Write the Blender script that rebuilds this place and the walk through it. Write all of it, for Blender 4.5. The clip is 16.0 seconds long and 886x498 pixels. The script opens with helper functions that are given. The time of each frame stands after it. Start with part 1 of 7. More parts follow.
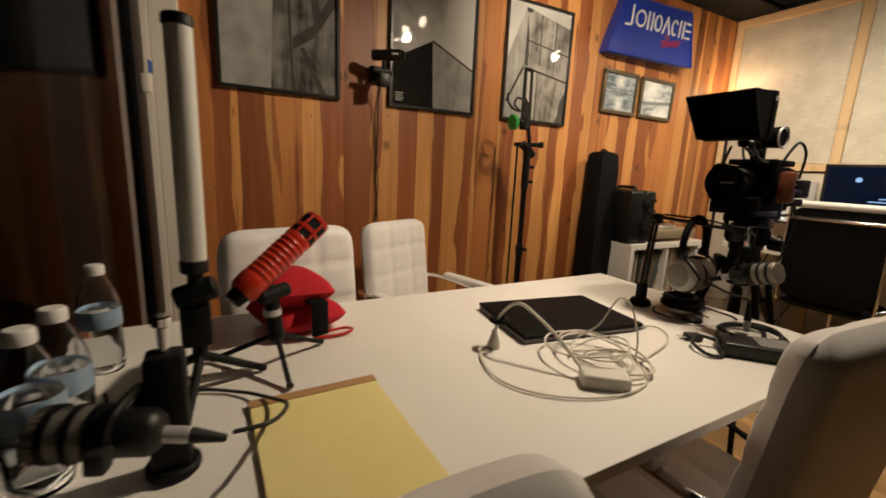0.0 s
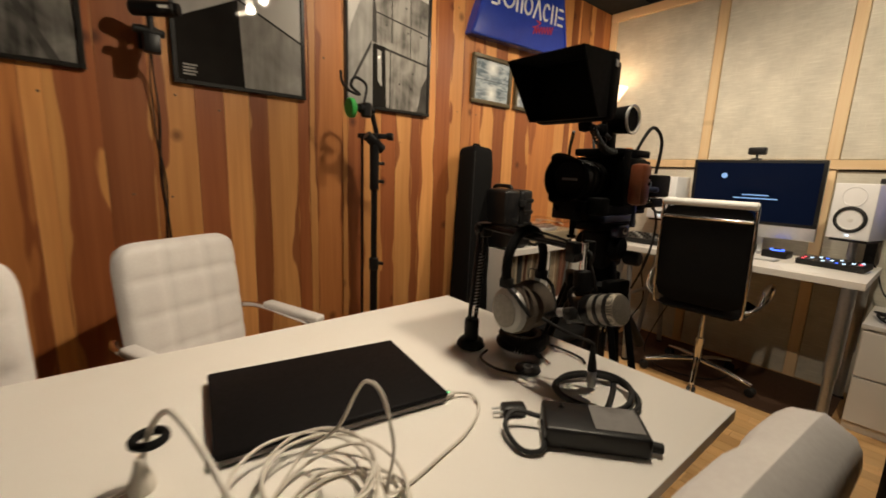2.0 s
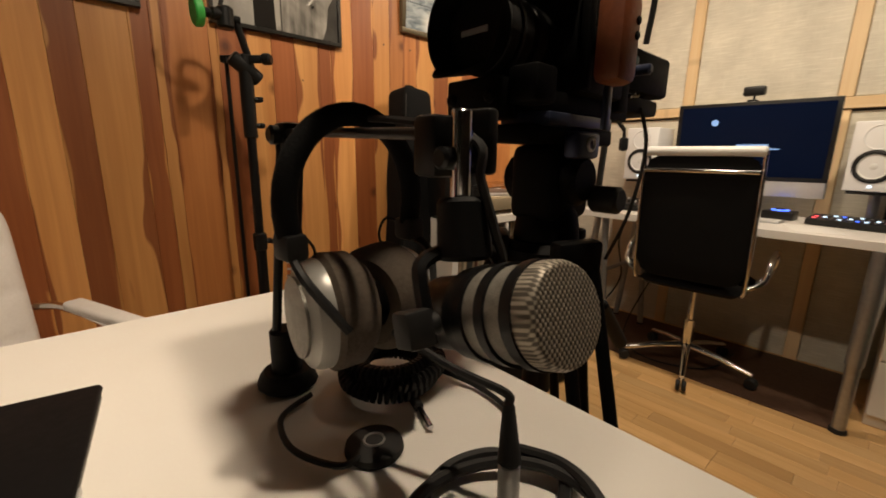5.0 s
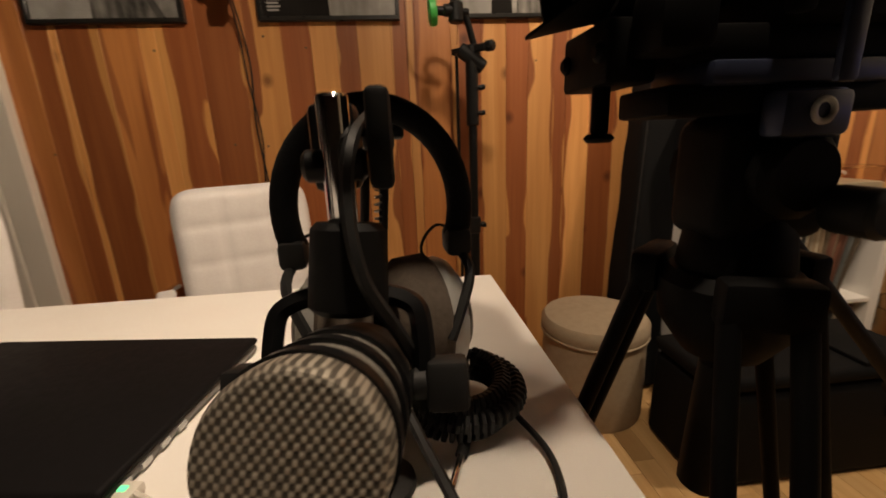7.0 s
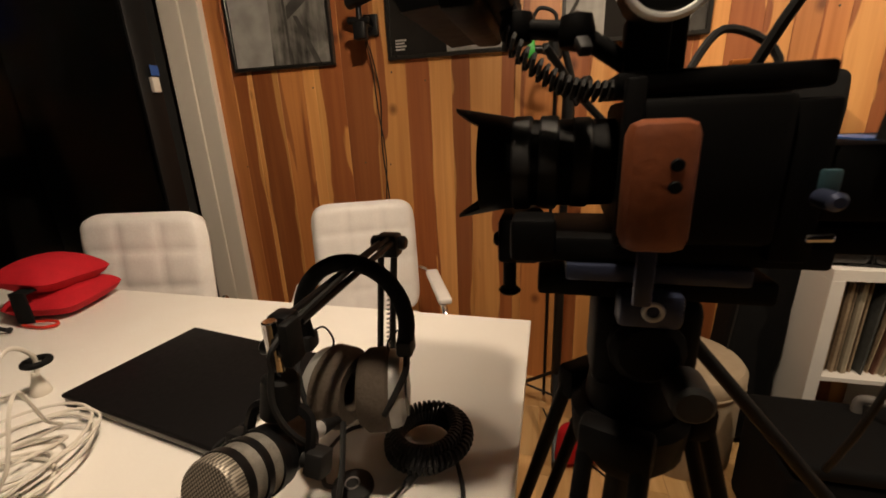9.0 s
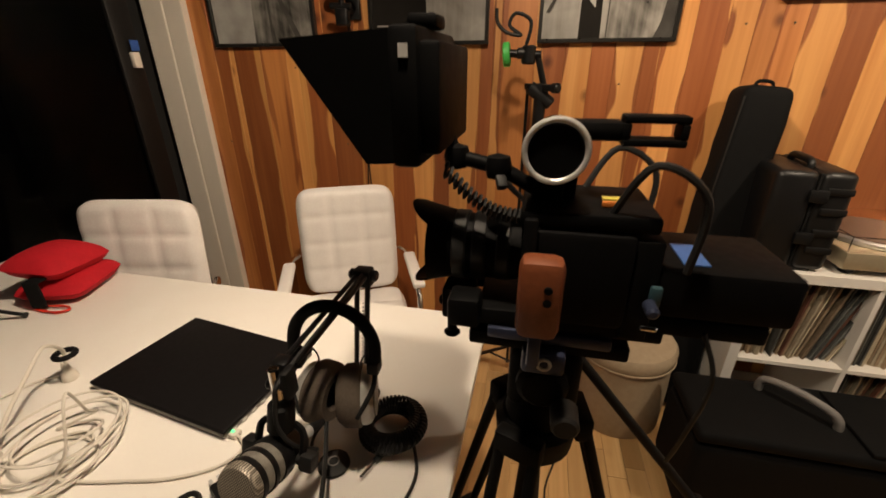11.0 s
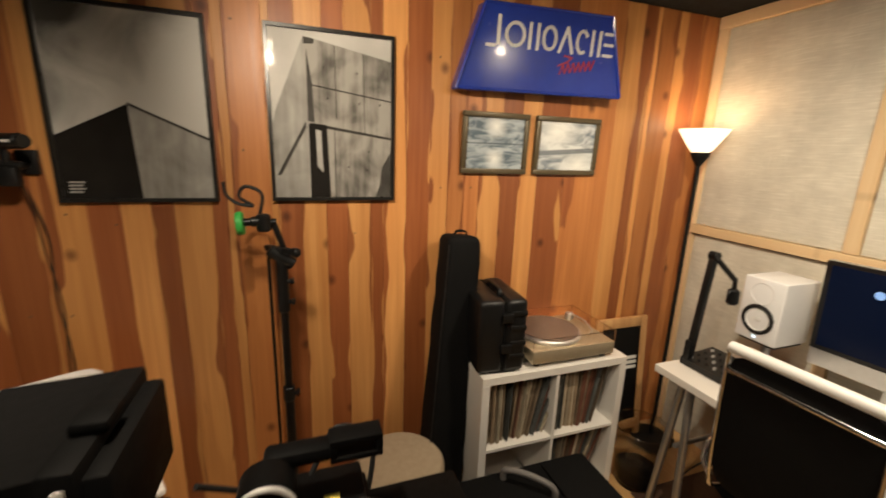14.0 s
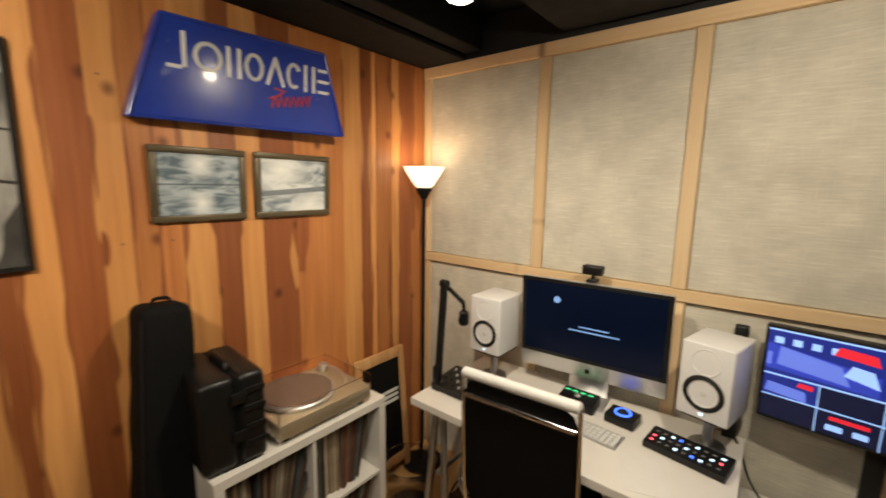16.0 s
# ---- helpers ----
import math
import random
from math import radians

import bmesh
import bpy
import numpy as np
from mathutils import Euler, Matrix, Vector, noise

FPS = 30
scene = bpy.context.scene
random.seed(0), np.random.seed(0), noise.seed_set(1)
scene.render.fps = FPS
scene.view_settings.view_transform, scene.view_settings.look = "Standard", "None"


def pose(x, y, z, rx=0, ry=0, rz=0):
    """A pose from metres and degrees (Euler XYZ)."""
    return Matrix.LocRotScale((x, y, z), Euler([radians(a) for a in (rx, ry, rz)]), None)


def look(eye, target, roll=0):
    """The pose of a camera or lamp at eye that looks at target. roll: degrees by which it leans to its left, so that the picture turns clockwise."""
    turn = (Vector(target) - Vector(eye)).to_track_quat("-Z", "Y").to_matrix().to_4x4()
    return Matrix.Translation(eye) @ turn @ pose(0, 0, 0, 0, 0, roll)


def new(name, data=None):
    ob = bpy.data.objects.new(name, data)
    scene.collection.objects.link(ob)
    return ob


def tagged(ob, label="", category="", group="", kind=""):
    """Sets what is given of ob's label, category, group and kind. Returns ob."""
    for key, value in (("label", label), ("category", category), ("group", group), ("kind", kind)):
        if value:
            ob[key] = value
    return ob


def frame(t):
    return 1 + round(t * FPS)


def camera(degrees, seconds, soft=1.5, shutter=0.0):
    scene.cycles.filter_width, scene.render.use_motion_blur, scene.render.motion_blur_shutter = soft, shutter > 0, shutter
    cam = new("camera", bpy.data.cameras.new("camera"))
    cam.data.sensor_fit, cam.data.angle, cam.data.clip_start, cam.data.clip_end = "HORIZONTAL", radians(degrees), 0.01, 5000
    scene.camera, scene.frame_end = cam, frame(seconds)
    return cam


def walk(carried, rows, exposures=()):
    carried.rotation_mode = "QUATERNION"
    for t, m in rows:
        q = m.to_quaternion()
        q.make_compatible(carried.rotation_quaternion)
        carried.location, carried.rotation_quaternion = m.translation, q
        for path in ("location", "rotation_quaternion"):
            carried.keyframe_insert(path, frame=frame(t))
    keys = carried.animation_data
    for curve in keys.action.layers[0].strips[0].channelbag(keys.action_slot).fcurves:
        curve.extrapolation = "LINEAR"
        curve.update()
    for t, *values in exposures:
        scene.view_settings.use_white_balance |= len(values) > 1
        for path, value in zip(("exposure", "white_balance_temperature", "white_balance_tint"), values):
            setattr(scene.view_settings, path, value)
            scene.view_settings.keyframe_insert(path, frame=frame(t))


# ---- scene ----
cam = camera(94.3, 16.0, soft=1.7, shutter=0.5)
PATH = [
    (0, (0.285, 0.291, 1.153), (1.23, 2.011, 0.766), 2.7),
    (0.5, (0.388, 0.328, 1.155), (1.417, 2.0, 0.773), 2.1),
    (1, (0.522, 0.376, 1.154), (1.646, 1.993, 0.801), 2.3),
    (1.5, (0.673, 0.398, 1.162), (1.867, 1.961, 0.799), 2.6),
    (2, (0.824, 0.436, 1.155), (2.071, 1.956, 0.785), 2.2),
    (2.5, (0.95, 0.519, 1.116), (2.312, 1.934, 0.738), 2.4),
    (3, (1.035, 0.605, 1.096), (2.505, 1.898, 0.686), 0.5),
    (5.5, (1.364, 0.657, 1.002), (2.517, 2.225, 0.543), 0.9),
    (6, (1.422, 0.655, 1.0), (2.287, 2.395, 0.526), 0.1),
    (6.5, (1.474, 0.665, 1.006), (1.939, 2.548, 0.521), -1.8),
    (7, (1.508, 0.661, 1.021), (1.695, 2.584, 0.504), -2.3),
    (7.5, (1.561, 0.633, 1.059), (1.486, 2.564, 0.545), -1.4),
    (8, (1.614, 0.604, 1.102), (1.333, 2.519, 0.595), -1.5),
    (8.5, (1.663, 0.597, 1.141), (1.267, 2.492, 0.641), -2.0),
    (9, (1.706, 0.572, 1.194), (1.224, 2.42, 0.602), -2.4),
    (11.5, (1.783, 0.479, 1.424), (1.413, 2.265, 0.602), 0.7),
    (12, (1.81, 0.439, 1.495), (1.486, 2.242, 0.691), 0.9),
    (12.5, (1.829, 0.399, 1.571), (1.64, 2.239, 0.809), 1.3),
    (13, (1.853, 0.399, 1.613), (1.905, 2.282, 0.939), 1.9),
    (13.5, (1.855, 0.46, 1.644), (2.191, 2.353, 1.096), 2.0),
    (14, (1.833, 0.544, 1.665), (2.486, 2.376, 1.199), 2.0),
    (14.5, (1.829, 0.6, 1.716), (2.729, 2.331, 1.278), 2.4),
    (15, (1.857, 0.618, 1.729), (2.975, 2.234, 1.351), 2.0),
    (15.5, (1.93, 0.628, 1.727), (3.272, 2.068, 1.379), 1.3),
    (16, (2.058, 0.611, 1.717), (3.595, 1.853, 1.409), 0.9),
]
walk(cam, [(t, look(eye, target, roll)) for t, eye, target, roll in PATH],
     exposures=[(0.0, 0.05, 6500, 10), (2.0, -0.05, 6350, 9), (3.0, -0.15, 6400, 9), (6.0, -0.05, 6700, 14), (7.5, -0.08, 6800, 16), (9.0, 0.0, 6750, 14),
                (11.5, 0.15, 6650, 13), (12.5, 0.28, 6600, 13), (13.5, 0.1, 6500, 11), (14.5, -0.06, 6350, 8), (15.5, -0.15, 6250, 7), (16.0, -0.22, 6200, 7)])
# ---- world and lights ----
world = bpy.data.worlds.new("night")
scene.world = world
world.use_nodes = True
world.node_tree.nodes["Background"].inputs[0].default_value = (0.25, 0.3, 0.45, 1)
world.node_tree.nodes["Background"].inputs[1].default_value = 0.01

WARM = (1.0, 0.83, 0.62)
# last entry is an invented fill lamp to brighten burlap wall and desk
SPOTS_AND_FILL = [((3.0, 1.33, 2.2), (3.3, 1.72, 1.15), 62, 160), ((1.69, 1.29, 2.2), (2.3, 2.3, 1.8), 70, 104), ((1.68, 1.05, 2.2), (0.3, 1.55, 1.0), 96, 116),
         ((1.68, 0.8, 2.2), (2.2, 0.95, 0.3), 48, 132), ((2.95, 0.5, 2.2), (3.85, 0.6, 1.5), 52, 155)]
for place, aim, watts, cone in SPOTS_AND_FILL:
    lamp = bpy.data.lights.new("spot_and_fill_bulb", "SPOT")
    lamp.energy, lamp.color, lamp.shadow_soft_size = watts, WARM, 0.03
    lamp.spot_size, lamp.spot_blend = radians(cone), 1.0
    ob = new("spot_and_fill_bulb", lamp)
    ob.matrix_world = look((place[0], place[1], place[2] - 0.03), aim)

# ---- building helpers ----


def pipe(bm, pts, r, seg=8, closed=False, r1=None):
    """A round tube along points; r1: radius at its end."""
    pts = [Vector(p) for p in pts]
    n, rings, up = len(pts), [], None
    for i, p in enumerate(pts):
        a = pts[(i - 1) % n] if closed or i else p
        b = pts[(i + 1) % n] if closed or i < n - 1 else p
        d = (b - a).normalized()
        if up is None:
            up = d.orthogonal().normalized()
        up = (up - d * up.dot(d)).normalized()
        side, rr = d.cross(up), r if r1 is None else r + (r1 - r) * i / (n - 1)
        rings.append([bm.verts.new(p + rr * (math.cos(t) * up + math.sin(t) * side)) for t in [2 * math.pi * k / seg for k in range(seg)]])
    for i in range(n if closed else n - 1):
        q, s = rings[i], rings[(i + 1) % n]
        for k in range(seg):
            bm.faces.new((q[k], q[(k + 1) % seg], s[(k + 1) % seg], s[k]))
    if not closed:
        bm.faces.new(rings[0][::-1])
        bm.faces.new(rings[-1])
    return bm


def curve(pts, steps=6, closed=False):
    """Points of a smooth curve through pts."""
    pts, out = [Vector(p) for p in pts], []
    n = len(pts)
    for i in range(n if closed else n - 1):
        get = (lambda k: pts[k % n]) if closed else (lambda k: pts[min(max(k, 0), n - 1)])
        a, b, c, d = get(i - 1), get(i), get(i + 1), get(i + 2)
        for k in range(steps):
            t = k / steps
            out.append(0.5 * (2 * b + (c - a) * t + (2 * a - 5 * b + 4 * c - d) * t * t + (3 * b - a - 3 * c + d) * t ** 3))
    return out if closed else out + [pts[-1]]


def circle(c, r, n=24, axis="z", turn=0.0, a0=0.0, a1=360.0):
    out = []
    for k in range(n):
        t = radians(turn + a0 + (a1 - a0) * k / (n if a1 - a0 == 360 else n - 1))
        u, v = r * math.cos(t), r * math.sin(t)
        out.append(Vector(c) + Vector({"z": (u, v, 0), "x": (0, u, v), "y": (u, 0, v)}[axis]))
    return out


def box(bm, x0, x1, y0, y1, z0, z1, bevel=0.0, seg=2, m=None):
    """A box between two corners, with rounded edges, moved by m."""
    made = bmesh.ops.create_cube(bm, size=1)["verts"]
    bmesh.ops.transform(bm, verts=made, matrix=Matrix.LocRotScale(((x0 + x1) / 2, (y0 + y1) / 2, (z0 + z1) / 2), None, (x1 - x0, y1 - y0, z1 - z0)))
    if bevel:
        edges = list({e for v in made for e in v.link_edges})
        faces = {f for v in made for f in v.link_faces}
        out = bmesh.ops.bevel(bm, geom=edges, offset=bevel, segments=seg, affect="EDGES", profile=0.5)
        made = list({v for f in out["faces"] for v in f.verts} | {v for f in faces if f.is_valid for v in f.verts})
    if m is not None:
        bmesh.ops.transform(bm, verts=made, matrix=m)
    return bm


def lathe(bm, profile, seg=24, m=None):
    """A turned body from (radius, height) pairs, round the z axis, moved by m."""
    m, rings = m or Matrix(), []
    for r, z in profile:
        if r < 1e-6:
            rings.append([bm.verts.new(m @ Vector((0, 0, z)))])
        else:
            rings.append([bm.verts.new(m @ Vector((r * math.cos(2 * math.pi * k / seg), r * math.sin(2 * math.pi * k / seg), z))) for k in range(seg)])
    for a, b in zip(rings, rings[1:]):
        for k in range(seg):
            q = [a[k % len(a)], a[(k + 1) % seg % len(a)], b[(k + 1) % seg % len(b)], b[k % len(b)]]
            q = [v for i, v in enumerate(q) if v not in q[:i]]
            if len(q) > 2:
                bm.faces.new(q)
    return bm


def along(a, b):
    """The pose that lays the z axis from a towards b."""
    return Matrix.Translation(a) @ (Vector(b) - Vector(a)).to_track_quat("Z", "Y").to_matrix().to_4x4()


def rod(bm, a, b, r, r1=None, seg=14, soft=0.0):
    """A round bar from a to b."""
    n, r1 = (Vector(b) - Vector(a)).length, r if r1 is None else r1
    s = min(soft, r * 0.9, r1 * 0.9)
    prof = [(0, 0), (r - s, 0), (r, s), (r1, n - s), (r1 - s, n), (0, n)] if s else [(0, 0), (r, 0), (r1, n), (0, n)]
    return lathe(bm, prof, seg, along(a, b))


def prism(bm, outline, depth, m=None):
    """A plate from an (x, z) outline, from y = 0 back to y = depth."""
    m = m or Matrix()
    a = [bm.verts.new(m @ Vector((x, 0, z))) for x, z in outline]
    b = [bm.verts.new(m @ Vector((x, depth, z))) for x, z in outline]
    bm.faces.new(a)
    bm.faces.new(b[::-1])
    for i in range(len(a)):
        j = (i + 1) % len(a)
        bm.faces.new((a[j], a[i], b[i], b[j]))
    return bm


def puff(bm, w, d, h, nx=1, nz=1, tuft=0.0, fine=7, m=None, soft=0.12, bulge=0.15):
    """A cushion in the x-z plane, d thick along y, with nx by nz sewn fields."""
    m = m or Matrix()
    cols, rows = nx * fine, nz * fine
    grid = {}
    for side in (-1, 1):
        for i in range(cols + 1):
            for j in range(rows + 1):
                u, v = 2 * i / cols - 1, 2 * j / rows - 1
                rim = min(1, (1 - abs(u)) * w / (2 * soft * d * 4)) , min(1, (1 - abs(v)) * h / (2 * soft * d * 4))
                edge = math.sqrt(max(0, 1 - (1 - rim[0]) ** 2)) * math.sqrt(max(0, 1 - (1 - rim[1]) ** 2))
                seam = 0.0
                if tuft and side < 0:
                    a, b = (i % fine) / fine, (j % fine) / fine
                    du, dv = min(a, 1 - a) if 0 < i < cols else 0.5, min(b, 1 - b) if 0 < j < rows else 0.5
                    if i < fine // 2 or i > cols - fine // 2:
                        du = 0.5
                    if j < fine // 2 or j > rows - fine // 2:
                        dv = 0.5
                    seam = tuft * (math.exp(-(du * 9) ** 2) + math.exp(-(dv * 9) ** 2))
                y = side * (d / 2) * edge * (1 - bulge + bulge * (1 - u * u) * (1 - v * v)) - side * seam * edge ** 2
                x, z = u * w / 2 * (1 - 0.09 * abs(v) ** 9), v * h / 2 * (1 - 0.09 * abs(u) ** 9)
                key = (side if edge > 1e-6 else 0, i, j)
                if key not in grid:
                    grid[key] = bm.verts.new(m @ Vector((x, y, z)))
    for side in (-1, 1):
        for i in range(cols):
            for j in range(rows):
                q = [grid.get((side, a, b)) or grid[(0, a, b)] for a, b in ((i, j), (i + 1, j), (i + 1, j + 1), (i, j + 1))]
                bm.faces.new(q if side < 0 else q[::-1])
    return bm


def part(name, bm, material, parent=None, label="", smooth=True, m=None):
    """Links a bmesh as one mesh object under a thing or a part."""
    mesh = bpy.data.meshes.new(name)
    bmesh.ops.recalc_face_normals(bm, faces=bm.faces)
    bm.to_mesh(mesh)
    bm.free()
    mesh.materials.append(material)
    if smooth:
        mesh.shade_smooth()
        mesh.set_sharp_from_angle(angle=radians(38))
    ob = new(name, mesh)
    ob.parent = parent
    if m is not None:
        ob.matrix_basis = m
    return tagged(ob, label) if label else ob


def thing(name, label, category, m=None, group="", kind=""):
    """An Empty at the base of a thing, to parent its parts."""
    ob = new(name)
    ob.empty_display_size = 0.05
    if m is not None:
        ob.matrix_basis = m
    return tagged(ob, label, category, group, kind)


def B():
    return bmesh.new()


# ---- materials ----


def nodes_of(name):
    mat = bpy.data.materials.new(name)
    mat.use_nodes = True
    return mat, mat.node_tree.nodes, mat.node_tree.links, mat.node_tree.nodes["Principled BSDF"]


def surface(name, c1, c2=None, rough=0.5, scale=30.0, bump=0.1, metal=0.0, stretch=(1, 1, 1), coat=0.0, spec=0.5, vary=0.08, by_object=0.0):
    """Two tones mixed by noise at two scales, with matching roughness and fine relief."""
    mat, nodes, links, bsdf = nodes_of(name)
    c2 = c2 or tuple(v * 0.82 for v in c1)
    coord, mapping = nodes.new("ShaderNodeTexCoord"), nodes.new("ShaderNodeMapping")
    mapping.inputs["Scale"].default_value = stretch
    links.new(coord.outputs["Object"], mapping.inputs["Vector"])
    fine, broad, mix = nodes.new("ShaderNodeTexNoise"), nodes.new("ShaderNodeTexNoise"), nodes.new("ShaderNodeMix")
    for tex, s in ((fine, scale), (broad, scale / 9)):
        tex.inputs["Scale"].default_value, tex.inputs["Detail"].default_value = s, 5
        links.new(mapping.outputs[0], tex.inputs["Vector"])
    both = nodes.new("ShaderNodeMath")
    both.operation = "MULTIPLY_ADD"
    both.inputs[1].default_value = 0.5
    half = nodes.new("ShaderNodeMath")
    half.operation = "MULTIPLY"
    half.inputs[1].default_value = 0.5
    links.new(broad.outputs[0], half.inputs[0])
    links.new(fine.outputs[0], both.inputs[0])
    links.new(half.outputs[0], both.inputs[2])
    sharp = nodes.new("ShaderNodeMapRange")
    sharp.inputs["From Min"].default_value, sharp.inputs["From Max"].default_value = 0.3, 0.7
    links.new(both.outputs[0], sharp.inputs[0])
    mix.data_type = "RGBA"
    mix.inputs["A"].default_value, mix.inputs["B"].default_value = (*c1, 1), (*c2, 1)
    links.new(sharp.outputs[0], mix.inputs["Factor"])
    colour = mix.outputs["Result"]
    if by_object:
        info, hue = nodes.new("ShaderNodeObjectInfo"), nodes.new("ShaderNodeHueSaturation")
        span = nodes.new("ShaderNodeMapRange")
        span.inputs["To Min"].default_value, span.inputs["To Max"].default_value = 1 - by_object, 1 + by_object
        links.new(info.outputs["Random"], span.inputs[0])
        links.new(span.outputs[0], hue.inputs["Value"])
        links.new(colour, hue.inputs["Color"])
        colour = hue.outputs[0]
    links.new(colour, bsdf.inputs["Base Color"])
    rng = nodes.new("ShaderNodeMapRange")
    rng.inputs["To Min"].default_value, rng.inputs["To Max"].default_value = max(0.02, rough - vary), min(1, rough + vary)
    links.new(fine.outputs[0], rng.inputs[0])
    links.new(rng.outputs[0], bsdf.inputs["Roughness"])
    bsdf.inputs["Metallic"].default_value = metal
    bsdf.inputs["Specular IOR Level"].default_value = spec
    bsdf.inputs["Coat Weight"].default_value = coat
    bsdf.inputs["Coat Roughness"].default_value = 0.04
    if bump:
        b = nodes.new("ShaderNodeBump")
        b.inputs["Strength"].default_value, b.inputs["Distance"].default_value = bump, 0.002
        links.new(fine.outputs[0], b.inputs["Height"])
        links.new(b.outputs[0], bsdf.inputs["Normal"])
    return mat


def plank_wood(name, light, dark, knots=0.5, rough=0.42, axis=2, grain=1.0, heart=None, share=0.5):
    """Sawn boards: streaked grain along one axis, broad heartwood bands and scattered knots, shifted from board to board."""
    mat, nodes, links, bsdf = nodes_of(name)
    coord, info = nodes.new("ShaderNodeTexCoord"), nodes.new("ShaderNodeObjectInfo")
    shift = nodes.new("ShaderNodeVectorMath")
    shift.operation = "MULTIPLY_ADD"
    shift.inputs[1].default_value = (0, 0, 0)
    comb = nodes.new("ShaderNodeCombineXYZ")
    mul = nodes.new("ShaderNodeMath")
    mul.operation = "MULTIPLY"
    mul.inputs[1].default_value = 61.0
    links.new(info.outputs["Random"], mul.inputs[0])
    for k in range(3):
        links.new(mul.outputs[0], comb.inputs[k])
    links.new(coord.outputs["Object"], shift.inputs[0])
    shift.inputs[1].default_value = (1, 1, 1)
    links.new(comb.outputs[0], shift.inputs[2])

    def noise_tex(along_scale, across, detail, distort=0.0):
        mp, tx = nodes.new("ShaderNodeMapping"), nodes.new("ShaderNodeTexNoise")
        s = [across] * 3
        s[axis] = along_scale
        mp.inputs["Scale"].default_value = s
        links.new(shift.outputs[0], mp.inputs["Vector"])
        links.new(mp.outputs[0], tx.inputs["Vector"])
        tx.inputs["Scale"].default_value, tx.inputs["Detail"].default_value, tx.inputs["Distortion"].default_value = 1, detail, distort
        return tx

    broad, streak, pore = noise_tex(0.8, 9, 3, 1.1), noise_tex(1.6, 60 * grain, 6, 0.3), noise_tex(9, 420, 3)
    ramp = nodes.new("ShaderNodeValToRGB")
    mid = tuple((a + b) / 2 for a, b in zip(light, dark))
    els = ramp.color_ramp.elements
    els[0].position, els[0].color = 0.34, (*dark, 1)
    els[1].position, els[1].color = 0.62, (*light, 1)
    e = els.new(0.5)
    e.color = (*mid, 1)
    add = nodes.new("ShaderNodeMix")
    add.data_type = "FLOAT"
    add.inputs["Factor"].default_value = 0.42
    links.new(broad.outputs[0], add.inputs["A"])
    links.new(streak.outputs[0], add.inputs["B"])
    links.new(add.outputs["Result"], ramp.inputs[0])
    tint = ramp
    if heart:
        flame, edge = noise_tex(1.5, 8, 2, 0.6), nodes.new("ShaderNodeMapRange")
        edge.inputs["From Min"].default_value, edge.inputs["From Max"].default_value = share - 0.012, share + 0.012
        across, mid_x, rim_x = nodes.new("ShaderNodeSeparateXYZ"), nodes.new("ShaderNodeMath"), nodes.new("ShaderNodeMath")
        links.new(coord.outputs["Generated"], across.inputs[0])
        mid_x.operation, rim_x.operation = "PINGPONG", "MULTIPLY_ADD"
        mid_x.inputs[1].default_value, rim_x.inputs[1].default_value = 0.5, 0.55
        links.new(across.outputs["X"], mid_x.inputs[0])
        links.new(mid_x.outputs[0], rim_x.inputs[0])
        links.new(flame.outputs[0], rim_x.inputs[2])
        links.new(rim_x.outputs[0], edge.inputs[0])
        deep, tint = nodes.new("ShaderNodeValToRGB"), nodes.new("ShaderNodeMix")
        for e, at, c in zip(deep.color_ramp.elements, (0.34, 0.64), heart):
            e.position, e.color = at, (*c, 1)
        links.new(add.outputs["Result"], deep.inputs[0])
        tint.data_type = "RGBA"
        links.new(edge.outputs[0], tint.inputs["Factor"])
        links.new(deep.outputs[0], tint.inputs["A"])
        links.new(ramp.outputs[0], tint.inputs["B"])
    mp, vor = nodes.new("ShaderNodeMapping"), nodes.new("ShaderNodeTexVoronoi")
    mp.inputs["Scale"].default_value = (2.5, 2.5, 2.1)
    if axis == 2:
        mp.inputs["Rotation"].default_value = (math.pi / 2, 0, 0)
    vor.voronoi_dimensions = "2D"
    links.new(shift.outputs[0], mp.inputs["Vector"])
    links.new(mp.outputs[0], vor.inputs["Vector"])
    vor.inputs["Scale"].default_value = 1.0
    spot = nodes.new("ShaderNodeMapRange")
    spot.inputs["From Min"].default_value, spot.inputs["From Max"].default_value = 0.016, 0.066
    spot.inputs["To Min"].default_value, spot.inputs["To Max"].default_value = knots, 0
    links.new(vor.outputs["Distance"], spot.inputs[0])
    knot = nodes.new("ShaderNodeMix")
    knot.data_type = "RGBA"
    knot.inputs["B"].default_value = (dark[0] * 0.4, dark[1] * 0.35, dark[2] * 0.35, 1)
    links.new(spot.outputs[0], knot.inputs["Factor"])
    links.new(tint.outputs["Result"] if heart else ramp.outputs[0], knot.inputs["A"])
    hue, span = nodes.new("ShaderNodeHueSaturation"), nodes.new("ShaderNodeMapRange")
    span.inputs["To Min"].default_value, span.inputs["To Max"].default_value = 0.82, 1.15
    links.new(info.outputs["Random"], span.inputs[0])
    links.new(span.outputs[0], hue.inputs["Value"])
    links.new(knot.outputs["Result"], hue.inputs["Color"])
    links.new(hue.outputs[0], bsdf.inputs["Base Color"])
    rng = nodes.new("ShaderNodeMapRange")
    rng.inputs["To Min"].default_value, rng.inputs["To Max"].default_value = rough - 0.1, rough + 0.12
    links.new(streak.outputs[0], rng.inputs[0])
    links.new(rng.outputs[0], bsdf.inputs["Roughness"])
    b = nodes.new("ShaderNodeBump")
    b.inputs["Strength"].default_value, b.inputs["Distance"].default_value = 0.25, 0.001
    links.new(pore.outputs[0], b.inputs["Height"])
    links.new(b.outputs[0], bsdf.inputs["Normal"])
    return mat


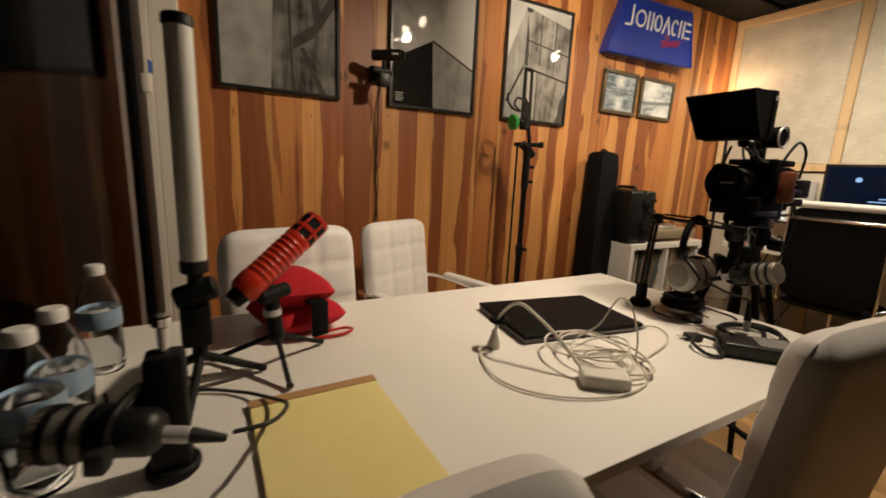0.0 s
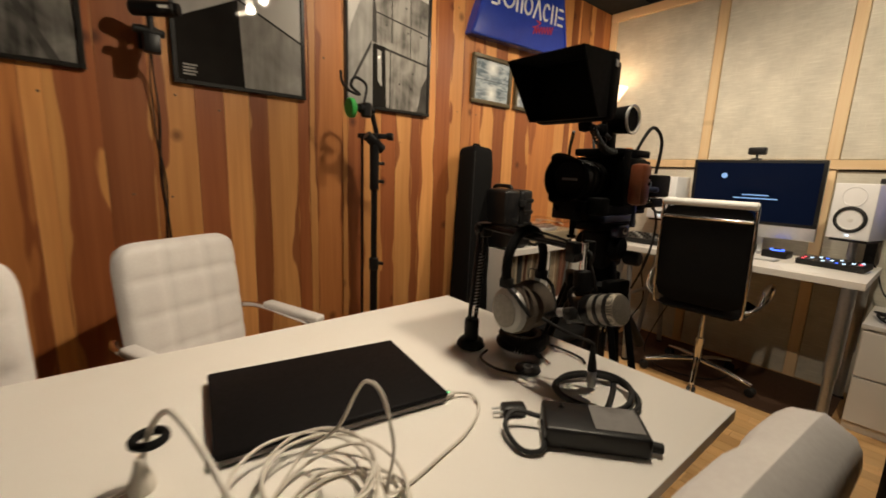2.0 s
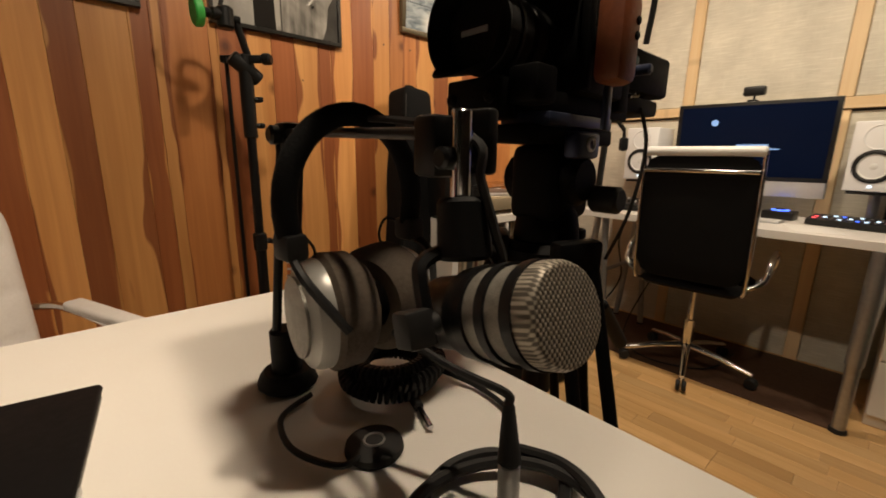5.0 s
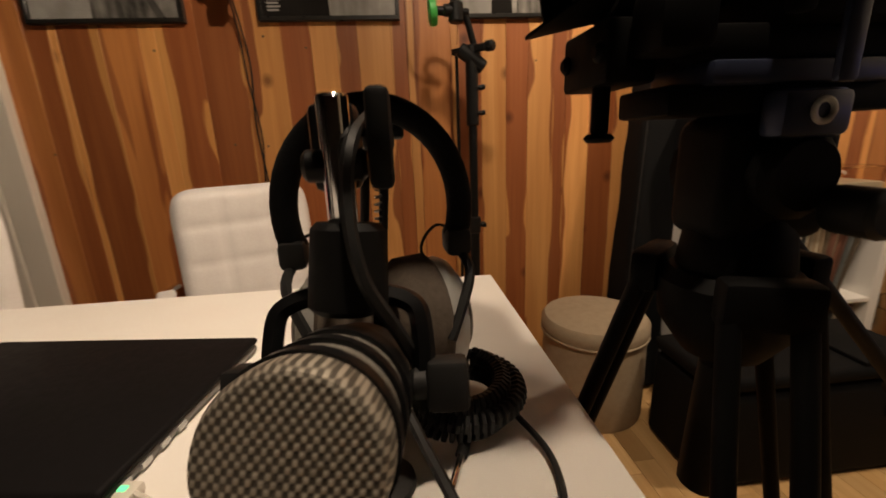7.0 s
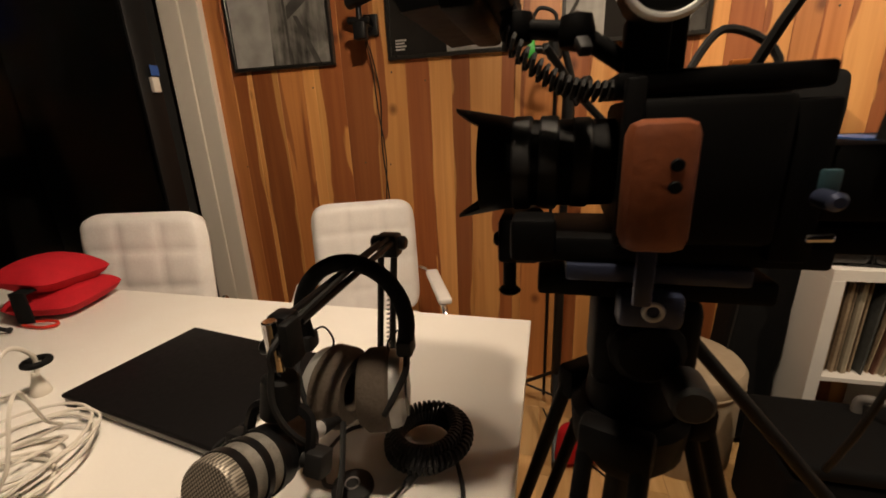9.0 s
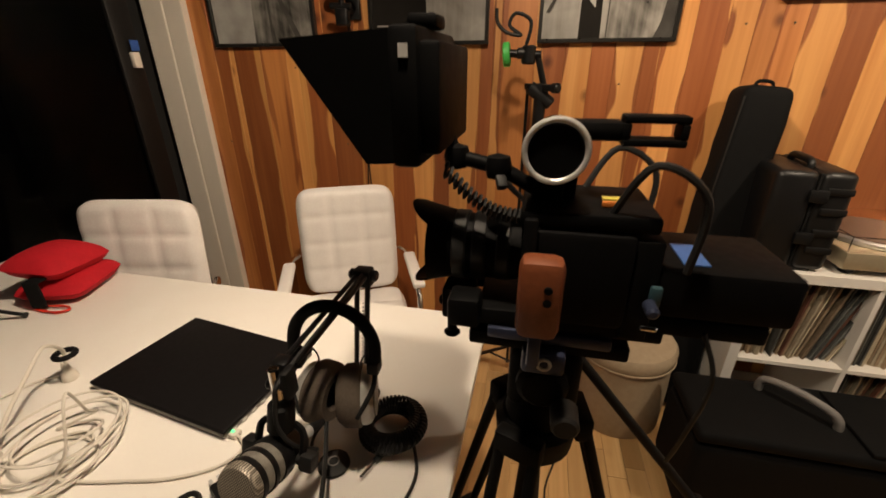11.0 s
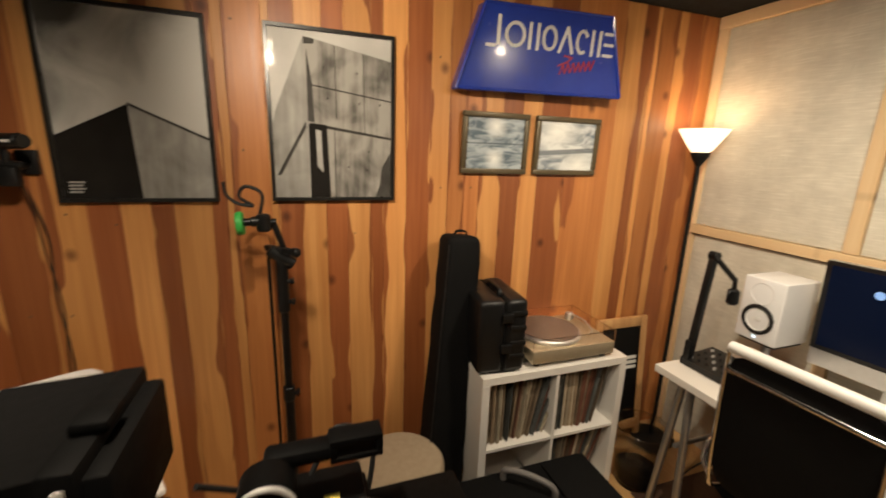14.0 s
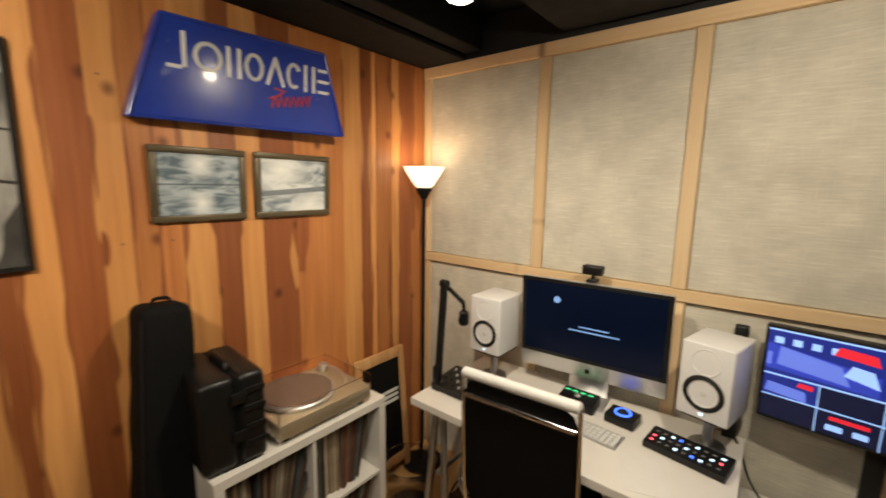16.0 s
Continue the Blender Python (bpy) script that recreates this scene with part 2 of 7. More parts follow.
def weave(name, c1, c2, c3, pitch=420.0, slub=1.0):
    """Woven jute: crossing threads with thick slubs running along y."""
    mat, nodes, links, bsdf = nodes_of(name)
    coord = nodes.new("ShaderNodeTexCoord")

    def streak(scale, size, detail=3):
        mp, tx = nodes.new("ShaderNodeMapping"), nodes.new("ShaderNodeTexNoise")
        mp.inputs["Scale"].default_value = scale
        links.new(coord.outputs["Object"], mp.inputs["Vector"])
        links.new(mp.outputs[0], tx.inputs["Vector"])
        tx.inputs["Scale"].default_value, tx.inputs["Detail"].default_value = size, detail
        return tx

    flat, up, cloud = streak((1, 11, 150), 1), streak((1, 150, 11), 1), streak((1, 1, 1), 7, 4)
    top = nodes.new("ShaderNodeMath")
    top.operation = "MAXIMUM"
    links.new(flat.outputs[0], top.inputs[0])
    fade = nodes.new("ShaderNodeMath")
    fade.operation = "MULTIPLY"
    fade.inputs[1].default_value = 0.86
    links.new(up.outputs[0], fade.inputs[0])
    links.new(fade.outputs[0], top.inputs[1])
    ramp = nodes.new("ShaderNodeValToRGB")
    els = ramp.color_ramp.elements
    els[0].position, els[0].color = 0.42, (*c1, 1)
    els[1].position, els[1].color = 0.82, (*c3, 1)
    els.new(0.6).color = (*c2, 1)
    links.new(top.outputs[0], ramp.inputs[0])
    hue, span = nodes.new("ShaderNodeHueSaturation"), nodes.new("ShaderNodeMapRange")
    span.inputs["From Min"].default_value, span.inputs["From Max"].default_value = 0.3, 0.7
    span.inputs["To Min"].default_value, span.inputs["To Max"].default_value = 0.88, 1.1
    links.new(cloud.outputs[0], span.inputs[0])
    links.new(span.outputs[0], hue.inputs["Value"])
    links.new(ramp.outputs[0], hue.inputs["Color"])
    links.new(hue.outputs[0], bsdf.inputs["Base Color"])
    bsdf.inputs["Roughness"].default_value = 0.9
    bsdf.inputs["Specular IOR Level"].default_value = 0.2
    b = nodes.new("ShaderNodeBump")
    b.inputs["Strength"].default_value, b.inputs["Distance"].default_value = 0.5, 0.002
    links.new(top.outputs[0], b.inputs["Height"])
    links.new(b.outputs[0], bsdf.inputs["Normal"])
    return mat


def glow(name, colour, strength):
    mat, nodes, links, bsdf = nodes_of(name)
    bsdf.inputs["Base Color"].default_value = (*colour, 1)
    bsdf.inputs["Emission Color"].default_value = (*colour, 1)
    bsdf.inputs["Emission Strength"].default_value = strength
    return mat


def clear(name, tint=(1, 1, 1), rough=0.0, ior=1.45, alpha=1.0):
    mat, nodes, links, bsdf = nodes_of(name)
    bsdf.inputs["Base Color"].default_value = (*tint, 1)
    bsdf.inputs["Transmission Weight"].default_value = 1
    bsdf.inputs["Roughness"].default_value, bsdf.inputs["IOR"].default_value = rough, ior
    bsdf.inputs["Alpha"].default_value = alpha
    return mat


def mesh_metal(name, c1, c2, pitch):
    """Woven wire seen close: a staggered grid of bright crossings over dark gaps."""
    mat, nodes, links, bsdf = nodes_of(name)
    coord = nodes.new("ShaderNodeTexCoord")
    sep = nodes.new("ShaderNodeSeparateXYZ")
    links.new(coord.outputs["Object"], sep.inputs[0])
    waves = []
    for a, b in (("X", None), ("Z", None)):
        src = sep.outputs[a]
        mul = nodes.new("ShaderNodeMath")
        mul.operation = "MULTIPLY"
        mul.inputs[1].default_value = 2 * math.pi / pitch[len(waves)]
        if b:
            add = nodes.new("ShaderNodeMath")
            links.new(src, add.inputs[0])
            links.new(sep.outputs[b], add.inputs[1])
            src = add.outputs[0]
        links.new(src, mul.inputs[0])
        sn = nodes.new("ShaderNodeMath")
        sn.operation = "SINE"
        links.new(mul.outputs[0], sn.inputs[0])
        waves.append(sn)
    big = nodes.new("ShaderNodeMath")
    big.operation = "MULTIPLY"
    links.new(waves[0].outputs[0], big.inputs[0])
    links.new(waves[1].outputs[0], big.inputs[1])
    rng = nodes.new("ShaderNodeMapRange")
    rng.inputs["From Min"].default_value, rng.inputs["From Max"].default_value = -0.3, 0.5
    links.new(big.outputs[0], rng.inputs[0])
    mix = nodes.new("ShaderNodeMix")
    mix.data_type = "RGBA"
    mix.inputs["A"].default_value, mix.inputs["B"].default_value = (*c2, 1), (*c1, 1)
    links.new(rng.outputs[0], mix.inputs["Factor"])
    links.new(mix.outputs["Result"], bsdf.inputs["Base Color"])
    bsdf.inputs["Metallic"].default_value, bsdf.inputs["Roughness"].default_value = 0.5, 0.5
    b = nodes.new("ShaderNodeBump")
    b.inputs["Strength"].default_value, b.inputs["Distance"].default_value = 0.15, 0.0004
    links.new(rng.outputs[0], b.inputs["Height"])
    links.new(b.outputs[0], bsdf.inputs["Normal"])
    return mat


def seascape(name, low, high, bands, glows, line, land):
    """A painted sky over water: soft level strokes, pale glows (x, z, size), a dark shore line at a height, and land rising on its far side."""
    mat, nodes, links, bsdf = nodes_of(name)
    coord, mp, tx, sep = nodes.new("ShaderNodeTexCoord"), nodes.new("ShaderNodeMapping"), nodes.new("ShaderNodeTexNoise"), nodes.new("ShaderNodeSeparateXYZ")
    mp.inputs["Scale"].default_value = (2.2, 1, bands)
    links.new(coord.outputs["Generated"], mp.inputs["Vector"])
    links.new(coord.outputs["Generated"], sep.inputs[0])
    links.new(mp.outputs[0], tx.inputs["Vector"])
    tx.inputs["Scale"].default_value, tx.inputs["Detail"].default_value, tx.inputs["Distortion"].default_value = 1.5, 4, 0.9
    ramp = nodes.new("ShaderNodeValToRGB")
    ramp.color_ramp.elements[0].position, ramp.color_ramp.elements[0].color = 0.36, (*low, 1)
    ramp.color_ramp.elements[1].position, ramp.color_ramp.elements[1].color = 0.6, (*high, 1)
    links.new(tx.outputs[0], ramp.inputs[0])
    tone = ramp.outputs[0]

    def blend(factor, colour):
        mix = nodes.new("ShaderNodeMix")
        mix.data_type = "RGBA"
        mix.inputs["B"].default_value = (*colour, 1)
        links.new(factor, mix.inputs["Factor"])
        links.new(tone, mix.inputs["A"])
        return mix.outputs["Result"]

    for x, z, size in glows:
        dist, near, flat = nodes.new("ShaderNodeVectorMath"), nodes.new("ShaderNodeMapRange"), nodes.new("ShaderNodeMapping")
        dist.operation = "DISTANCE"
        flat.inputs["Scale"].default_value = (1, 0, 0.8)
        links.new(coord.outputs["Generated"], flat.inputs["Vector"])
        links.new(flat.outputs[0], dist.inputs[0])
        dist.inputs[1].default_value = (x, 0, z * 0.8)
        near.inputs["From Min"].default_value, near.inputs["From Max"].default_value = 0.01, size
        near.inputs["To Min"].default_value, near.inputs["To Max"].default_value = 0.95, 0
        links.new(dist.outputs["Value"], near.inputs[0])
        tone = blend(near.outputs[0], (0.85, 0.86, 0.82))
    top, gap, ink = nodes.new("ShaderNodeMath"), nodes.new("ShaderNodeMath"), nodes.new("ShaderNodeMapRange")
    top.operation, gap.operation = "MULTIPLY_ADD", "COMPARE"
    top.inputs[1].default_value, top.inputs[2].default_value = land, line
    links.new(sep.outputs["X"], top.inputs[0])
    links.new(sep.outputs["Z"], gap.inputs[0])
    links.new(top.outputs[0], gap.inputs[1])
    gap.inputs[2].default_value = 0.014 + abs(land) * 0.35
    ink.inputs["To Max"].default_value = 0.75
    links.new(gap.outputs[0], ink.inputs[0])
    tone = blend(ink.outputs[0], tuple(c * 0.6 for c in low))
    links.new(tone, bsdf.inputs["Base Color"])
    bsdf.inputs["Roughness"].default_value = 0.35
    return mat


HEART = ((0.23, 0.067, 0.02), (0.335, 0.113, 0.036))
SAP = ((0.5, 0.215, 0.062), (0.62, 0.31, 0.1))
W_LIGHT = plank_wood("pale_fir_board", (0.72, 0.355, 0.118), (0.55, 0.236, 0.07), 0.9, heart=HEART, share=0.46)
W_MID = plank_wood("amber_fir_board", (0.53, 0.213, 0.064), (0.385, 0.136, 0.039), 0.9, heart=HEART, share=0.52)
W_DARK = plank_wood("russet_fir_board", (0.345, 0.114, 0.036), (0.24, 0.07, 0.021), 0.9, heart=SAP, share=0.46)
PINE = plank_wood("raw_pine", (0.8, 0.61, 0.37), (0.72, 0.5, 0.27), 0.85, 0.55)
PINE_Y = plank_wood("raw_pine_level", (0.8, 0.61, 0.37), (0.72, 0.5, 0.27), 0.85, 0.55, axis=1)
FLOOR_W = plank_wood("maple_floor", (0.66, 0.42, 0.19), (0.53, 0.31, 0.12), 0.1, 0.35, axis=1)
FRAME_W = plank_wood("honey_wood", (0.55, 0.33, 0.14), (0.4, 0.2, 0.08), 0.1, 0.45)
BURLAP = weave("jute_burlap", (0.57, 0.538, 0.45), (0.63, 0.598, 0.507), (0.71, 0.685, 0.595))
WHITE = surface("white_laminate", (0.78, 0.75, 0.7), (0.75, 0.72, 0.67), 0.33, 12, 0.02)
TABLE = surface("cream_white_tabletop", (0.8, 0.77, 0.72), (0.77, 0.73, 0.67), 0.38, 9, 0.02)
PAINT = surface("cream_painted_wood", (0.82, 0.76, 0.67), (0.74, 0.68, 0.59), 0.5, 9, 0.25, stretch=(1, 1, 0.3))
LEATHER = surface("white_faux_leather", (0.8, 0.77, 0.74), (0.72, 0.68, 0.65), 0.45, 160, 0.15)
CHROME = surface("chrome", (0.8, 0.8, 0.8), (0.7, 0.7, 0.7), 0.12, 60, 0.0, metal=1.0, vary=0.05)
STEEL = surface("grey_steel", (0.42, 0.42, 0.42), (0.33, 0.33, 0.33), 0.35, 60, 0.05, metal=0.8)
BLACK = surface("black_plastic", (0.006, 0.006, 0.006), (0.004, 0.004, 0.0043), 0.42, 90, 0.1, spec=0.4)
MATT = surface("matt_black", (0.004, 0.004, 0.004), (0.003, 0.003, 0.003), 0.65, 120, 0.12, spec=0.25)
RIG_BLK = surface("black_rig_metal", (0.0032, 0.0032, 0.0034), (0.0024, 0.0024, 0.0024), 0.6, 90, 0.1, spec=0.09)
LID_BLK = surface("black_laptop_lid", (0.008, 0.007, 0.0075), (0.0065, 0.006, 0.006), 0.55, 120, 0.04, spec=0.06)
RUBBER = surface("black_rubber", (0.008, 0.008, 0.008), (0.012, 0.0115, 0.011), 0.6, 80, 0.1, spec=0.35)
NYLON = surface("black_nylon", (0.003, 0.003, 0.0032), (0.005, 0.005, 0.0052), 0.8, 300, 0.4, spec=0.15)
METAL_BLK = surface("black_anodised", (0.008, 0.008, 0.0085), (0.005, 0.005, 0.0055), 0.4, 70, 0.06, metal=0.4)
BLUE_MET = surface("blue_grey_anodised", (0.05, 0.06, 0.11), (0.03, 0.04, 0.075), 0.35, 50, 0.05, metal=0.5)
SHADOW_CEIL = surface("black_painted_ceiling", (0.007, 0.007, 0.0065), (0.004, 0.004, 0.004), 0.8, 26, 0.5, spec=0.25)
FELT = surface("charcoal_insulation_cloth", (0.04, 0.038, 0.036), (0.016, 0.0155, 0.015), 0.95, 14, 0.9, spec=0.2)
WALL_DK = surface("charcoal_wall_paint", (0.035, 0.033, 0.032), (0.026, 0.025, 0.024), 0.8, 10, 0.15)
CLOTH_T = surface("tan_linen", (0.45, 0.36, 0.25), (0.36, 0.28, 0.19), 0.9, 420, 0.6, spec=0.2)
SIGN_BLUE = surface("blue_acrylic", (0.02, 0.05, 0.36), (0.015, 0.035, 0.28), 0.24, 20, 0.0, coat=0.25)
SIGN_WHITE = surface("white_vinyl", (0.78, 0.78, 0.75), (0.7, 0.7, 0.68), 0.35, 40, 0.0)
SIGN_RED = surface("red_vinyl", (0.42, 0.02, 0.03), (0.3, 0.015, 0.03), 0.4, 40, 0.0)
RED_CLOTH = surface("red_canvas", (0.52, 0.012, 0.022), (0.38, 0.008, 0.015), 0.8, 320, 0.5, spec=0.25)
RED_METAL = surface("red_enamel", (0.62, 0.035, 0.012), (0.5, 0.02, 0.01), 0.32, 40, 0.03)
TAN_LEATHER = surface("tan_brown_leather", (0.24, 0.072, 0.027), (0.17, 0.046, 0.017), 0.45, 130, 0.3)
PAPER_Y = surface("yellow_legal_paper", (0.8, 0.68, 0.3), (0.76, 0.63, 0.26), 0.8, 30, 0.05)
PAPER_W = surface("white_paper", (0.78, 0.76, 0.72), (0.74, 0.72, 0.68), 0.8, 30, 0.05)
BINDING = surface("tan_gummed_tape", (0.45, 0.26, 0.11), (0.38, 0.2, 0.08), 0.7, 90, 0.2)
CABLE_W = surface("off_white_cable", (0.66, 0.62, 0.55), (0.58, 0.54, 0.47), 0.5, 60, 0.05)
GREEN = surface("green_rubber", (0.06, 0.5, 0.09), (0.04, 0.4, 0.07), 0.5, 60, 0.1)
BLUE_TAPE = surface("blue_masking_tape", (0.03, 0.1, 0.4), (0.02, 0.08, 0.3), 0.7, 90, 0.2)
BROWN_PAD = surface("brown_velour_ear_pad", (0.13, 0.105, 0.082), (0.09, 0.07, 0.055), 0.9, 260, 0.4, spec=0.2)
CUP_SHELL = surface("pale_silver_shell", (0.5, 0.49, 0.46), (0.4, 0.39, 0.365), 0.36, 40, 0.03, metal=0.2)
SILVER = surface("silver_plastic", (0.6, 0.6, 0.58), (0.5, 0.5, 0.49), 0.36, 50, 0.04, metal=0.35)
ALU = surface("satin_aluminium", (0.68, 0.68, 0.68), (0.62, 0.62, 0.62), 0.32, 60, 0.02, metal=0.85)
CHAMPAGNE = surface("champagne_metal_plinth", (0.46, 0.39, 0.27), (0.4, 0.33, 0.22), 0.35, 60, 0.05, metal=0.5)
FELT_MAT = surface("brown_slipmat", (0.13, 0.085, 0.06), (0.1, 0.06, 0.04), 0.8, 200, 0.3)
SPK_WHITE = surface("white_speaker_vinyl", (0.76, 0.76, 0.76), (0.72, 0.72, 0.72), 0.45, 240, 0.12)
CONE = surface("white_speaker_cone", (0.7, 0.7, 0.68), (0.6, 0.6, 0.58), 0.5, 60, 0.1)
GOLD = surface("dark_bronze_frame", (0.13, 0.1, 0.055), (0.09, 0.07, 0.04), 0.4, 60, 0.2, metal=0.3)
RECORDS = surface("worn_record_sleeve", (0.36, 0.27, 0.175), (0.16, 0.11, 0.07), 0.75, 60, 0.2, by_object=0.75)
CREAM_SLEEVE = surface("cream_record_sleeve", (0.52, 0.45, 0.33), (0.38, 0.31, 0.21), 0.75, 60, 0.2, by_object=0.4)
SLATE_SLEEVE = surface("slate_record_sleeve", (0.1, 0.105, 0.1), (0.045, 0.045, 0.04), 0.6, 60, 0.2, by_object=0.6)
RUST_SLEEVE = surface("rust_record_sleeve", (0.22, 0.09, 0.055), (0.12, 0.05, 0.03), 0.7, 60, 0.2, by_object=0.5)
FLOOR_BROWN = surface("dark_brown_floor_sheet", (0.075, 0.035, 0.017), (0.05, 0.022, 0.01), 0.7, 60, 0.3)
GRIP = surface("grey_rubber_handle", (0.2, 0.19, 0.18), (0.15, 0.14, 0.135), 0.6, 60, 0.1)
GREEN_BIN = surface("green_plastic", (0.04, 0.2, 0.05), (0.03, 0.15, 0.04), 0.5, 40, 0.05)
SKY_P = surface("photo_print_pale_sky", (0.66, 0.64, 0.6), (0.36, 0.35, 0.325), 0.9, 5, 0.0, coat=1.0, spec=0.05)


def cloudy_print(name, pale, dark):
    """A printed sky: pale, with soft cloud gathering towards its upper corner."""
    mat, nodes, links, bsdf = nodes_of(name)
    coord, sep, cloud = nodes.new("ShaderNodeTexCoord"), nodes.new("ShaderNodeSeparateXYZ"), nodes.new("ShaderNodeTexNoise")
    links.new(coord.outputs["Object"], sep.inputs[0])
    links.new(coord.outputs["Object"], cloud.inputs["Vector"])
    cloud.inputs["Scale"].default_value, cloud.inputs["Detail"].default_value, cloud.inputs["Distortion"].default_value = 4.5, 5, 0.6
    rise, puffs, span, mix = nodes.new("ShaderNodeMath"), nodes.new("ShaderNodeMath"), nodes.new("ShaderNodeMapRange"), nodes.new("ShaderNodeMix")
    rise.operation, puffs.operation, mix.data_type = "SUBTRACT", "MULTIPLY_ADD", "RGBA"
    links.new(sep.outputs["Z"], rise.inputs[0])
    links.new(sep.outputs["X"], rise.inputs[1])
    links.new(cloud.outputs[0], puffs.inputs[0])
    puffs.inputs[1].default_value = 0.9
    links.new(rise.outputs[0], puffs.inputs[2])
    span.inputs["From Min"].default_value, span.inputs["From Max"].default_value = 0.52, 0.98
    links.new(puffs.outputs[0], span.inputs[0])
    mix.inputs["A"].default_value, mix.inputs["B"].default_value = (*pale, 1), (*dark, 1)
    links.new(span.outputs[0], mix.inputs["Factor"])
    links.new(mix.outputs["Result"], bsdf.inputs["Base Color"])
    bsdf.inputs["Roughness"].default_value, bsdf.inputs["Specular IOR Level"].default_value, bsdf.inputs["Coat Weight"].default_value = 0.9, 0.05, 1
    return mat


CLOUD_P = cloudy_print("photo_print_cloudy_sky", (0.66, 0.64, 0.6), (0.07, 0.067, 0.06))
DARK_P = surface("photo_print_black", (0.014, 0.012, 0.011), (0.022, 0.02, 0.018), 0.9, 14, 0.0, coat=1.0, spec=0.05)
PALE_P = surface("photo_print_light_concrete", (0.52, 0.505, 0.475), (0.26, 0.25, 0.23), 0.9, 12, 0.0, coat=1.0, spec=0.05)
DIM_P = surface("photo_print_shaded_concrete", (0.1, 0.094, 0.086), (0.045, 0.042, 0.038), 0.9, 18, 0.0, coat=1.0, spec=0.05)
LINE_P = surface("photo_print_joint", (0.06, 0.056, 0.05), None, 0.9, 30, 0.0, coat=1.0, spec=0.05)


def stained_print(name, pale, dark, lo, hi):
    """A printed concrete wall: rain streaks and cloudy stains over a pale ground."""
    mat, nodes, links, bsdf = nodes_of(name)
    coord, mp = nodes.new("ShaderNodeTexCoord"), nodes.new("ShaderNodeMapping")
    cloud, rain = nodes.new("ShaderNodeTexNoise"), nodes.new("ShaderNodeTexNoise")
    links.new(coord.outputs["Object"], mp.inputs["Vector"])
    mp.inputs["Scale"].default_value = (30, 1, 3)
    links.new(coord.outputs["Object"], cloud.inputs["Vector"])
    links.new(mp.outputs[0], rain.inputs["Vector"])
    cloud.inputs["Scale"].default_value, cloud.inputs["Detail"].default_value, cloud.inputs["Distortion"].default_value = 7, 9, 0.4
    rain.inputs["Scale"].default_value, rain.inputs["Detail"].default_value = 1, 5
    mix, ramp = nodes.new("ShaderNodeMix"), nodes.new("ShaderNodeValToRGB")
    mix.data_type = "FLOAT"
    mix.inputs["Factor"].default_value = 0.4
    links.new(cloud.outputs[0], mix.inputs["A"])
    links.new(rain.outputs[0], mix.inputs["B"])
    links.new(mix.outputs["Result"], ramp.inputs[0])
    for e, at, c in zip(ramp.color_ramp.elements, (lo, hi), (dark, pale)):
        e.position, e.color = at, (*c, 1)
    links.new(ramp.outputs[0], bsdf.inputs["Base Color"])
    bsdf.inputs["Roughness"].default_value, bsdf.inputs["Specular IOR Level"].default_value, bsdf.inputs["Coat Weight"].default_value = 0.9, 0.05, 1
    return mat


STAIN_P = stained_print("photo_print_stained_concrete", (0.38, 0.36, 0.325), (0.035, 0.032, 0.028), 0.33, 0.56)
FACADE_P = stained_print("photo_print_smooth_facade", (0.42, 0.405, 0.375), (0.2, 0.19, 0.175), 0.32, 0.6)
GLOOM_P = stained_print("photo_print_shadowed_wall", (0.24, 0.228, 0.205), (0.015, 0.014, 0.012), 0.36, 0.6)
BLACK_FR = surface("black_lacquer_frame", (0.013, 0.012, 0.011), (0.018, 0.017, 0.015), 0.3, 50, 0.05)
SEA_A = seascape("painted_moonlit_sea", (0.1, 0.14, 0.17), (0.42, 0.47, 0.5), 5, ((0.5, 0.84, 0.22), (0.5, 0.2, 0.2)), 0.5, 0.0)
SEA_B = seascape("painted_grey_shore", (0.14, 0.18, 0.22), (0.6, 0.63, 0.64), 4, ((0.3, 0.8, 0.5), (0.75, 0.12, 0.4)), 0.34, 0.1)
GLASS_DK = clear("night_door_glass", (0.5, 0.52, 0.55), 0.0, 1.14)
BOTTLE = clear("clear_pet", (0.96, 0.98, 1.0), 0.02, 1.25)
WATER = clear("water", (0.98, 0.99, 1.0), 0.0, 1.33)
STRIPE_B = surface("blue_print", (0.04, 0.14, 0.42), (0.03, 0.1, 0.3), 0.4, 60, 0.0)
LABEL_B = surface("blue_bottle_label", (0.12, 0.25, 0.4), (0.4, 0.48, 0.55), 0.4, 60, 0.0)
DUST_C = clear("smoked_dust_cover", (0.93, 0.9, 0.88), 0.03, 1.1)
BIN_C = clear("smoked_plastic", (0.78, 0.76, 0.72), 0.15, 1.2)
SCREEN_ON = surface("lit_navy_screen", (0.003, 0.006, 0.02), (0.004, 0.008, 0.026), 0.2, 4, 0.0)
SCREEN_ON.node_tree.nodes["Principled BSDF"].inputs["Emission Color"].default_value = (0.08, 0.2, 0.8, 1)
SCREEN_ON.node_tree.nodes["Principled BSDF"].inputs["Emission Strength"].default_value = 0.003
SCREEN_ON.node_tree.nodes["Principled BSDF"].inputs["Specular IOR Level"].default_value = 0.1
TEXT_ON = glow("screen_text", (0.22, 0.4, 0.8), 0.5)
WEAVE = (0.0036, 0.0045)  # width of two wires, height of two rows
GRILLE = mesh_metal("woven_steel_grille", (0.46, 0.41, 0.335), (0.11, 0.095, 0.076), WEAVE)
RING_GR = surface("fine_steel_mesh", (0.34, 0.32, 0.28), (0.17, 0.16, 0.14), 0.45, 900, 0.4, metal=0.5)
BULB = glow("warm_bulb", (1.0, 0.82, 0.58), 28)
SHADE_ON = glow("lit_frosted_shade", (1.0, 0.76, 0.5), 2.0)
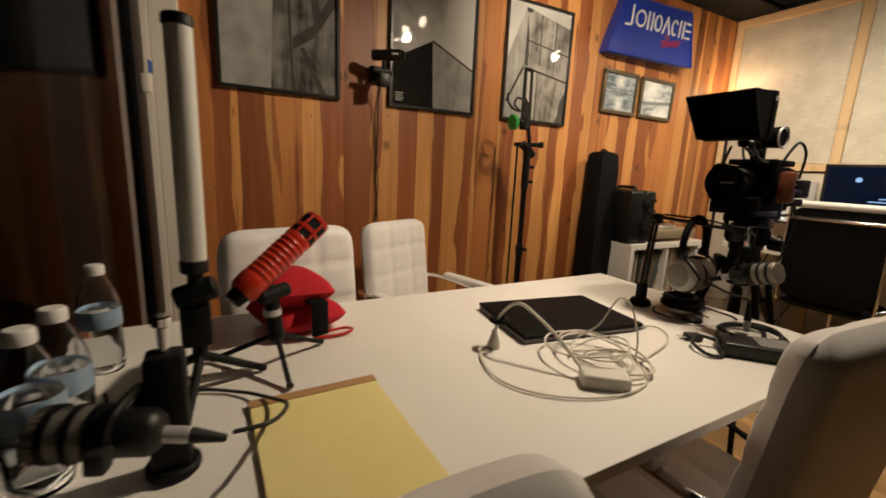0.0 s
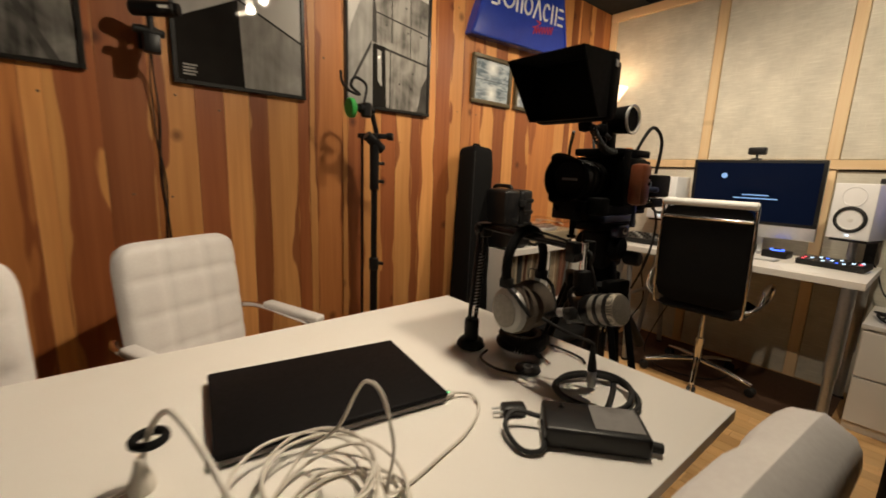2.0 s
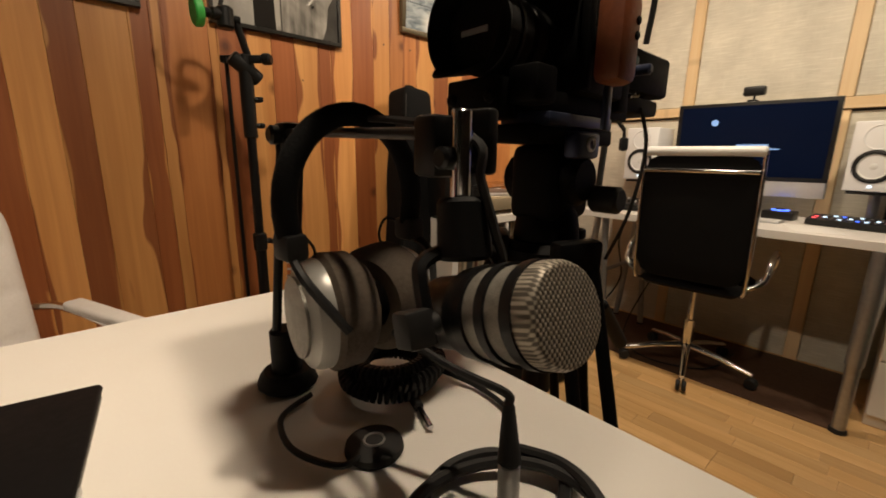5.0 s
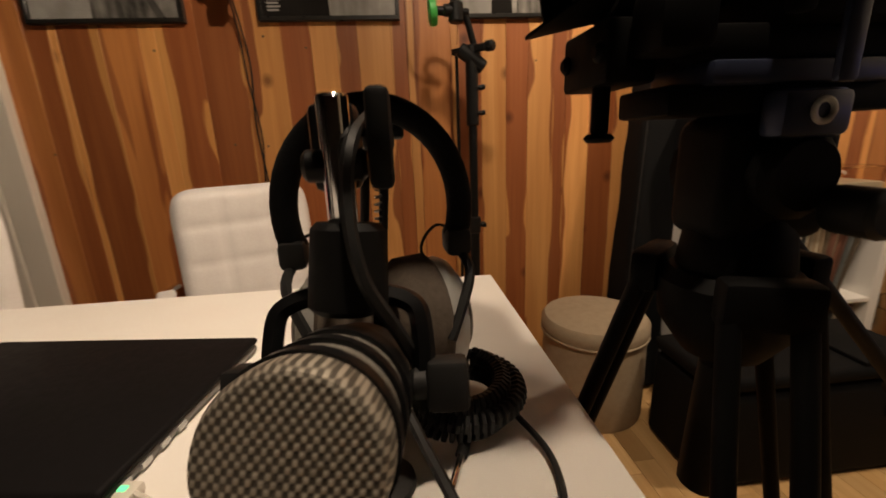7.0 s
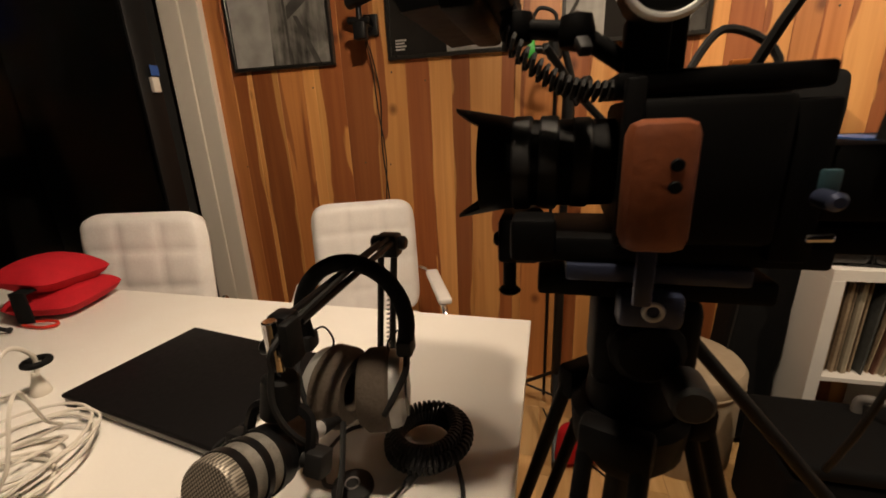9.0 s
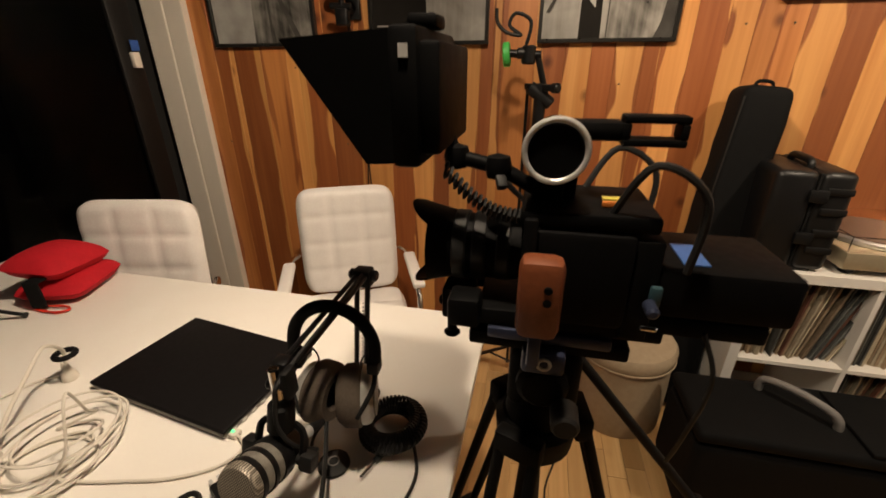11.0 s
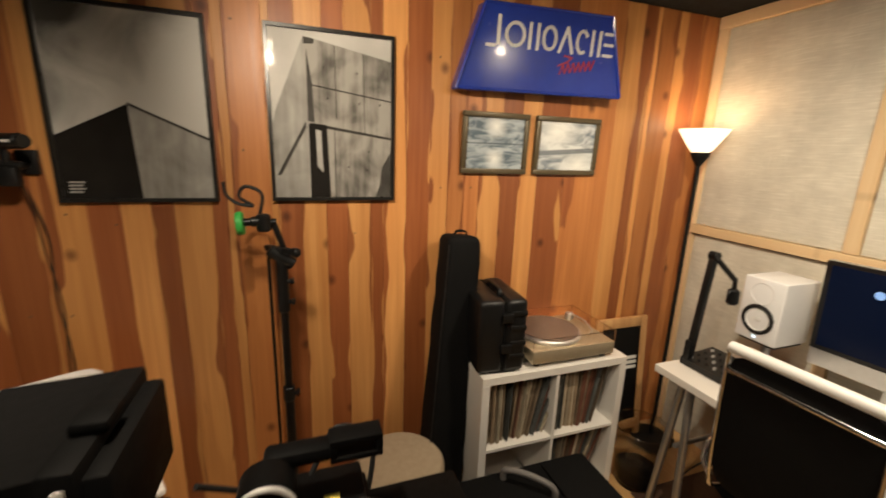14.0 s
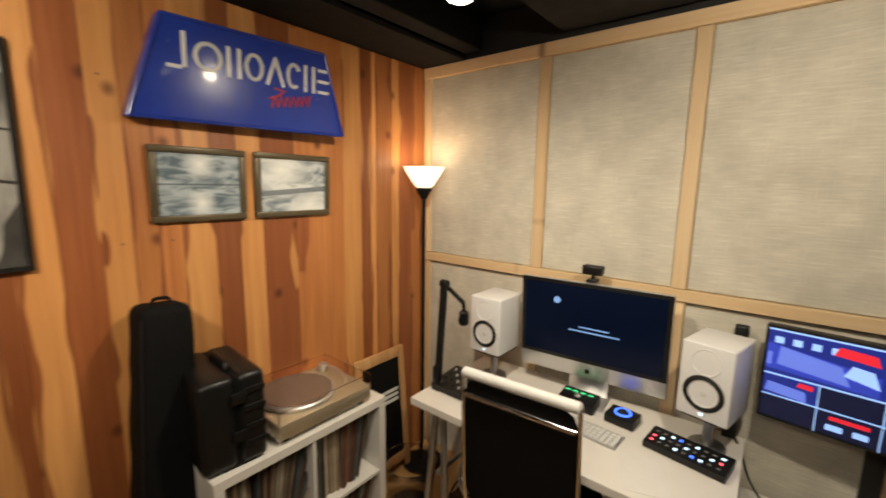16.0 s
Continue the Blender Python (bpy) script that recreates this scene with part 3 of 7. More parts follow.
TUBE_OFF = surface("frosted_white_tube", (0.66, 0.64, 0.6), (0.6, 0.58, 0.54), 0.45, 40, 0.02)
LED_BLUE = glow("blue_led", (0.06, 0.16, 1.0), 2.5)
LED_WHITE = glow("white_led", (0.6, 0.8, 1.0), 2.2)
LED_RED = glow("red_led", (1.0, 0.1, 0.12), 2)
LED_GREEN = glow("green_led", (0.1, 1.0, 0.35), 1.2)

# ---- structure ----
WALL_Y, WALL_X, TOP, BACK_Y, CEIL = 2.335, 4.0, 2.395, -1.5, 2.62


def slab(name, x0, x1, y0, y1, z0, z1, material, label, category):
    ob = part(name, box(B(), x0, x1, y0, y1, z0, z1), material, None, label, smooth=False)
    return tagged(ob, category=category, kind="structure")


floor = slab("floor", -1.3, 4.15, BACK_Y - 0.1, 2.5, -0.1, -0.012, FLOOR_W, "pale maple strip flooring in short staggered boards", "floor")
slab("wall_south", -1.3, 4.15, BACK_Y - 0.1, BACK_Y, -0.012, 2.7, WALL_DK, "plain dark charcoal painted wall", "wall")
slab("wall_west", -1.3, -1.2, BACK_Y, 2.5, -0.012, 2.7, WALL_DK, "plain dark wall beyond the glass door", "wall")
slab("wall_east", 4.06, 4.15, BACK_Y, 2.5, -0.012, 2.7, WALL_DK, "dark backing wall behind burlap panels", "wall")
slab("ceiling", -1.3, 4.15, BACK_Y - 0.1, 2.5, CEIL, CEIL + 0.1, SHADOW_CEIL, "ceiling painted flat black between joists", "ceiling")
wall_north = slab("wall_north", -1.3, 4.06, WALL_Y + 0.02, 2.5, -0.012, 2.7, WALL_DK, "wall clad in vertical fir boards of alternating tone", "wall")

# black joist and lowered cloth ceiling
joist = part("ceiling_beam", box(B(), -0.4, 4.0, 1.93, 2.04, 2.43, CEIL, 0.006), SHADOW_CEIL, None, "black painted ceiling joist", smooth=False)
tagged(joist, category="beam", kind="structure")
edge = part("ceiling_trim", box(B(), -0.4, 4.0, 2.04, WALL_Y + 0.02, 2.4, 2.42), SHADOW_CEIL, None, "black painted board along the wall top", smooth=False)
tagged(edge, category="trim", kind="structure")
cloth = part("ceiling_panel", box(B(), 0.0, 4.0, BACK_Y, 1.48, 2.43, 2.5, 0.01), FELT, None, "charcoal cloth insulation stretched under joists", smooth=False)
tagged(cloth, category="ceiling panel", kind="structure")

# burlap wall: pine grid with cloth fields, wall plane x = 4.0
STUDS = [(2.28, 2.33), (1.525, 1.58), (0.87, 0.925), (0.2, 0.255), (-0.47, -0.415), (-1.14, -1.085)]
burlap_wall = thing("burlap_wall", "wall of jute burlap fields in a raw pine grid", "wall", kind="structure")


def pine(name, y0, y1, z0, z1, material, x0=3.985):
    return part(name, box(B(), x0, 4.055, y0, y1, z0, z1, 0.002, 1), material, burlap_wall, smooth=False)


pine("top_plate", BACK_Y, 2.33, 2.335, 2.395, PINE_Y, 3.98)
pine("rail", BACK_Y, 2.33, 1.25, 1.3, PINE_Y, 3.98)
for y0, y1 in STUDS:
    pine("stud", y0, y1, 1.302, 2.333, PINE)
    pine("stud", y0, y1, 0.0, 1.248, PINE, 3.992)
for (a, _), (_, b) in zip(STUDS, STUDS[1:]):
    part("burlap_panel", box(B(), 3.998, 4.05, b + 0.002, a - 0.002, 1.302, 2.333, 0.004, 1), BURLAP, burlap_wall, smooth=False)
    part("burlap_panel", box(B(), 4.004, 4.05, b + 0.002, a - 0.002, 0.0, 1.24, 0.004, 1), BURLAP, burlap_wall, smooth=False)

# glass door standing ajar, with its white post
door = thing("door_1", "dark glass door in a black frame, standing slightly ajar", "door", pose(0.06, 2.13, 0, 0, 0, 80), kind="structure")
part("door_frame", box(box(box(box(B(), -2.2, -2.12, -0.02, 0.02, 0.01, 2.35, 0.003), -0.09, 0.0, -0.02, 0.02, 0.01, 2.35, 0.003), -2.12, -0.09, -0.02, 0.02, 2.25, 2.35, 0.003), -2.12, -0.09, -0.02, 0.02, 0.01, 0.12, 0.003), BLACK, door)
part("glass_pane", box(B(), -2.12, -0.09, -0.004, 0.004, 0.12, 2.25), GLASS_DK, door, smooth=False)
latch = part("latch", box(B(), -0.05, -0.02, -0.045, -0.02, 1.36, 1.42, 0.004), PAINT, door, "white latch plate")
part("tape", box(B(), -0.052, -0.018, -0.05, -0.0455, 1.425, 1.465, 0.001), BLUE_TAPE, latch, "strip of blue masking tape")
post = thing("door_post", "white painted timber post at the end of the board wall", "post", kind="structure")
part("jamb", box(B(), 0.0845, 0.182, 2.3, WALL_Y + 0.02, 0, 2.4, 0.004), PAINT, post, smooth=False)
part("stop", box(B(), -0.03, 0.083, 2.296, WALL_Y + 0.02, 0, 2.4, 0.004), PAINT, post, smooth=False)
# added sheet whose black colour stands in for darkness beyond the pane
night = part("backdrop", box(B(), -1.19, -1.17, -1.4, 2.4, 0, 2.6), MATT, None, "black sheet added for the night darkness outside the glass door", smooth=False)
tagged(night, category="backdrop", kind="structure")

# ---- furniture: table and chairs ----
TBL = 0.75
table = thing("dining_table", "long white laminate table on pale legs", "table", pose(0, 0, 0))
part("tabletop", box(B(), 0.0, 1.68, 0.62, 1.445, TBL - 0.022, TBL, 0.0015), TABLE, table, smooth=False)
part("apron", box(box(B(), 0.06, 1.6, 0.7, 0.72, TBL - 0.08, TBL - 0.023), 0.06, 1.6, 1.345, 1.365, TBL - 0.08, TBL - 0.023), WHITE, table, smooth=False)
for x in (0.08, 1.56):
    for y in (0.71, 1.33):
        part("leg", box(B(), x, x + 0.045, y, y + 0.045, 0, TBL - 0.023, 0.003), WHITE, table)


def office_chair(m, top, label):
    """Tufted swivel chair that faces -y, with chrome arms and a five-star base."""
    c = thing("office_chair", label, "chair", m, "chairs round the table")
    seat_z = top - 0.47
    lean = pose(0, 0.225, seat_z + 0.26, -7, 0, 0)
    part("backrest", puff(B(), 0.41, 0.08, 0.47, 3, 4, 0.0055, 10, lean), LEATHER, c)
    part("seat", puff(B(), 0.44, 0.085, 0.43, 3, 3, 0.009, 8, pose(0, 0, seat_z - 0.01, -90, 0, 0)), LEATHER, c)
    part("seat_pan", box(B(), -0.16, 0.16, -0.15, 0.17, seat_z - 0.075, seat_z - 0.05, 0.006), BLACK, c)
    for s in (-1, 1):
        x = s * 0.245
        loop = curve([(s * 0.19, -0.1, seat_z - 0.05), (x, -0.13, seat_z - 0.04), (x, -0.165, seat_z + 0.06), (x, -0.13, seat_z + 0.165), (x, 0.02, seat_z + 0.19), (x, 0.17, seat_z + 0.2), (s * 0.22, 0.235, seat_z + 0.2)], 6)
        arm = part("armrest", pipe(B(), loop, 0.011, 10), CHROME, c, "chrome tube armrest")
        part("arm_pad", box(B(), x - 0.024, x + 0.024, -0.12, 0.15, seat_z + 0.195, seat_z + 0.222, 0.01, 3, pose(0, 0, 0, 3, 0, 0)), LEATHER, arm, "white padded sleeve")
    part("gas_column", rod(rod(B(), (0, 0, 0.1), (0, 0, 0.26), 0.027), (0, 0, 0.26), (0, 0, seat_z - 0.07), 0.015), CHROME, c)
    for k in range(5):
        a = radians(72 * k + 18)
        u = Vector((math.cos(a), math.sin(a), 0))
        leg = part("base_leg", pipe(B(), [u * 0.02 + Vector((0, 0, 0.12)), u * 0.12 + Vector((0, 0, 0.108)), u * 0.27 + Vector((0, 0, 0.075))], 0.02, 10, r1=0.013), CHROME, c)
        w = u.cross(Vector((0, 0, 1))) * 0.016
        part("caster", rod(rod(B(), u * 0.27 + w * 0.2 + Vector((0, 0, 0.027)), u * 0.27 + w * 1.3 + Vector((0, 0, 0.027)), 0.027, soft=0.005), u * 0.27 - w * 0.2 + Vector((0, 0, 0.027)), u * 0.27 - w * 1.3 + Vector((0, 0, 0.027)), 0.027, soft=0.005), RUBBER, leg)
    return c


office_chair(pose(0.522, 1.33, 0, 0, 0, 12.6), 0.935, "white tufted office chair tucked under the table's far side")
office_chair(pose(1.1, 1.835, 0, 0, 0, 25.5), 0.88, "white tufted office chair pushed back towards the board wall")
office_chair(pose(0.29, 0.695, 0, 0, 0, 180), 0.965, "white tufted office chair at the table's near end")
office_chair(pose(1.17, 0.74, 0, 0, 0, 176), 0.935, "white tufted office chair at the table's near corner")

# ---- wall pictures and sign ----


def photo_frame(x0, x1, z0, z1, label):
    """Thin black frame with a print behind acrylic; returns the thing and a maker of print shapes."""
    p = thing("framed_photo", label, "picture", pose((x0 + x1) / 2, WALL_Y, (z0 + z1) / 2), "framed photographs on the board wall")
    w, h, b = x1 - x0, z1 - z0, 0.014
    bm = B()
    for a in ((-w / 2, w / 2, h / 2 - b, h / 2), (-w / 2, w / 2, -h / 2, -h / 2 + b), (-w / 2, -w / 2 + b, -h / 2 + b, h / 2 - b), (w / 2 - b, w / 2, -h / 2 + b, h / 2 - b)):
        box(bm, a[0], a[1], -0.024, -0.001, a[2], a[3], 0.0012, 1)
    part("frame", bm, BLACK_FR, p, smooth=False)
    iw, ih = w - 2 * b, h - 2 * b
    level = [0]

    def shape(name, outline, material, label=""):
        level[0] += 1
        pts = [((u - 0.5) * iw, (v - 0.5) * ih) for u, v in outline]
        part(name, prism(B(), pts, 0.004, pose(0, -0.010 - 0.0004 * level[0], 0)), material, p, label, smooth=False)

    return p, shape


FULL = [(0, 0), (1, 0), (1, 1), (0, 1)]
_, shape = photo_frame(0.305, 0.808, 1.444, 2.1, "black-framed monochrome photo of pale and shaded concrete walls")
shape("print", FULL, PALE_P)
shape("concrete_side", [(0.4, 0), (1, 0), (1, 1), (0.46, 1)], GLOOM_P)
shape("dark_joint", [(0.58, 0), (0.6, 0), (0.57, 1), (0.54, 1)], DIM_P)
shape("branch_shadow", [(0.6, 0.28), (0.8, 0.38), (1, 0.62), (1, 0.74), (0.78, 0.46), (0.6, 0.36)], DIM_P)
shape("branch_shadow", [(0.66, 0.3), (0.7, 0.3), (0.9, 0.0), (0.84, 0.0)], DIM_P)
shape("branch_shadow", [(0.8, 0.42), (0.86, 0.5), (0.8, 0.8), (0.76, 1), (0.7, 1)], DIM_P)
_, shape = photo_frame(1.053, 1.546, 1.444, 2.1, "black-framed monochrome photo of a dark building corner under cloud")
shape("print", FULL, CLOUD_P)
shape("pale_facade", [(0.5, 0), (1, 0), (1, 0.34), (0.47, 0.52)], FACADE_P)
shape("facade_edge", [(0.47, 0.515), (1, 0.335), (1, 0.35), (0.47, 0.53)], LINE_P)
shape("dark_facade", [(0, 0), (0.5, 0), (0.47, 0.52), (0, 0.34)], DARK_P)
for k in range(4):
    shape("caption_bar", [(0.04, 0.085 - 0.018 * k), (0.04 + 0.1 - 0.015 * (k % 2), 0.085 - 0.018 * k), (0.14 - 0.015 * (k % 2), 0.095 - 0.018 * k), (0.04, 0.095 - 0.018 * k)], PALE_P, "line of tiny white caption print")
_, shape = photo_frame(1.736, 2.228, 1.446, 2.102, "black-framed monochrome photo of a tall concrete wall with slit window")
shape("print", FULL, SKY_P)
shape("side_wall", [(0, 0), (0.33, 0), (0.27, 0.97), (0.04, 0.55), (0, 0.45)], FACADE_P)
shape("main_wall", [(0.31, 0), (1, 0), (1, 0.87), (0.27, 0.97)], STAIN_P)
shape("ledge", [(0.3, 0.45), (1, 0.38), (1, 0.395), (0.3, 0.47)], LINE_P)
shape("slit_shadow", [(0.29, 0), (0.46, 0), (0.44, 0.46), (0.29, 0.46)], DARK_P)
shape("stain", [(0.285, 0.48), (0.34, 0.47), (0.33, 0.7), (0.29, 0.9)], DIM_P)
shape("stain", [(0.86, 0.0), (1, 0.0), (1, 0.3), (0.92, 0.2), (0.9, 0.08)], DIM_P)
shape("shaded_strip", [(0.27, 0.965), (0.36, 0.957), (0.35, 0.93), (0.27, 0.925)], DIM_P)
shape("slit_window", [(0.35, 0.2), (0.4, 0.16), (0.39, 0.42), (0.345, 0.43)], SKY_P)
shape("joint", [(0.76, 0.42), (0.766, 0.42), (0.76, 0.905), (0.754, 0.905)], LINE_P)
shape("joint", [(0.32, 0.69), (1, 0.62), (1, 0.628), (0.32, 0.698)], LINE_P)
shape("joint", [(0.52, 0.5), (0.526, 0.5), (0.52, 0.93), (0.514, 0.93)], LINE_P)
shape("joint", [(0.5, 0.0), (0.507, 0.0), (0.507, 0.43), (0.5, 0.43)], LINE_P)
shape("stair_edge", [(0.02, 0.14), (0.05, 0.14), (0.27, 0.44), (0.27, 0.48)], DIM_P)
for u, v in ((0.42, 0.8), (0.7, 0.78), (0.45, 0.62), (0.9, 0.6), (0.72, 0.6), (0.62, 0.2), (0.78, 0.18), (0.8, 0.3)):
    shape("tie_hole", [(u - 0.006, v - 0.006), (u + 0.006, v - 0.006), (u + 0.006, v + 0.006), (u - 0.006, v + 0.006)], LINE_P)


def painting(x0, x1, z0, z1, material, label):
    p = thing("framed_painting", label, "picture", pose((x0 + x1) / 2, WALL_Y, (z0 + z1) / 2, 2, 0, 0), "small seascapes under the sign")
    w, h, b = x1 - x0, z1 - z0, 0.024
    bm = B()
    for a in ((-w / 2, w / 2, h / 2 - b, h / 2), (-w / 2, w / 2, -h / 2, -h / 2 + b), (-w / 2, -w / 2 + b, -h / 2 + b, h / 2 - b), (w / 2 - b, w / 2, -h / 2 + b, h / 2 - b)):
        box(bm, a[0], a[1], -0.028, -0.001, a[2], a[3], 0.005, 2)
    part("frame", bm, GOLD, p)
    part("canvas", box(B(), -w / 2 + b, w / 2 - b, -0.016, -0.008, -h / 2 + b, h / 2 - b), material, p, smooth=False)


painting(2.537, 2.873, 1.567, 1.842, SEA_A, "small seascape of a moonlit sea in a dark bronze frame")
painting(2.912, 3.277, 1.567, 1.842, SEA_B, "small painting of a grey shore in a dark bronze frame")

sign = thing("shop_sign", "blue tapered plastic shop sign with white block lettering", "sign", Matrix.Translation((2.89, 2.24, 2.095)) @ pose(0, 0, 0, 4, 0, -3))
BL, BR, TR, TL = (-0.415, -0.175), (0.412, -0.165), (0.31, 0.178), (-0.305, 0.172)
bm = B()
prism(bm, [BL, BR, TR, TL], 0.075)
bmesh.ops.bevel(bm, geom=bm.edges[:], offset=0.006, segments=2, affect="EDGES")
part("body", bm, SIGN_BLUE, sign)
bm = B()
rim = [BL, BR, TR, TL]
for (x0, z0), (x1, z1) in zip(rim, rim[1:] + rim[:1]):
    pipe(bm, [(x0 * 0.985, -0.004, z0 * 0.965), (x1 * 0.985, -0.004, z1 * 0.965)], 0.006, 8)
part("rim", bm, SIGN_BLUE, sign)


def stroke(pts, width, material, name, y=-0.004):
    """A flat raised stroke along (x, z) points."""
    bm = B()
    for (x0, z0), (x1, z1) in zip(pts, pts[1:]):
        d = Vector((x1 - x0, 0, z1 - z0))
        n = Vector((-d.z, 0, d.x)).normalized() * width / 2
        e = d.normalized() * width * 0.25
        a, b = Vector((x0, y, z0)) - e, Vector((x1, y, z1)) + e
        q = [bm.verts.new(v) for v in (a + n, a - n, b - n, b + n)]
        w = [bm.verts.new(v.co + Vector((0, 0.0045, 0))) for v in q]
        bm.faces.new(q)
        for i in range(4):
            bm.faces.new((q[i], q[(i + 1) % 4], w[(i + 1) % 4], w[i]))
    return part(name, bm, material, sign, smooth=False)


# plain white bars, rings and wedges where the lettering stands
zc, hh, xs = 0.058, 0.1, -0.268
for k, wd in enumerate((0.045, 0.09, 0.05, 0.065, 0.066, 0.056, 0.05, 0.046)):
    x0, x1, z0, z1 = xs, xs + wd, zc - hh / 2, zc + hh / 2
    if k in (1, 3, 5):
        turn = 20 if k != 5 else 15
        stroke([((x0 + x1) / 2 + wd * 0.46 * math.cos(0.6 + t * 0.3307), zc + hh * 0.44 * math.sin(0.6 + t * 0.3307)) for t in range(turn)], 0.013, SIGN_WHITE, "sign_ring")
    elif k == 4:
        stroke([(x0, z0), ((x0 + x1) / 2, z1), (x1, z0)], 0.013, SIGN_WHITE, "sign_wedge")
    elif k == 7:
        for dz in (-0.044, 0.0, 0.044):
            stroke([(x0, zc + dz), (x1, zc + dz)], 0.012, SIGN_WHITE, "sign_bar")
    elif k == 0:
        stroke([(x0 + wd * 0.7, z1 + 0.014), (x0 + wd * 0.7, z0 + 0.006)], 0.014, SIGN_WHITE, "sign_bar")
        stroke([(x0 - 0.02, z0), (x0 + wd * 0.45, z0)], 0.012, SIGN_WHITE, "sign_bar")
    else:
        stroke([(x0 + 0.006, z0), (x0 + 0.006, z1)], 0.013, SIGN_WHITE, "sign_bar")
        stroke([(x1 - 0.006, z0), (x1 - 0.006, z1)], 0.013, SIGN_WHITE, "sign_bar")
    xs += wd + 0.018
stroke([(0.07 + 0.013 * k, -0.062 + (0.022 if k % 2 else -0.018) + 0.0022 * k) for k in range(14)], 0.006, SIGN_RED, "red_squiggle")
stroke([(0.085, -0.004), (0.125, -0.01), (0.1, -0.03), (0.06, -0.046)], 0.007, SIGN_RED, "red_squiggle")

# ---- record shelf and what stands on it ----
SH_X0, SH_X1, SH_Y, SH_Z = 2.53, 3.29, 1.94, 0.735
shelf = thing("cube_shelf", "white four-cube shelf unit filled with records", "shelf", pose(SH_X0, SH_Y, 0))
w, d, t = SH_X1 - SH_X0, 0.385, 0.036
part("top", box(B(), 0, w, 0, d, SH_Z - t, SH_Z, 0.0015), WHITE, shelf, smooth=False)
part("bottom", box(B(), 0, w, 0, d, 0, t, 0.0015), WHITE, shelf, smooth=False)
for x in (0, w - t):
    part("side", box(B(), x, x + t, 0, d, t, SH_Z - t, 0.0015), WHITE, shelf, smooth=False)
mid_z = SH_Z / 2
part("divider", box(B(), w / 2 - 0.008, w / 2 + 0.008, 0.004, d, t, SH_Z - t, 0.001), WHITE, shelf, smooth=False)
for x0, x1 in ((t, w / 2 - 0.008), (w / 2 + 0.008, w - t)):
    part("shelf_board", box(B(), x0, x1, 0.004, d, mid_z - 0.008, mid_z + 0.008, 0.001), WHITE, shelf, smooth=False)

rnd = random.Random(5)
sleeves = [box(B(), 0, wd, 0, 0.31, 0, 0.308, 0.0008, 1) for wd in (0.003, 0.0045, 0.006, 0.009)]
meshes = []
for bm in sleeves:
    for tone in (RECORDS, RECORDS, CREAM_SLEEVE, SLATE_SLEEVE, RUST_SLEEVE):
        me = bpy.data.meshes.new("record_sleeve")
        bm.to_mesh(me)
        me.materials.append(tone)
        meshes.append(me)
    bm.free()
for x0, x1, z, lean_from in ((SH_X0 + t + 0.004, SH_X0 + w / 2 - 0.03, mid_z + 0.008, 0.3), (SH_X0 + w / 2 + 0.01, SH_X0 + w - 0.13, mid_z + 0.008, 0.5), (SH_X0 + w / 2 + 0.012, SH_X0 + w - 0.15, t, 0.2)):
    x = x0
    while x < x1:
        k = rnd.randrange(4)
        wd = (0.003, 0.0045, 0.006, 0.009)[k]
        far = max(0, (x - x0) / (x1 - x0) - lean_from)
        ob = new("record_sleeve", meshes[5 * k + rnd.randrange(5)])
        ob.matrix_basis = pose(x, SH_Y + 0.03 + rnd.uniform(0, 0.025), z + 0.0006 + wd * math.sin(radians(26 * far)), 0, 26 * far, 0)
        tagged(ob, "worn cardboard record sleeve standing in the shelf", "record", "records in the shelf")
        x += wd * (1 + 1.3 * far) + 0.0012 + (0.012 if rnd.random() < 0.05 else 0)

hard = thing("hard_case", "black moulded equipment case with ribbed corners and latches", "case", pose(2.545, 1.965, SH_Z, 0, 0, -4))
part("shell", box(B(), -0.032, 0.085, 0, 0.33, 0.006, 0.335, 0.022, 3), BLACK, hard)
part("lid", box(B(), 0.09, 0.185, 0, 0.33, 0.006, 0.335, 0.022, 3), BLACK, hard)
part("seam", box(B(), 0.084, 0.091, 0.006, 0.324, 0.012, 0.329, 0.002), MATT, hard)
for z in (0.07, 0.13, 0.2, 0.265):
    part("rib", box(B(), 0.108, 0.18, -0.007, 0.004, z, z + 0.022, 0.004), BLACK, hard)
for z in (0.1, 0.24):
    part("latch", box(B(), 0.065, 0.115, -0.012, 0.002, z, z + 0.04, 0.004), BLACK, hard)
part("handle", pipe(B(), curve([(0.088, 0.09, 0.33), (0.088, 0.1, 0.349), (0.088, 0.16, 0.352), (0.088, 0.22, 0.349), (0.088, 0.235, 0.33)], 5), 0.012, 10), BLACK, hard)
for y in (0.0, 0.29):
    part("foot", box(B(), 0.03, 0.15, y + 0.01, y + 0.035, 0, 0.01, 0.003), RUBBER, hard)

tt = thing("turntable", "champagne turntable with a clear dust cover", "turntable", pose(2.775, 1.955, SH_Z))
part("plinth", box(B(), 0, 0.44, 0, 0.345, 0.022, 0.082, 0.005), CHAMPAGNE, tt)
for x, y in ((0.04, 0.04), (0.4, 0.04), (0.04, 0.3), (0.4, 0.3)):
    part("foot", rod(B(), (x, y, 0), (x, y, 0.024), 0.02, 0.024, soft=0.003), RUBBER, tt)
platter = part("platter", lathe(B(), [(0, 0.083), (0.155, 0.083), (0.159, 0.088), (0.159, 0.098), (0.153, 0.103), (0, 0.103)], 40, pose(0.18, 0.175, 0)), ALU, tt)
part("slipmat", lathe(B(), [(0, 0.1035), (0.147, 0.1035), (0.147, 0.1065), (0, 0.1065)], 40, pose(0.18, 0.175, 0)), FELT_MAT, platter)
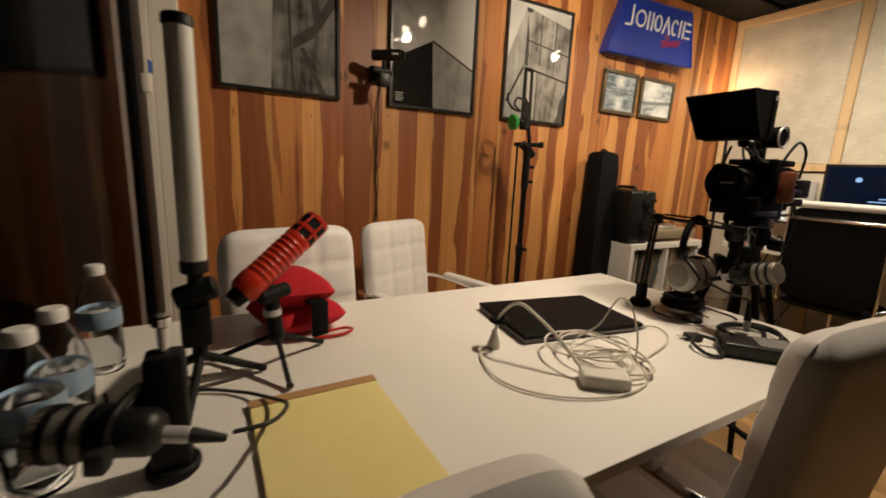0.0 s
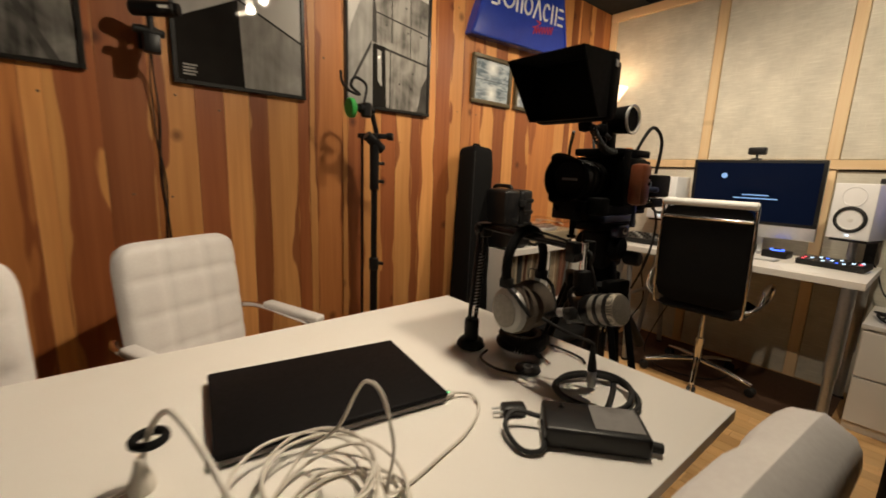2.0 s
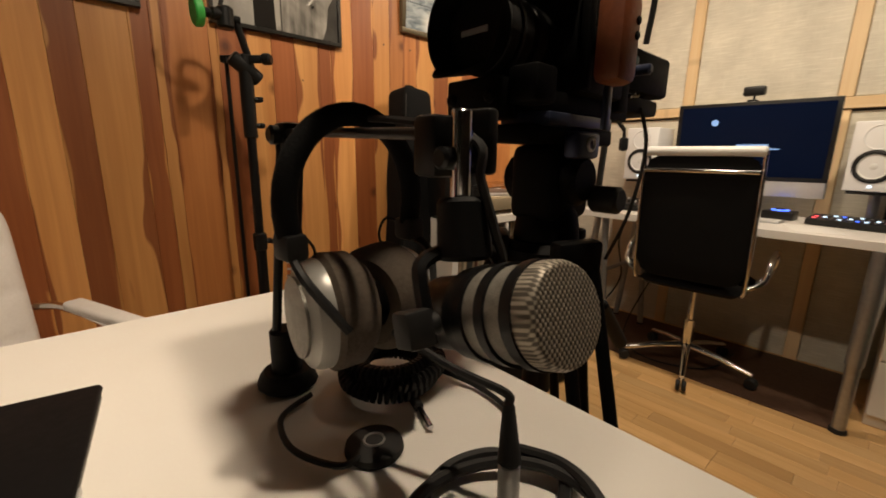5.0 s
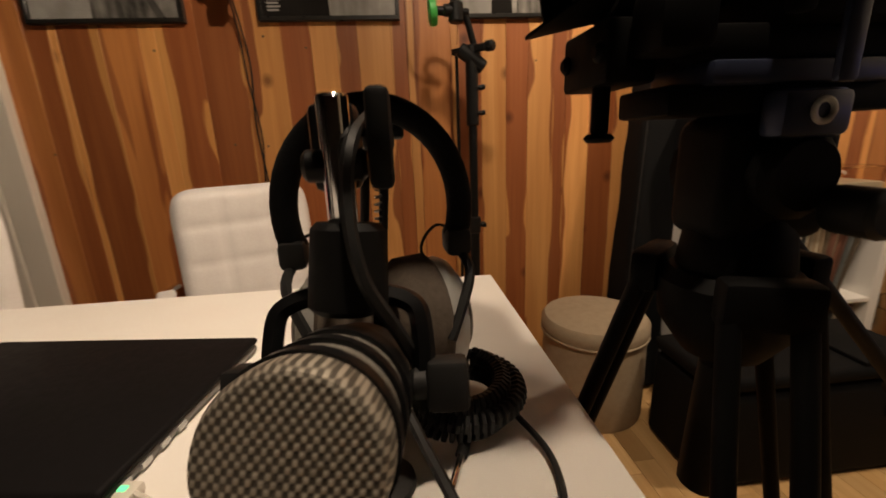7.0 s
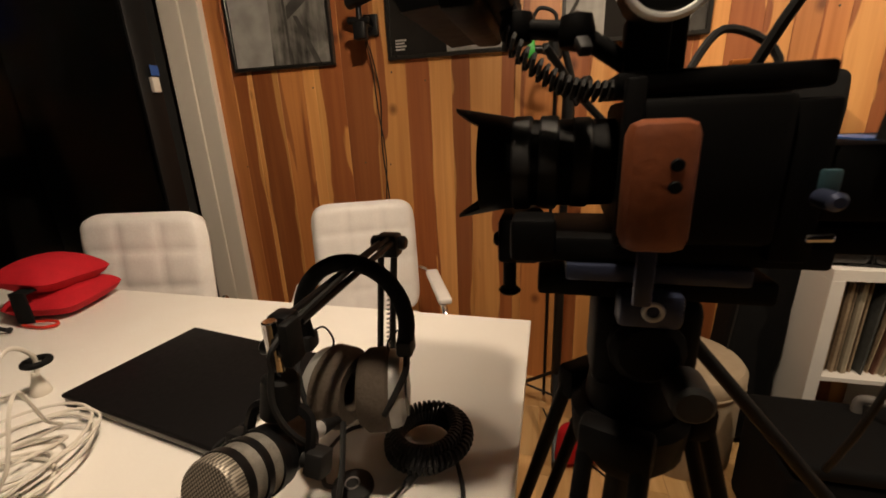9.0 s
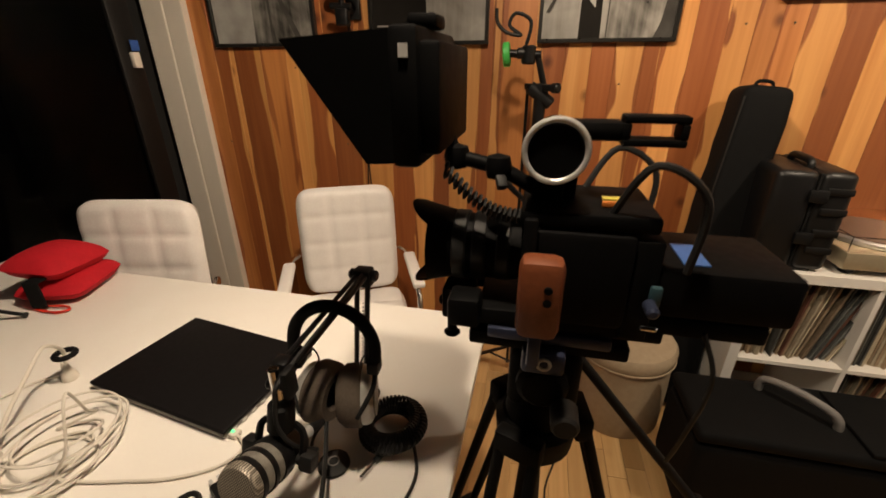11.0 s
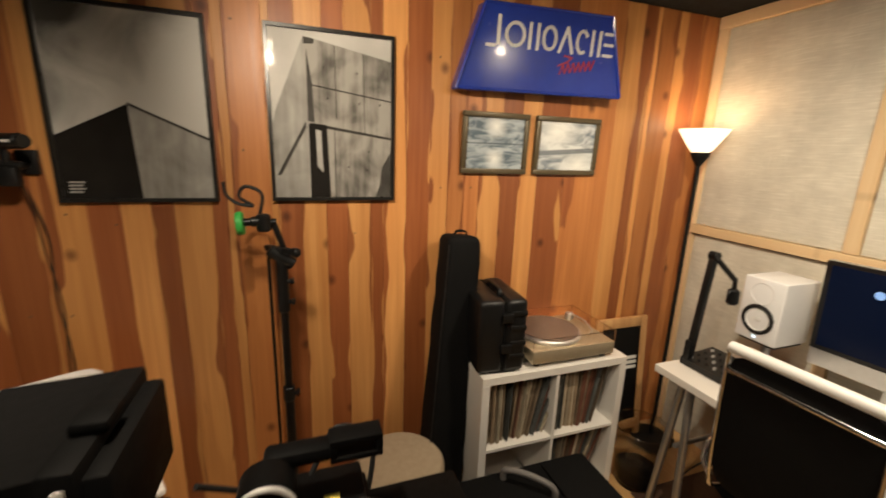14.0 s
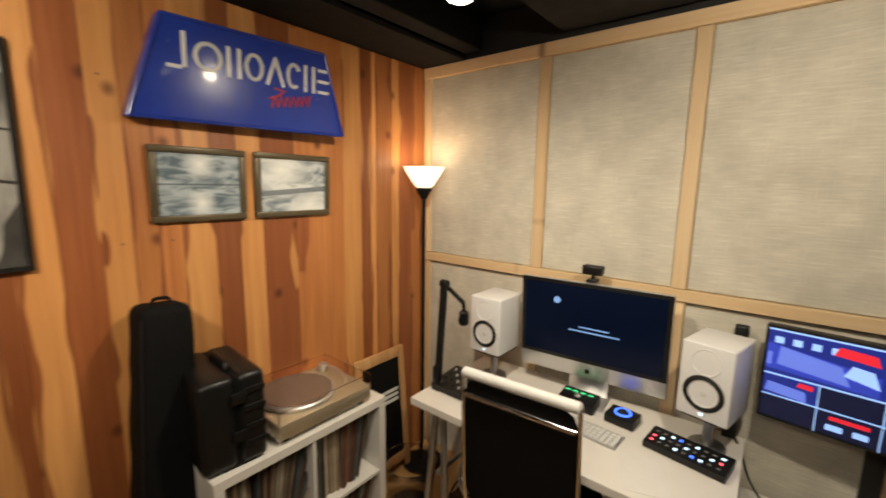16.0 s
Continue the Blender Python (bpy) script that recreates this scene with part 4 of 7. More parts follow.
part("tonearm", pipe(B(), curve([(0.385, 0.285, 0.115), (0.395, 0.18, 0.117), (0.37, 0.09, 0.112), (0.345, 0.06, 0.108)], 5), 0.0045, 8), ALU, tt)
part("arm_pivot", rod(B(), (0.385, 0.285, 0.082), (0.385, 0.285, 0.118), 0.022, soft=0.003), ALU, tt)
cov = B()
for a in ((0, 0.44, 0.0, 0.003, 0, 0.05), (0, 0.44, 0.335, 0.338, 0, 0.05), (0, 0.003, 0.003, 0.335, 0, 0.05), (0.437, 0.44, 0.003, 0.335, 0, 0.05), (0, 0.44, 0, 0.338, 0.05, 0.053)):
    box(cov, *a, m=pose(0, 0.004, 0.083))
cover = part("dust_cover", cov, DUST_C, tt, "clear acrylic dust cover", smooth=False)
cover.visible_shadow = False

# ---- floor things by the board wall ----
tall = thing("tripod_bag", "long black nylon tripod bag leaning on the board wall", "bag", pose(2.4, 2.11, 0) @ Matrix.Rotation(radians(-5), 4, "X") @ Matrix.Rotation(radians(5), 4, "Y"))
bm = B()
box(bm, -0.095, 0.095, -0.085, 0.085, 0.012, 1.31, 0.035, 4)
bmesh.ops.subdivide_edges(bm, edges=[e for e in bm.edges if abs(e.verts[0].co.z - e.verts[1].co.z) > 0.5], cuts=14)
for v in bm.verts:
    k = noise.noise(v.co * 7.0) * 0.008
    taper = 1.0 - 0.14 * v.co.z / 1.31
    v.co.x, v.co.y = v.co.x * taper + k, v.co.y * taper - k
part("body", bm, NYLON, tall)
part("top_loop", pipe(B(), curve([(-0.03, 0, 1.305), (-0.02, 0, 1.325), (0.02, 0, 1.325), (0.03, 0, 1.305)], 5), 0.006, 6), NYLON, tall)
part("seam", pipe(B(), [(-0.088, -0.082, 0.06), (-0.077, -0.072, 1.27)], 0.003, 6), RUBBER, tall)

otto = thing("storage_pouf", "round tan linen pouf with a padded lid", "pouf", pose(2.19, 2.0, 0))
part("drum", lathe(B(), [(0, 0.0), (0.178, 0.0), (0.182, 0.01), (0.184, 0.15), (0.181, 0.318), (0, 0.318)], 40), CLOTH_T, otto)
part("lid", lathe(B(), [(0, 0.32), (0.186, 0.32), (0.19, 0.33), (0.19, 0.362), (0.178, 0.378), (0.12, 0.39), (0, 0.394)], 40), CLOTH_T, otto)
part("piping", pipe(B(), circle((0, 0, 0.32), 0.188, 40), 0.004, 6, True), CLOTH_T, otto)

kit = thing("equipment_case", "soft black equipment case with a grey carrying handle", "case", pose(2.65, 1.69, 0, 0, 0, 0))
part("body", box(B(), -0.33, 0.33, -0.145, 0.145, 0, 0.315, 0.03, 3), NYLON, kit)
part("lid", box(B(), -0.332, 0.332, -0.147, 0.147, 0.318, 0.365, 0.02, 3), NYLON, kit)
part("handle", pipe(B(), curve([(-0.075, 0.1, 0.352), (-0.075, 0.1, 0.4), (-0.05, 0.075, 0.418), (0.0, 0.03, 0.422), (0.055, -0.02, 0.41), (0.075, -0.04, 0.39), (0.078, -0.043, 0.352)], 6), 0.013, 10), GRIP, kit, "grey rubber carrying handle")
flap = part("flap", box(B(), 0.11, 0.325, -0.14, 0.12, 0.364, 0.378, 0.006, 2), NYLON, kit)
for x, y in ((0.2, -0.149), (0.26, -0.15)):
    part("buckle", box(B(), x, x + 0.035, y - 0.006, y + 0.004, 0.31, 0.345, 0.003), CHROME, kit, "metal buckle")
    part("strap", box(B(), x + 0.006, x + 0.029, y - 0.004, y + 0.002, 0.2, 0.372, 0.001), NYLON, kit)

stand = thing("light_stand", "black light stand with a clamp head and green knob", "stand", pose(1.765, 2.09, 0))
part("lower_tube", rod(B(), (0, 0, 0.1), (0, 0, 0.72), 0.0175), METAL_BLK, stand)
part("upper_tube", rod(B(), (0, 0, 0.7), (0, 0, 1.12), 0.0145), METAL_BLK, stand)
part("side_rod", rod(B(), (-0.045, 0.03, 0.06), (-0.045, 0.03, 1.3), 0.006), METAL_BLK, stand)
part("collar", rod(B(), (0, 0, 0.69), (0, 0, 0.75), 0.022, soft=0.004), BLACK, stand)
part("silver_ring", rod(B(), (0, 0, 1.0), (0, 0, 1.03), 0.0135), CHROME, stand)
for z in (0.72, 1.1, 1.18):
    part("wing_knob", box(rod(B(), (0, 0, z), (0.032, -0.01, z), 0.008), 0.026, 0.04, -0.025, 0.015, z - 0.008, z + 0.008, 0.004), BLACK, stand)
part("joint", rod(rod(B(), (0, 0, 1.06), (0, 0, 1.31), 0.021, soft=0.004), (-0.04, 0, 1.3), (0.04, 0, 1.24), 0.023, soft=0.004), BLACK, stand)
part("top_arm", rod(rod(B(), (0.02, 0, 1.27), (-0.02, -0.01, 1.4), 0.011), (-0.01, -0.01, 1.4), (-0.12, -0.02, 1.405), 0.013), METAL_BLK, stand)
part("ball_head", rod(rod(B(), (-0.05, -0.015, 1.37), (-0.05, -0.015, 1.43), 0.024, soft=0.006), (-0.09, -0.02, 1.405), (-0.045, -0.015, 1.405), 0.018, soft=0.004), BLACK, stand)
part("grip_bar", box(rod(B(), (0.055, 0, 1.297), (0.085, 0, 1.297), 0.017, soft=0.005), -0.075, 0.06, -0.011, 0.011, 1.286, 1.308, 0.005, 2), BLACK, stand, m=pose(0, 0, 0, 0, 0, -45))
part("green_knob", rod(B(), (-0.135, -0.02, 1.4), (-0.112, -0.02, 1.402), 0.04, soft=0.004), GREEN, stand, "bright green rubber knob")
part("hook", pipe(B(), curve([(-0.06, -0.015, 1.43), (-0.05, -0.015, 1.5), (-0.1, -0.015, 1.525), (-0.12, -0.015, 1.49), (-0.08, -0.015, 1.46), (-0.13, -0.015, 1.47), (-0.16, -0.015, 1.5), (-0.165, -0.015, 1.54)], 6), 0.006, 8), RUBBER, stand)
for k in range(3):
    a = radians(120 * k + 150)
    u = Vector((math.cos(a), math.sin(a) * (0.5 if math.sin(a) > 0 else 1), 0))
    leg = part("leg", box(B(), -0.012, 0.012, -0.004, 0.004, 0, 0.35, 0.002, m=along(u * 0.3 + Vector((0, 0, 0.012)), Vector((0, 0, 0.2)))), METAL_BLK, stand)
    part("brace", rod(B(), u * 0.15 + Vector((0, 0, 0.1)), Vector((0, 0, 0.08)), 0.005), METAL_BLK, stand)
    part("foot", rod(B(), u * 0.305, u * 0.295 + Vector((0, 0, 0.022)), 0.012, soft=0.003), RUBBER, leg)

bin_ = thing("waste_bin", "smoked plastic waste bin with a crumpled liner", "bin", pose(3.45, 1.93, 0))
part("bucket", lathe(B(), [(0, 0), (0.1, 0), (0.135, 0.32), (0.139, 0.325), (0.135, 0.33), (0.131, 0.32), (0.097, 0.006), (0, 0.006)], 32), BIN_C, bin_)
part("liner", lathe(B(), [(0, 0.012), (0.09, 0.012), (0.1, 0.1), (0.06, 0.13), (0.03, 0.11), (0, 0.14)], 11), NYLON, bin_)

lean = thing("leaning_board", "honey wood framed black board leaning in the corner", "board", pose(3.6, 2.22, 0, -5, 0, 0))
bm = B()
for a in ((-0.2, -0.16, 0, 0.76), (0.12, 0.16, 0, 0.76), (-0.16, 0.12, 0.7, 0.76), (-0.16, 0.12, 0.06, 0.12)):
    box(bm, a[0], a[1], 0, 0.025, a[2], a[3], 0.005)
part("frame", bm, FRAME_W, lean)
part("panel", box(B(), -0.16, 0.12, 0.01, 0.018, 0.12, 0.7), MATT, lean, smooth=False)
for z in (0.5, 0.47, 0.44):
    part("label_bar", box(B(), -0.1, 0.1, 0.006, 0.009, z, z + 0.018), SIGN_WHITE, lean, "bar of pale print", smooth=False)

torch = thing("floor_lamp", "black torchiere floor lamp with a lit frosted glass bowl", "lamp", pose(3.82, 2.18, 0))
part("base", lathe(B(), [(0, 0), (0.125, 0), (0.125, 0.012), (0.03, 0.028), (0, 0.028)], 32), MATT, torch)
part("pole", rod(B(), (0, 0, 0.02), (0, 0, 1.66), 0.011), MATT, torch)
part("socket", lathe(B(), [(0.011, 1.63), (0.03, 1.66), (0.045, 1.685), (0.045, 1.7), (0, 1.7)], 24), MATT, torch)
bowl = part("shade", lathe(B(), [(0.03, 1.692), (0.055, 1.715), (0.085, 1.76), (0.118, 1.815), (0.113, 1.815), (0.08, 1.765), (0.05, 1.722), (0.03, 1.7)], 32), SHADE_ON, torch, "lit frosted glass bowl")
part("bulb", lathe(B(), [(0, 1.702), (0.015, 1.705), (0.024, 1.74), (0.02, 1.765), (0, 1.775)], 16), BULB, torch)
lamp = bpy.data.lights.new("lamp_glow", "POINT")
lamp.energy, lamp.color, lamp.shadow_soft_size = 0.9, (1.0, 0.78, 0.5), 0.05
new("lamp_glow", lamp).location = (3.82, 2.18, 1.84)

# ---- desk corner ----
DZ = 0.745
# thin dark brown slab on the floor, about the size of the desktop
desk_sheet = part("floor_sheet", box(B(), 3.36, 3.97, 0.64, 1.86, 0, 0.007, 0.003), FLOOR_BROWN, None, "dark brown sheet on the floor under the desk", smooth=False)
tagged(desk_sheet, category="mat")
desk = thing("desk", "white laminate desk on steel legs and a trestle", "desk")
part("desktop", box(B(), 3.35, 3.975, 0.61, 1.835, DZ - 0.034, DZ, 0.002), WHITE, desk, smooth=False)
for x, y in ((3.37, 0.66), (3.9, 0.66)):
    leg = part("leg", rod(rod(B(), (x, y, 0.012), (x, y, 0.3), 0.022), (x, y, 0.28), (x, y, DZ - 0.035), 0.028), STEEL, desk, "grey steel tube leg")
    part("foot", rod(B(), (x, y, 0), (x, y, 0.016), 0.03, 0.026), RUBBER, leg)
for x in (3.4, 3.9):
    for s in (-1, 1):
        leg = part("trestle_leg", rod(B(), (x - 0.05 if s < 0 else x, 1.7 + 0.09 * s, 0.01), (x, 1.7 + 0.02 * s, DZ - 0.035), 0.016), STEEL, desk, "slanted steel trestle leg")
        part("foot", rod(B(), (x - 0.05 if s < 0 else x, 1.7 + 0.09 * s, 0), (x - 0.05 if s < 0 else x, 1.7 + 0.09 * s, 0.014), 0.02), RUBBER, leg)
part("crossbar", rod(B(), (3.39, 1.7, 0.4), (3.9, 1.7, 0.4), 0.011), STEEL, desk)


def wire(name, pts, r, material, label, steps=7, seg=7, closed=False):
    ob = part(name, pipe(B(), curve(pts, steps, closed), r, seg, closed), material, None, label)
    return tagged(ob, category="cable")


imac = thing("desktop_computer", "slim aluminium all-in-one computer showing a dark blue screen", "computer", pose(3.875, 1.212, DZ, 0, 0, -90 + 4) @ pose(0, 0, 0))
IM = pose(0, 0, 0.095, 4, 0, 0)
part("housing", box(B(), -0.325, 0.325, 0.0, 0.03, 0, 0.455, 0.006, 3, IM), ALU, imac)
part("bezel", box(B(), -0.324, 0.324, -0.0035, 0.002, 0.075, 0.4545, 0.002, 2, IM), BLACK, imac)
part("display", box(B(), -0.305, 0.305, -0.0048, -0.0036, 0.095, 0.438, m=IM), SCREEN_ON, imac, "dark blue lit display", smooth=False)
for k, (u, wd, z) in enumerate(((0.02, 0.13, 0.245), (0.02, 0.22, 0.225))):
    part("text_line", box(B(), u - wd / 2, u + wd / 2, -0.0058, -0.005, z, z + 0.0065, m=IM), TEXT_ON, imac, "line of pale blue on-screen print", smooth=False)
part("logo_mark", lathe(B(), [(0, 0), (0.016, 0), (0.016, 0.0008), (0, 0.0008)], 16, IM @ pose(-0.15, -0.005, 0.36, 90, 0, 0)), TEXT_ON, imac, "small pale round mark")
part("chin_mark", lathe(B(), [(0, 0), (0.012, 0), (0.012, 0.0008), (0, 0.0008)], 16, IM @ pose(0, -0.0002, 0.036, 90, 0, 0)), BLACK, imac)
part("stand", box(box(B(), -0.09, 0.09, 0.035, 0.045, 0.006, 0.22, 0.004), -0.1, 0.1, -0.09, 0.1, 0, 0.008, 0.003), ALU, imac)

cam_web = thing("webcam", "small black webcam perched above the computer screen", "webcam", pose(3.9, 1.225, 1.302, 0, 0, -90))
part("body", box(B(), -0.045, 0.045, -0.025, 0.02, 0.025, 0.068, 0.008, 3), BLACK, cam_web)
part("neck", rod(B(), (0, 0, 0), (0, 0, 0.03), 0.006), BLACK, cam_web)
part("clip", box(B(), -0.02, 0.02, -0.035, 0.03, -0.006, 0.004, 0.002), BLACK, cam_web)


def speaker(m, label, stand_h):
    s = thing("studio_speaker", label, "speaker", m, "white studio monitors on the desk")
    part("cabinet", box(B(), -0.085, 0.085, 0, 0.215, stand_h, stand_h + 0.28, 0.006, 3), SPK_WHITE, s)
    q = pose(0, -0.0005, stand_h + 0.1, 90, 0, 0)
    part("woofer_surround", lathe(B(), [(0.048, 0), (0.066, 0), (0.067, 0.003), (0.058, 0.007), (0.05, 0.004)], 32, q), RUBBER, s)
    part("woofer_cone", lathe(B(), [(0.051, 0.003), (0.025, -0.012), (0.022, -0.006), (0.012, 0.0), (0, 0.002)], 32, q), CONE, s)
    q = pose(0, -0.0005, stand_h + 0.215, 90, 0, 0)
    part("waveguide", lathe(B(), [(0.05, 0.0005), (0.048, 0.002), (0.03, -0.008), (0.014, -0.012), (0.012, -0.006), (0, -0.003)], 32, q), SPK_WHITE, s)
    part("power_light", box(B(), -0.006, 0.006, -0.002, 0.001, stand_h + 0.016, stand_h + 0.024), LED_WHITE, s, "glowing white power mark", smooth=False)
    part("stand_plate", box(B(), -0.075, 0.075, 0.02, 0.2, stand_h - 0.014, stand_h, 0.003), BLACK, s)
    part("stand_stem", rod(rod(B(), (0, 0.1, 0.006), (0, 0.1, stand_h - 0.01), 0.018), (0, 0.1, 0), (0, 0.1, 0.014), 0.065, soft=0.004), STEEL, s)
    return s


speaker(pose(3.69, 1.66, DZ, 0, 0, -90), "white studio monitor speaker beside the boom microphone", 0.155)
speaker(pose(3.715, 0.745, DZ, 0, 0, -90 - 13), "white studio monitor speaker on a round desktop stand", 0.15)

mixer = thing("audio_mixer", "black audio mixer with knobs on the desk", "mixer", pose(3.6, 1.68, DZ, 0, 0, -90))
part("body", prism(B(), [(-0.13, 0), (0.13, 0), (0.13, 0.03), (-0.13, 0.03)], 0.2, pose(0, -0.13, 0.004, 6, 0, 0)), BLACK, mixer, smooth=False)
for i in range(6):
    for j in range(4):
        part("knob", rod(B(), (-0.1 + i * 0.037, -0.1 + j * 0.042, 0.034 + j * 0.0042), (-0.1 + i * 0.037, -0.1 + j * 0.042, 0.047 + j * 0.0042), 0.007, 0.0055, 8), RUBBER if (i + j) % 3 else SILVER, mixer)

boom = thing("boom_microphone", "black desk boom arm holding a small microphone", "microphone", pose(3.49, 1.79, DZ))
part("clamp", box(box(B(), -0.02, 0.03, -0.02, 0.02, 0, 0.02, 0.003), -0.02, 0.02, -0.015, 0.015, 0.02, 0.12, 0.004), BLACK, boom)
part("lower_arm", box(B(), -0.014, 0.014, -0.014, 0.014, 0.1, 0.52, 0.004, m=pose(0, 0, 0, 2, 2, 0)), BLACK, boom)
part("elbow", rod(B(), (0.018, -0.04, 0.52), (0.018, 0.0, 0.52), 0.02, soft=0.004), METAL_BLK, boom)
part("upper_arm", rod(B(), (0.018, -0.02, 0.52), (0.1, -0.07, 0.42), 0.011), BLACK, boom)
part("mic_body", rod(rod(B(), (0.105, -0.072, 0.31), (0.105, -0.072, 0.38), 0.024, soft=0.008), (0.105, -0.072, 0.37), (0.1, -0.07, 0.43), 0.009), METAL_BLK, boom)
part("shock_ring", pipe(B(), circle((0.105, -0.072, 0.345), 0.036, 20, "y"), 0.004, 6, True), METAL_BLK, boom)

iface = thing("audio_interface", "dark audio interface with green level lights", "audio interface", pose(3.79, 1.21, DZ, 0, 0, -90))
part("body", box(B(), -0.08, 0.08, -0.05, 0.05, 0.004, 0.05, 0.004, m=pose(0, 0, 0, 8, 0, 0)), METAL_BLK, iface)
part("dial", rod(B(), (0, -0.02, 0.05), (0, -0.02, 0.062), 0.014, soft=0.003), ALU, iface)
for k in range(4):
    part("level_light", box(B(), -0.07 + 0.035 * k, -0.05 + 0.035 * k, 0.015, 0.021, 0.052, 0.0545), LED_GREEN, iface, "green level light", smooth=False)
for x in (-0.06, 0.06):
    part("foot", box(B(), x - 0.01, x + 0.01, -0.045, 0.045, 0, 0.006), RUBBER, iface, smooth=False)

clock = thing("control_dial", "black desktop controller with a blue lit dial ring", "controller", pose(3.78, 1.02, DZ, 0, 0, -95))
part("body", box(B(), -0.06, 0.06, -0.05, 0.05, 0, 0.04, 0.006, m=None), BLACK, clock)
part("dial_ring", pipe(B(), circle((0, 0, 0.042), 0.03, 24), 0.005, 6, True), LED_BLUE, clock, "glowing blue dial ring")
part("dial", rod(B(), (0, 0, 0.038), (0, 0, 0.05), 0.021, soft=0.003), METAL_BLK, clock)

keys = thing("keyboard", "slim white computer keyboard", "keyboard", pose(3.62, 1.12, DZ, 0, 0, -94))
part("base", box(B(), -0.14, 0.14, -0.055, 0.055, 0, 0.008, 0.003), ALU, keys)
for i in range(13):
    for j in range(5):
        part("key", box(B(), -0.132 + i * 0.0205, -0.132 + i * 0.0205 + 0.017, -0.048 + j * 0.0195, -0.048 + j * 0.0195 + 0.016, 0.008, 0.0105, 0.001, 1), SIGN_WHITE, keys, smooth=False)

switch = thing("video_switcher", "black video switcher with rows of lit buttons", "video switcher", pose(3.69, 0.77, DZ, 0, 0, -90 - 10))
part("body", prism(B(), [(-0.135, 0), (0.135, 0), (0.135, 0.026), (-0.135, 0.026)], 0.115, pose(0, -0.055, 0.002, 7, 0, 0)), BLACK, switch, smooth=False)
for i in range(9):
    for j in range(3):
        mat_b = LED_RED if (i, j) in ((0, 0), (8, 1), (0, 1)) else LED_WHITE if (i * 2 + j) % 3 == 0 else LED_BLUE if (i + j) % 5 == 0 else GRIP
        part("button", box(B(), -0.119 + i * 0.0275, -0.107 + i * 0.0275, -0.038 + j * 0.03, -0.028 + j * 0.03, 0.031 + j * 0.0037, 0.034 + j * 0.0037, 0.001, 1), mat_b, switch, smooth=False)

note = part("paper_sheet", box(B(), -0.11, 0.11, -0.075, 0.075, 0, 0.0012, m=pose(3.5, 0.87, DZ, 0, 0, 20)), PAPER_W, None, "loose sheet of white paper on the desk", smooth=False)
tagged(note, category="paper")

# second screen on the drawers
tv = thing("video_monitor", "black monitor showing a blue multi-view picture grid", "monitor", pose(3.83, 0.285, 0.535, 0, 0, -90 - 8))
TV = pose(0, 0, 0.37, 3, 0, 0)
part("housing", box(B(), -0.31, 0.31, 0.0, 0.035, 0, 0.35, 0.005, 2, TV), BLACK, tv)
blue = [glow("view_field", c, 0.85) for c in ((0.012, 0.022, 0.2), (0.03, 0.05, 0.4), (0.005, 0.007, 0.03), (0.13, 0.19, 0.7), (0.7, 0.02, 0.035), (0.35, 0.55, 1.0), (0.03, 0.05, 0.42))]


def field(x0, x1, z0, z1, k, name="picture_field", y=0.0):
    part(name, box(B(), -0.3 + 0.6 * x0, -0.3 + 0.6 * x1, -0.0022 - y, -0.0005 - y, 0.01 + 0.33 * z0, 0.01 + 0.33 * z1, m=TV), blue[k], tv, smooth=False)


def sloped(off, outline, k, name, y=0.0005):
    part(name, prism(B(), [(-0.3 + 0.6 * (off + u), 0.01 + 0.33 * v) for u, v in outline], 0.0008, TV @ pose(0, -0.0025 - y, 0)), blue[k], tv, smooth=False)


field(0, 0.5, 0.5, 1, 0)
field(0.51, 1, 0.5, 1, 0)
for i in range(4):
    field(0.25 * i, 0.25 * i + 0.24, 0.26, 0.49, (0, 2, 2, 1)[i])
    field(0.25 * i, 0.25 * i + 0.24, 0.01, 0.25, (2, 2, 2, 1)[i])
for off in (0, 0.51):
    sloped(off, ((0, 0.56), (0.47, 0.52), (0.47, 0.72), (0, 0.84)), 6, "floor_shape")
    sloped(off, ((0.05, 0.62), (0.36, 0.56), (0.32, 0.74), (0.06, 0.82)), 3, "table_shape", 0.001)
    sloped(off, ((0.33, 0.66), (0.47, 0.6), (0.44, 0.76), (0.36, 0.78)), 5, "cushion_shape", 0.0015)
    sloped(off, ((0.28, 0.85), (0.46, 0.82), (0.44, 0.92), (0.3, 0.94)), 4, "red_shape", 0.001)
    field(off + 0.005, off + 0.025, 0.6, 0.74, 3, "bottle_shape", 0.0015)
    for k in range(4):
        field(off + 0.03 + 0.08 * k, off + 0.07 + 0.08 * k, 0.85, 0.92, 5, "light_shape", 0.001)
sloped(0, ((0.01, 0.3), (0.2, 0.27), (0.19, 0.38), (0.02, 0.41)), 3, "table_shape", 0.001)
sloped(0, ((0.15, 0.42), (0.22, 0.41), (0.22, 0.46), (0.16, 0.47)), 4, "red_shape", 0.001)
for z in (0.253, 0.492, 0.985):
    field(0, 1, z, z + (0.012 if z < 0.4 else 0.016), 5, "grid_line", 0.0018)
for x in (0.243, 0.498, 0.743):
    field(x, x + 0.006, 0.0, 0.5 if x != 0.498 else 1, 5, "grid_line", 0.0021)
field(0.3, 0.46, 0.17, 0.21, 4, "red_shape", 0.001)
field(0.29, 0.36, 0.06, 0.12, 5, "light_shape", 0.001)
field(0.4, 0.46, 0.06, 0.12, 5, "light_shape", 0.001)
part("stand", box(box(B(), -0.025, 0.025, 0.036, 0.06, 0.01, 0.55, 0.004), -0.12, 0.12, -0.06, 0.12, 0, 0.014, 0.004), BLACK, tv)

